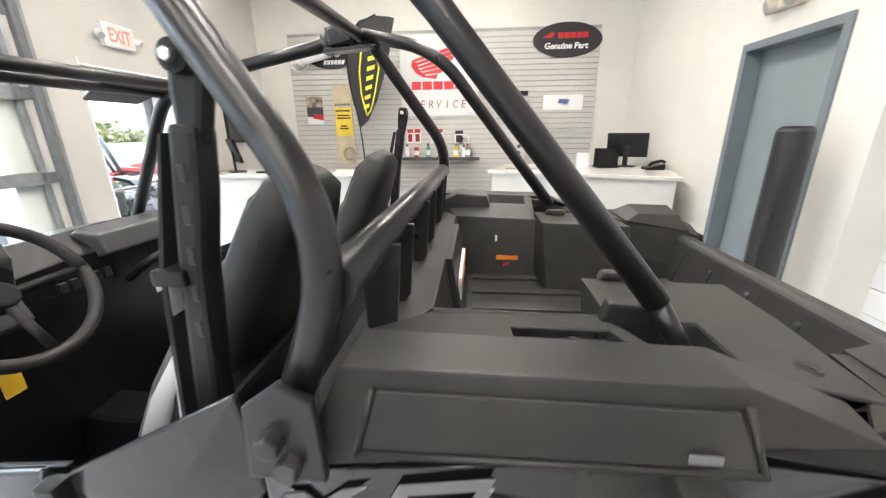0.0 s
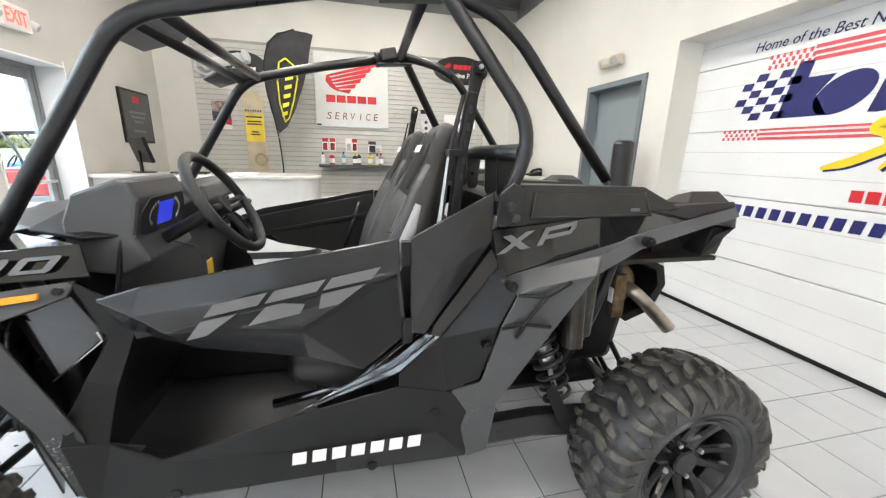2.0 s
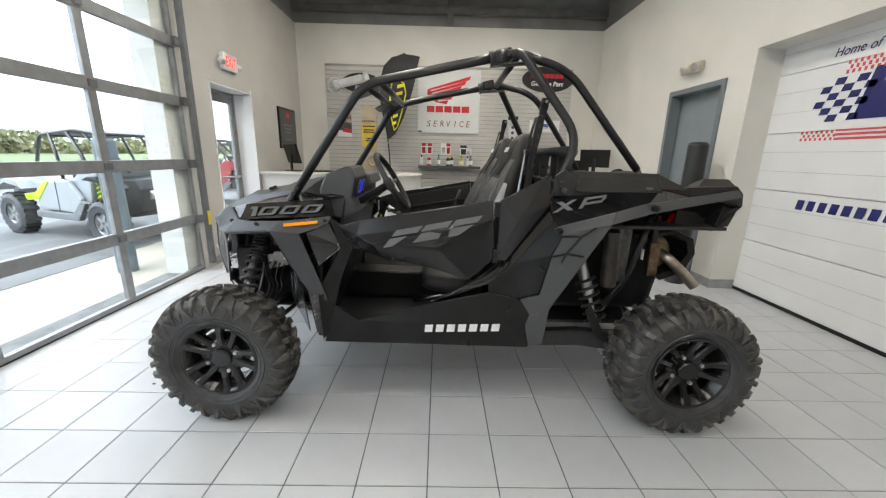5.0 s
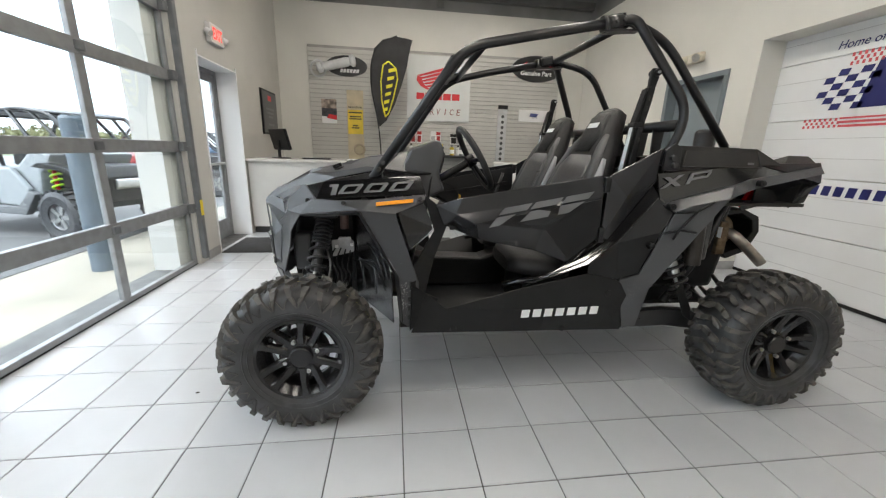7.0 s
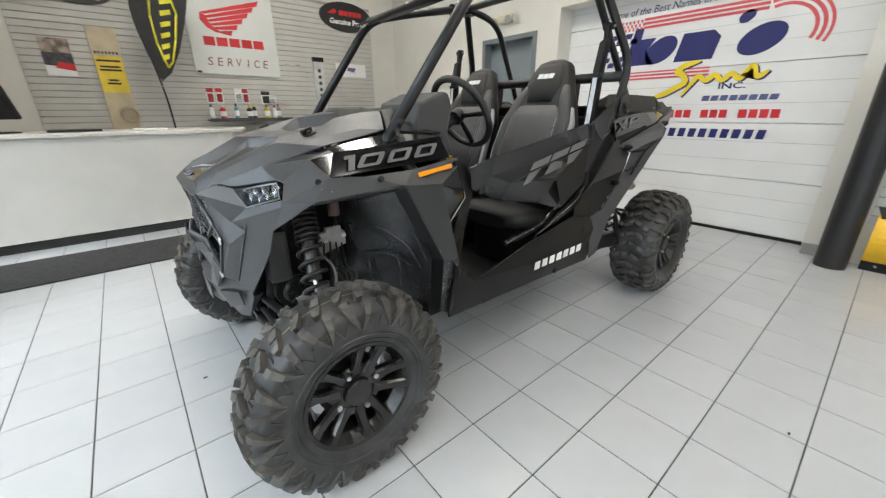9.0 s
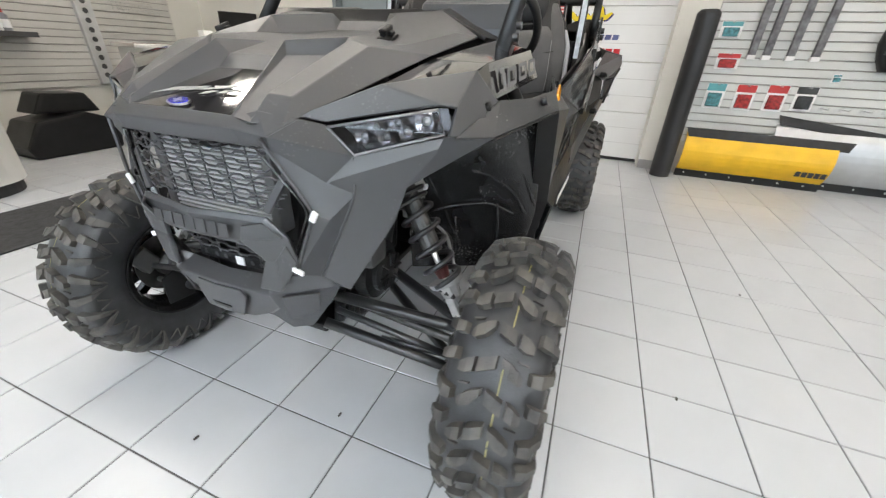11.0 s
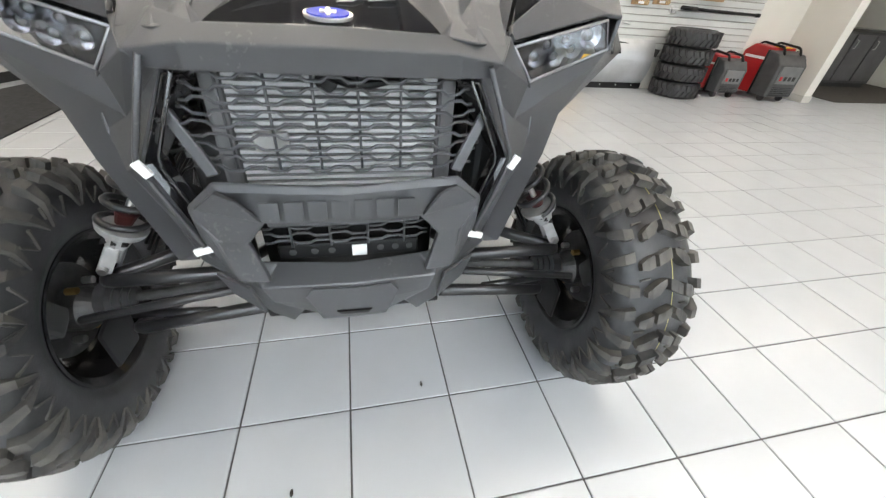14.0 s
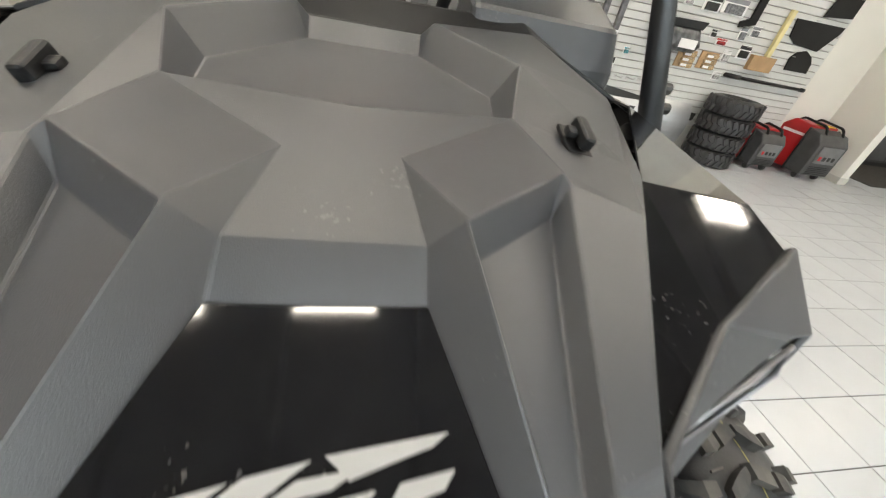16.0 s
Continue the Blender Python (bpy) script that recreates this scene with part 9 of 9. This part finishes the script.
def parked_machine(x, y, yaw, body, accent, label):
    s = tagged(empty("off_road_buggy", (x, y, -0.03)), label, "vehicle")
    s.rotation_euler = (0, 0, radians(yaw))

    def p(name, bm, m, label="", parent=None):
        o = part(name, bm, m, parent or s, label)
        o.matrix_parent_inverse = Matrix.Identity(4)
        return o

    for sx, sy in ((-1.25, -0.72), (1.25, -0.72), (-1.25, 0.72), (1.25, 0.72)):
        bm = lathe([(0.19, -0.12), (0.30, -0.135), (0.36, -0.11), (0.375, 0), (0.36, 0.11), (0.30, 0.135), (0.19, 0.12)], (sx, sy, 0.37), "y", 32, True)
        w = p("wheel", bm, RUBBER, "black off-road tyre")
        p("rim", lathe([(0.001, 0.07 * (1 if sy > 0 else -1)), (0.06, 0.08 * (1 if sy > 0 else -1)), (0.17, 0.06 * (1 if sy > 0 else -1)), (0.195, 0.11 * (1 if sy > 0 else -1)), (0.195, -0.11 * (1 if sy > 0 else -1))], (sx, sy, 0.37), "y", 24), mat("grey alloy", (0.25, 0.25, 0.26), 0.35, 0.7), "grey alloy rim", w)
        bm = bmesh.new()
        for i in range(5):
            m = Matrix.Translation((sx, sy * 1.11, 0.37)) @ Matrix.Rotation(2 * math.pi * i / 5, 4, "Y")
            addbox(bm, (0.03, -0.012, -0.028), (0.185, 0.012, 0.028), m)
        p("spokes", bm, STEEL, "bright star spokes", w)
        bm = bmesh.new()
        for i in range(22):
            m = Matrix.Translation((sx, sy, 0.37)) @ Matrix.Rotation(2 * math.pi * i / 22, 4, "Y") @ Matrix.Translation((0.375, 0, 0))
            addbox(bm, (-0.015, -0.11, -0.022), (0.015, 0.11, 0.022), m)
        p("tread", bm, RUBBER, "", w)
    p("body", prism([(-1.62, 0.66), (-1.64, 0.82), (-1.20, 1.06), (-0.72, 1.16), (-0.45, 1.04), (0.30, 1.06), (0.62, 1.30), (0.98, 1.24), (0.86, 1.04), (0.72, 0.98), (0.62, 0.50), (0.40, 0.36), (-0.62, 0.36), (-0.74, 0.62), (-0.90, 0.86), (-1.25, 0.90)], -0.60, 0.60, "y", 0.04, 2), body)
    p("engine", prism([(0.62, 0.45), (0.72, 0.96), (0.95, 1.10), (1.52, 1.08), (1.66, 0.92), (1.60, 0.55), (1.30, 0.42)], -0.42, 0.42, "y", 0.04, 2), BLK, "black engine bay")
    p("muffler", cyl((1.60, -0.28, 0.82), (1.60, 0.28, 0.82), 0.09, seg=20, bev=0.02), STEEL, "bright muffler")
    for sd in (-1, 1):
        dr = p("door", prism([(-0.66, 0.50), (-0.62, 0.98), (0.28, 1.02), (0.56, 0.72), (0.50, 0.46)], sd * 0.66 - 0.04, sd * 0.66 + 0.04, "y", 0.025), body)
        p("door_seam", prism([(-0.08, 0.48), (-0.05, 1.0), (-0.035, 1.0), (-0.065, 0.48)], sd * 0.702 - 0.003, sd * 0.702 + 0.003, "y"), BLK, "", dr)
        p("accent_panel", prism([(-0.98, 0.62), (-0.60, 0.66), (-0.22, 0.99), (-0.34, 0.99), (-0.66, 0.78), (-1.02, 0.74)], sd * 0.705 - 0.006, sd * 0.705 + 0.006, "y", 0.004), accent, "bright accent panel")
        p("rocker", prism([(-0.72, 0.34), (-0.70, 0.46), (0.34, 0.46), (0.62, 0.70), (0.74, 0.66), (0.46, 0.34)], sd * 0.69 - 0.05, sd * 0.69 + 0.05, "y", 0.015), mat("grey rocker plastic", (0.14, 0.145, 0.15), 0.5))
        p("cage_tube", tube([(-0.95, sd * 0.5, 1.12), (-0.50, sd * 0.55, 1.78), (0.50, sd * 0.56, 1.86), (1.02, sd * 0.54, 1.80), (1.56, sd * 0.48, 1.20)], 0.030, 10, 0.12), TUBE)
        p("cage_tube", tube([(0.30, sd * 0.56, 1.84), (0.62, sd * 0.60, 1.50), (0.78, sd * 0.62, 1.26)], 0.028, 10, 0.1), TUBE)
        p("cage_tube", tube([(-0.20, sd * 0.56, 1.82), (-0.02, sd * 0.60, 1.40), (0.05, sd * 0.62, 1.04)], 0.026, 10, 0.1), TUBE)
        p("cage_tube", tube([(0.70, sd * 0.55, 1.83), (1.30, sd * 0.50, 1.22)], 0.024, 10), TUBE)
        p("fender", prism([(-1.66, 0.84), (-1.30, 1.02), (-0.92, 0.98), (-0.80, 0.84), (-0.95, 0.88), (-1.30, 0.94), (-1.62, 0.78)], sd * 0.70 - 0.13, sd * 0.70 + 0.13, "y", 0.01), body)
        p("fender", prism([(0.86, 1.06), (1.02, 1.12), (1.48, 1.08), (1.70, 0.96), (1.64, 0.92), (1.42, 1.02), (1.04, 1.05)], sd * 0.70 - 0.10, sd * 0.70 + 0.10, "y", 0.01), BLK)
        p("shock", coil((1.00, sd * 0.60, 1.04), (1.10, sd * 0.66, 0.58), 0.055, 0.016, 6), accent, "bright coil spring")
        p("shock_body", cyl((0.98, sd * 0.60, 1.10), (1.10, sd * 0.66, 0.55), 0.026, seg=12), REDPL, "red shock body")
        p("seat", box((0.05, sd * 0.3 - 0.2, 0.70), (0.35, sd * 0.3 + 0.2, 1.36), 0.06, 3), VINYLB)
    for x0, z0 in ((-0.47, 1.78), (0.28, 1.84), (1.0, 1.80)):
        p("cross_tube", tube([(x0, -0.55, z0), (x0, 0.55, z0)], 0.028, 10), TUBE)
    p("roof", prism([(-0.50, 1.80), (0.50, 1.885), (0.96, 1.83), (0.96, 1.80), (0.50, 1.855), (-0.48, 1.775)], -0.56, 0.56, "y", 0.01), BLK, "black cloth roof")
    p("steering_wheel", tube([Vector((-0.38, 0.30, 1.16)) + Vector((0.08 * math.sin(a), 0.17 * math.cos(a), 0.15 * math.sin(a))) for a in np.linspace(0, 6.283, 25)], 0.016, 8), BLK)
    s.scale = (0.88, 0.88, 0.88)


LIME = mat("lime accent", (0.42, 0.72, 0.02), 0.4)
parked_machine(-5.60, 4.76, -19.5, mat("silver grey bodywork", (0.30, 0.32, 0.33), 0.35, var=0.05), LIME, "silver-grey off-road buggy with lime accents parked outside")
parked_machine(-6.2, 8.6, 20, mat("dark red bodywork", (0.30, 0.03, 0.03), 0.4), mat("white accent", (0.7, 0.7, 0.7), 0.4), "dark red off-road buggy parked outside")
parked_machine(-7.5, 12.2, 10, mat("blue bodywork", (0.05, 0.22, 0.42), 0.4), mat("white accent", (0.7, 0.7, 0.7), 0.4), "blue off-road buggy parked outside")


def tree(x, y, h, seed):
    r = random.Random(seed)
    s = tagged(empty("tree", (x, y, 0)), "young leafing tree on the far lawn", "tree", "far trees")
    bm = bmesh.new()
    addcyl(bm, (x, y, -0.1), (x, y, h * 0.55), 0.16, 0.08, 8)
    tips = []
    for k in range(9):
        a, z = r.uniform(0, 6.28), h * r.uniform(0.25, 0.55)
        e = (x + math.cos(a) * h * 0.25, y + math.sin(a) * h * 0.25, z + h * r.uniform(0.15, 0.35))
        addcyl(bm, (x, y, z), e, 0.06, 0.02, 6)
        tips.append(e)
    tr = part("trunk", bm, mat("grey bark", (0.14, 0.11, 0.09), 0.9), s)
    bm = bmesh.new()
    for k in range(420):
        c = r.choice(tips)
        p = Vector((c[0] + r.gauss(0, h * 0.12), c[1] + r.gauss(0, h * 0.12), c[2] + r.gauss(0, h * 0.10)))
        m = Matrix.Translation(p) @ Euler((r.uniform(0, 3), r.uniform(0, 3), r.uniform(0, 3))).to_matrix().to_4x4() @ Matrix.Scale(r.uniform(0.16, 0.36), 4)
        vs = [bm.verts.new(m @ Vector(q)) for q in ((-1, -0.5, 0), (0, -0.7, 0.2), (1, 0, 0), (0.1, 0.7, -0.1), (-0.9, 0.4, 0.1))]
        bm.faces.new(vs)
    part("crown", bm, LEAF, s)


for k in range(5):
    rt_ = random.Random(50 + k)
    tree(-58 - rt_.uniform(0, 10), 8 + k * 11.0 + rt_.uniform(-3, 3), rt_.uniform(4.2, 5.4), 90 + k)
rw = random.Random(77)
wood = bmesh.new()
for k in range(9000):
    ty = rw.uniform(-60, 150)
    top = 2.6 + 0.9 * math.sin(ty * 0.21) + 0.7 * math.sin(ty * 0.53 + 1)
    c = Vector((-70 - rw.uniform(0, 9), ty, rw.uniform(0.1, max(0.6, top + rw.gauss(0, 0.35)))))
    m = Matrix.Translation(c) @ Euler((rw.uniform(0, 3), rw.uniform(0, 3), rw.uniform(0, 3))).to_matrix().to_4x4() @ Matrix.Scale(rw.uniform(0.3, 0.7), 4)
    wood.faces.new([wood.verts.new(m @ Vector(q)) for q in ((-1, -0.5, 0), (0, -0.7, 0.2), (1, 0, 0), (0.1, 0.7, -0.1), (-0.9, 0.4, 0.1))])
thing("far_hedgerow", wood, LEAF, "hazy line of budding trees beyond the lawn", "trees", kind="stuff")


crumb = mat("dark crumb", (0.05, 0.045, 0.04), 0.9)
rc = random.Random(5)
for cx, cy in ((-1.169, 0.692), (-1.42, 1.06), (-0.62, -0.42), (-1.66, 0.38), (0.32, -0.86)):
    bm = bmesh.new()
    bmesh.ops.create_icosphere(bm, subdivisions=1, radius=0.004 + 0.003 * rc.random(), matrix=Matrix.Translation((cx, cy, 0.004)) @ Matrix.Diagonal((1.8, 0.8, 0.6, 1)))
    thing("crumb", bm, crumb, "small dark crumb lying on the tiles", "crumb")

# ---- floor tiles ----
structure("floor", wall_boxes([((XL - 0.36, YF, -0.06), (6.2, YB, -0.004))]), GROUT, "light grey glazed tile floor with dark grout", "floor")
FLOOR = bpy.data.objects["floor"]
tile_bm = box((0.0025, 0.0025, -0.010), (T - 0.0025, T - 0.0025, 0.0), 0.0018, 1)
tile_me = bpy.data.meshes.new("floor_tile")
tile_bm.to_mesh(tile_me)
tile_bm.free()
tile_me.materials.append(TILE)
far = bmesh.new()
rng = random.Random(4)
for i in range(-9, 21):
    for j in range(-30, 20):
        x, y = i * T, j * T
        if x < XL - 0.35 or y > YB - 0.1 or y < YF:
            continue
        if -8 <= i <= 6 and -6 <= j <= 13:
            ob = new("floor_tile", tile_me)
            ob.location = (x, y, rng.uniform(-0.0006, 0.0004))
            ob.rotation_euler = (rng.uniform(-0.0008, 0.0008), rng.uniform(-0.0008, 0.0008), 0)
            ob.parent = FLOOR
        else:
            addbox(far, (x + 0.0025, y + 0.0025, -0.010), (x + T - 0.0025, y + T - 0.0025, rng.uniform(-0.0006, 0.0004)))
tagged(part("floor_tile_field", far, TILE, FLOOR), "light grey glazed floor tiles", kind="stuff")
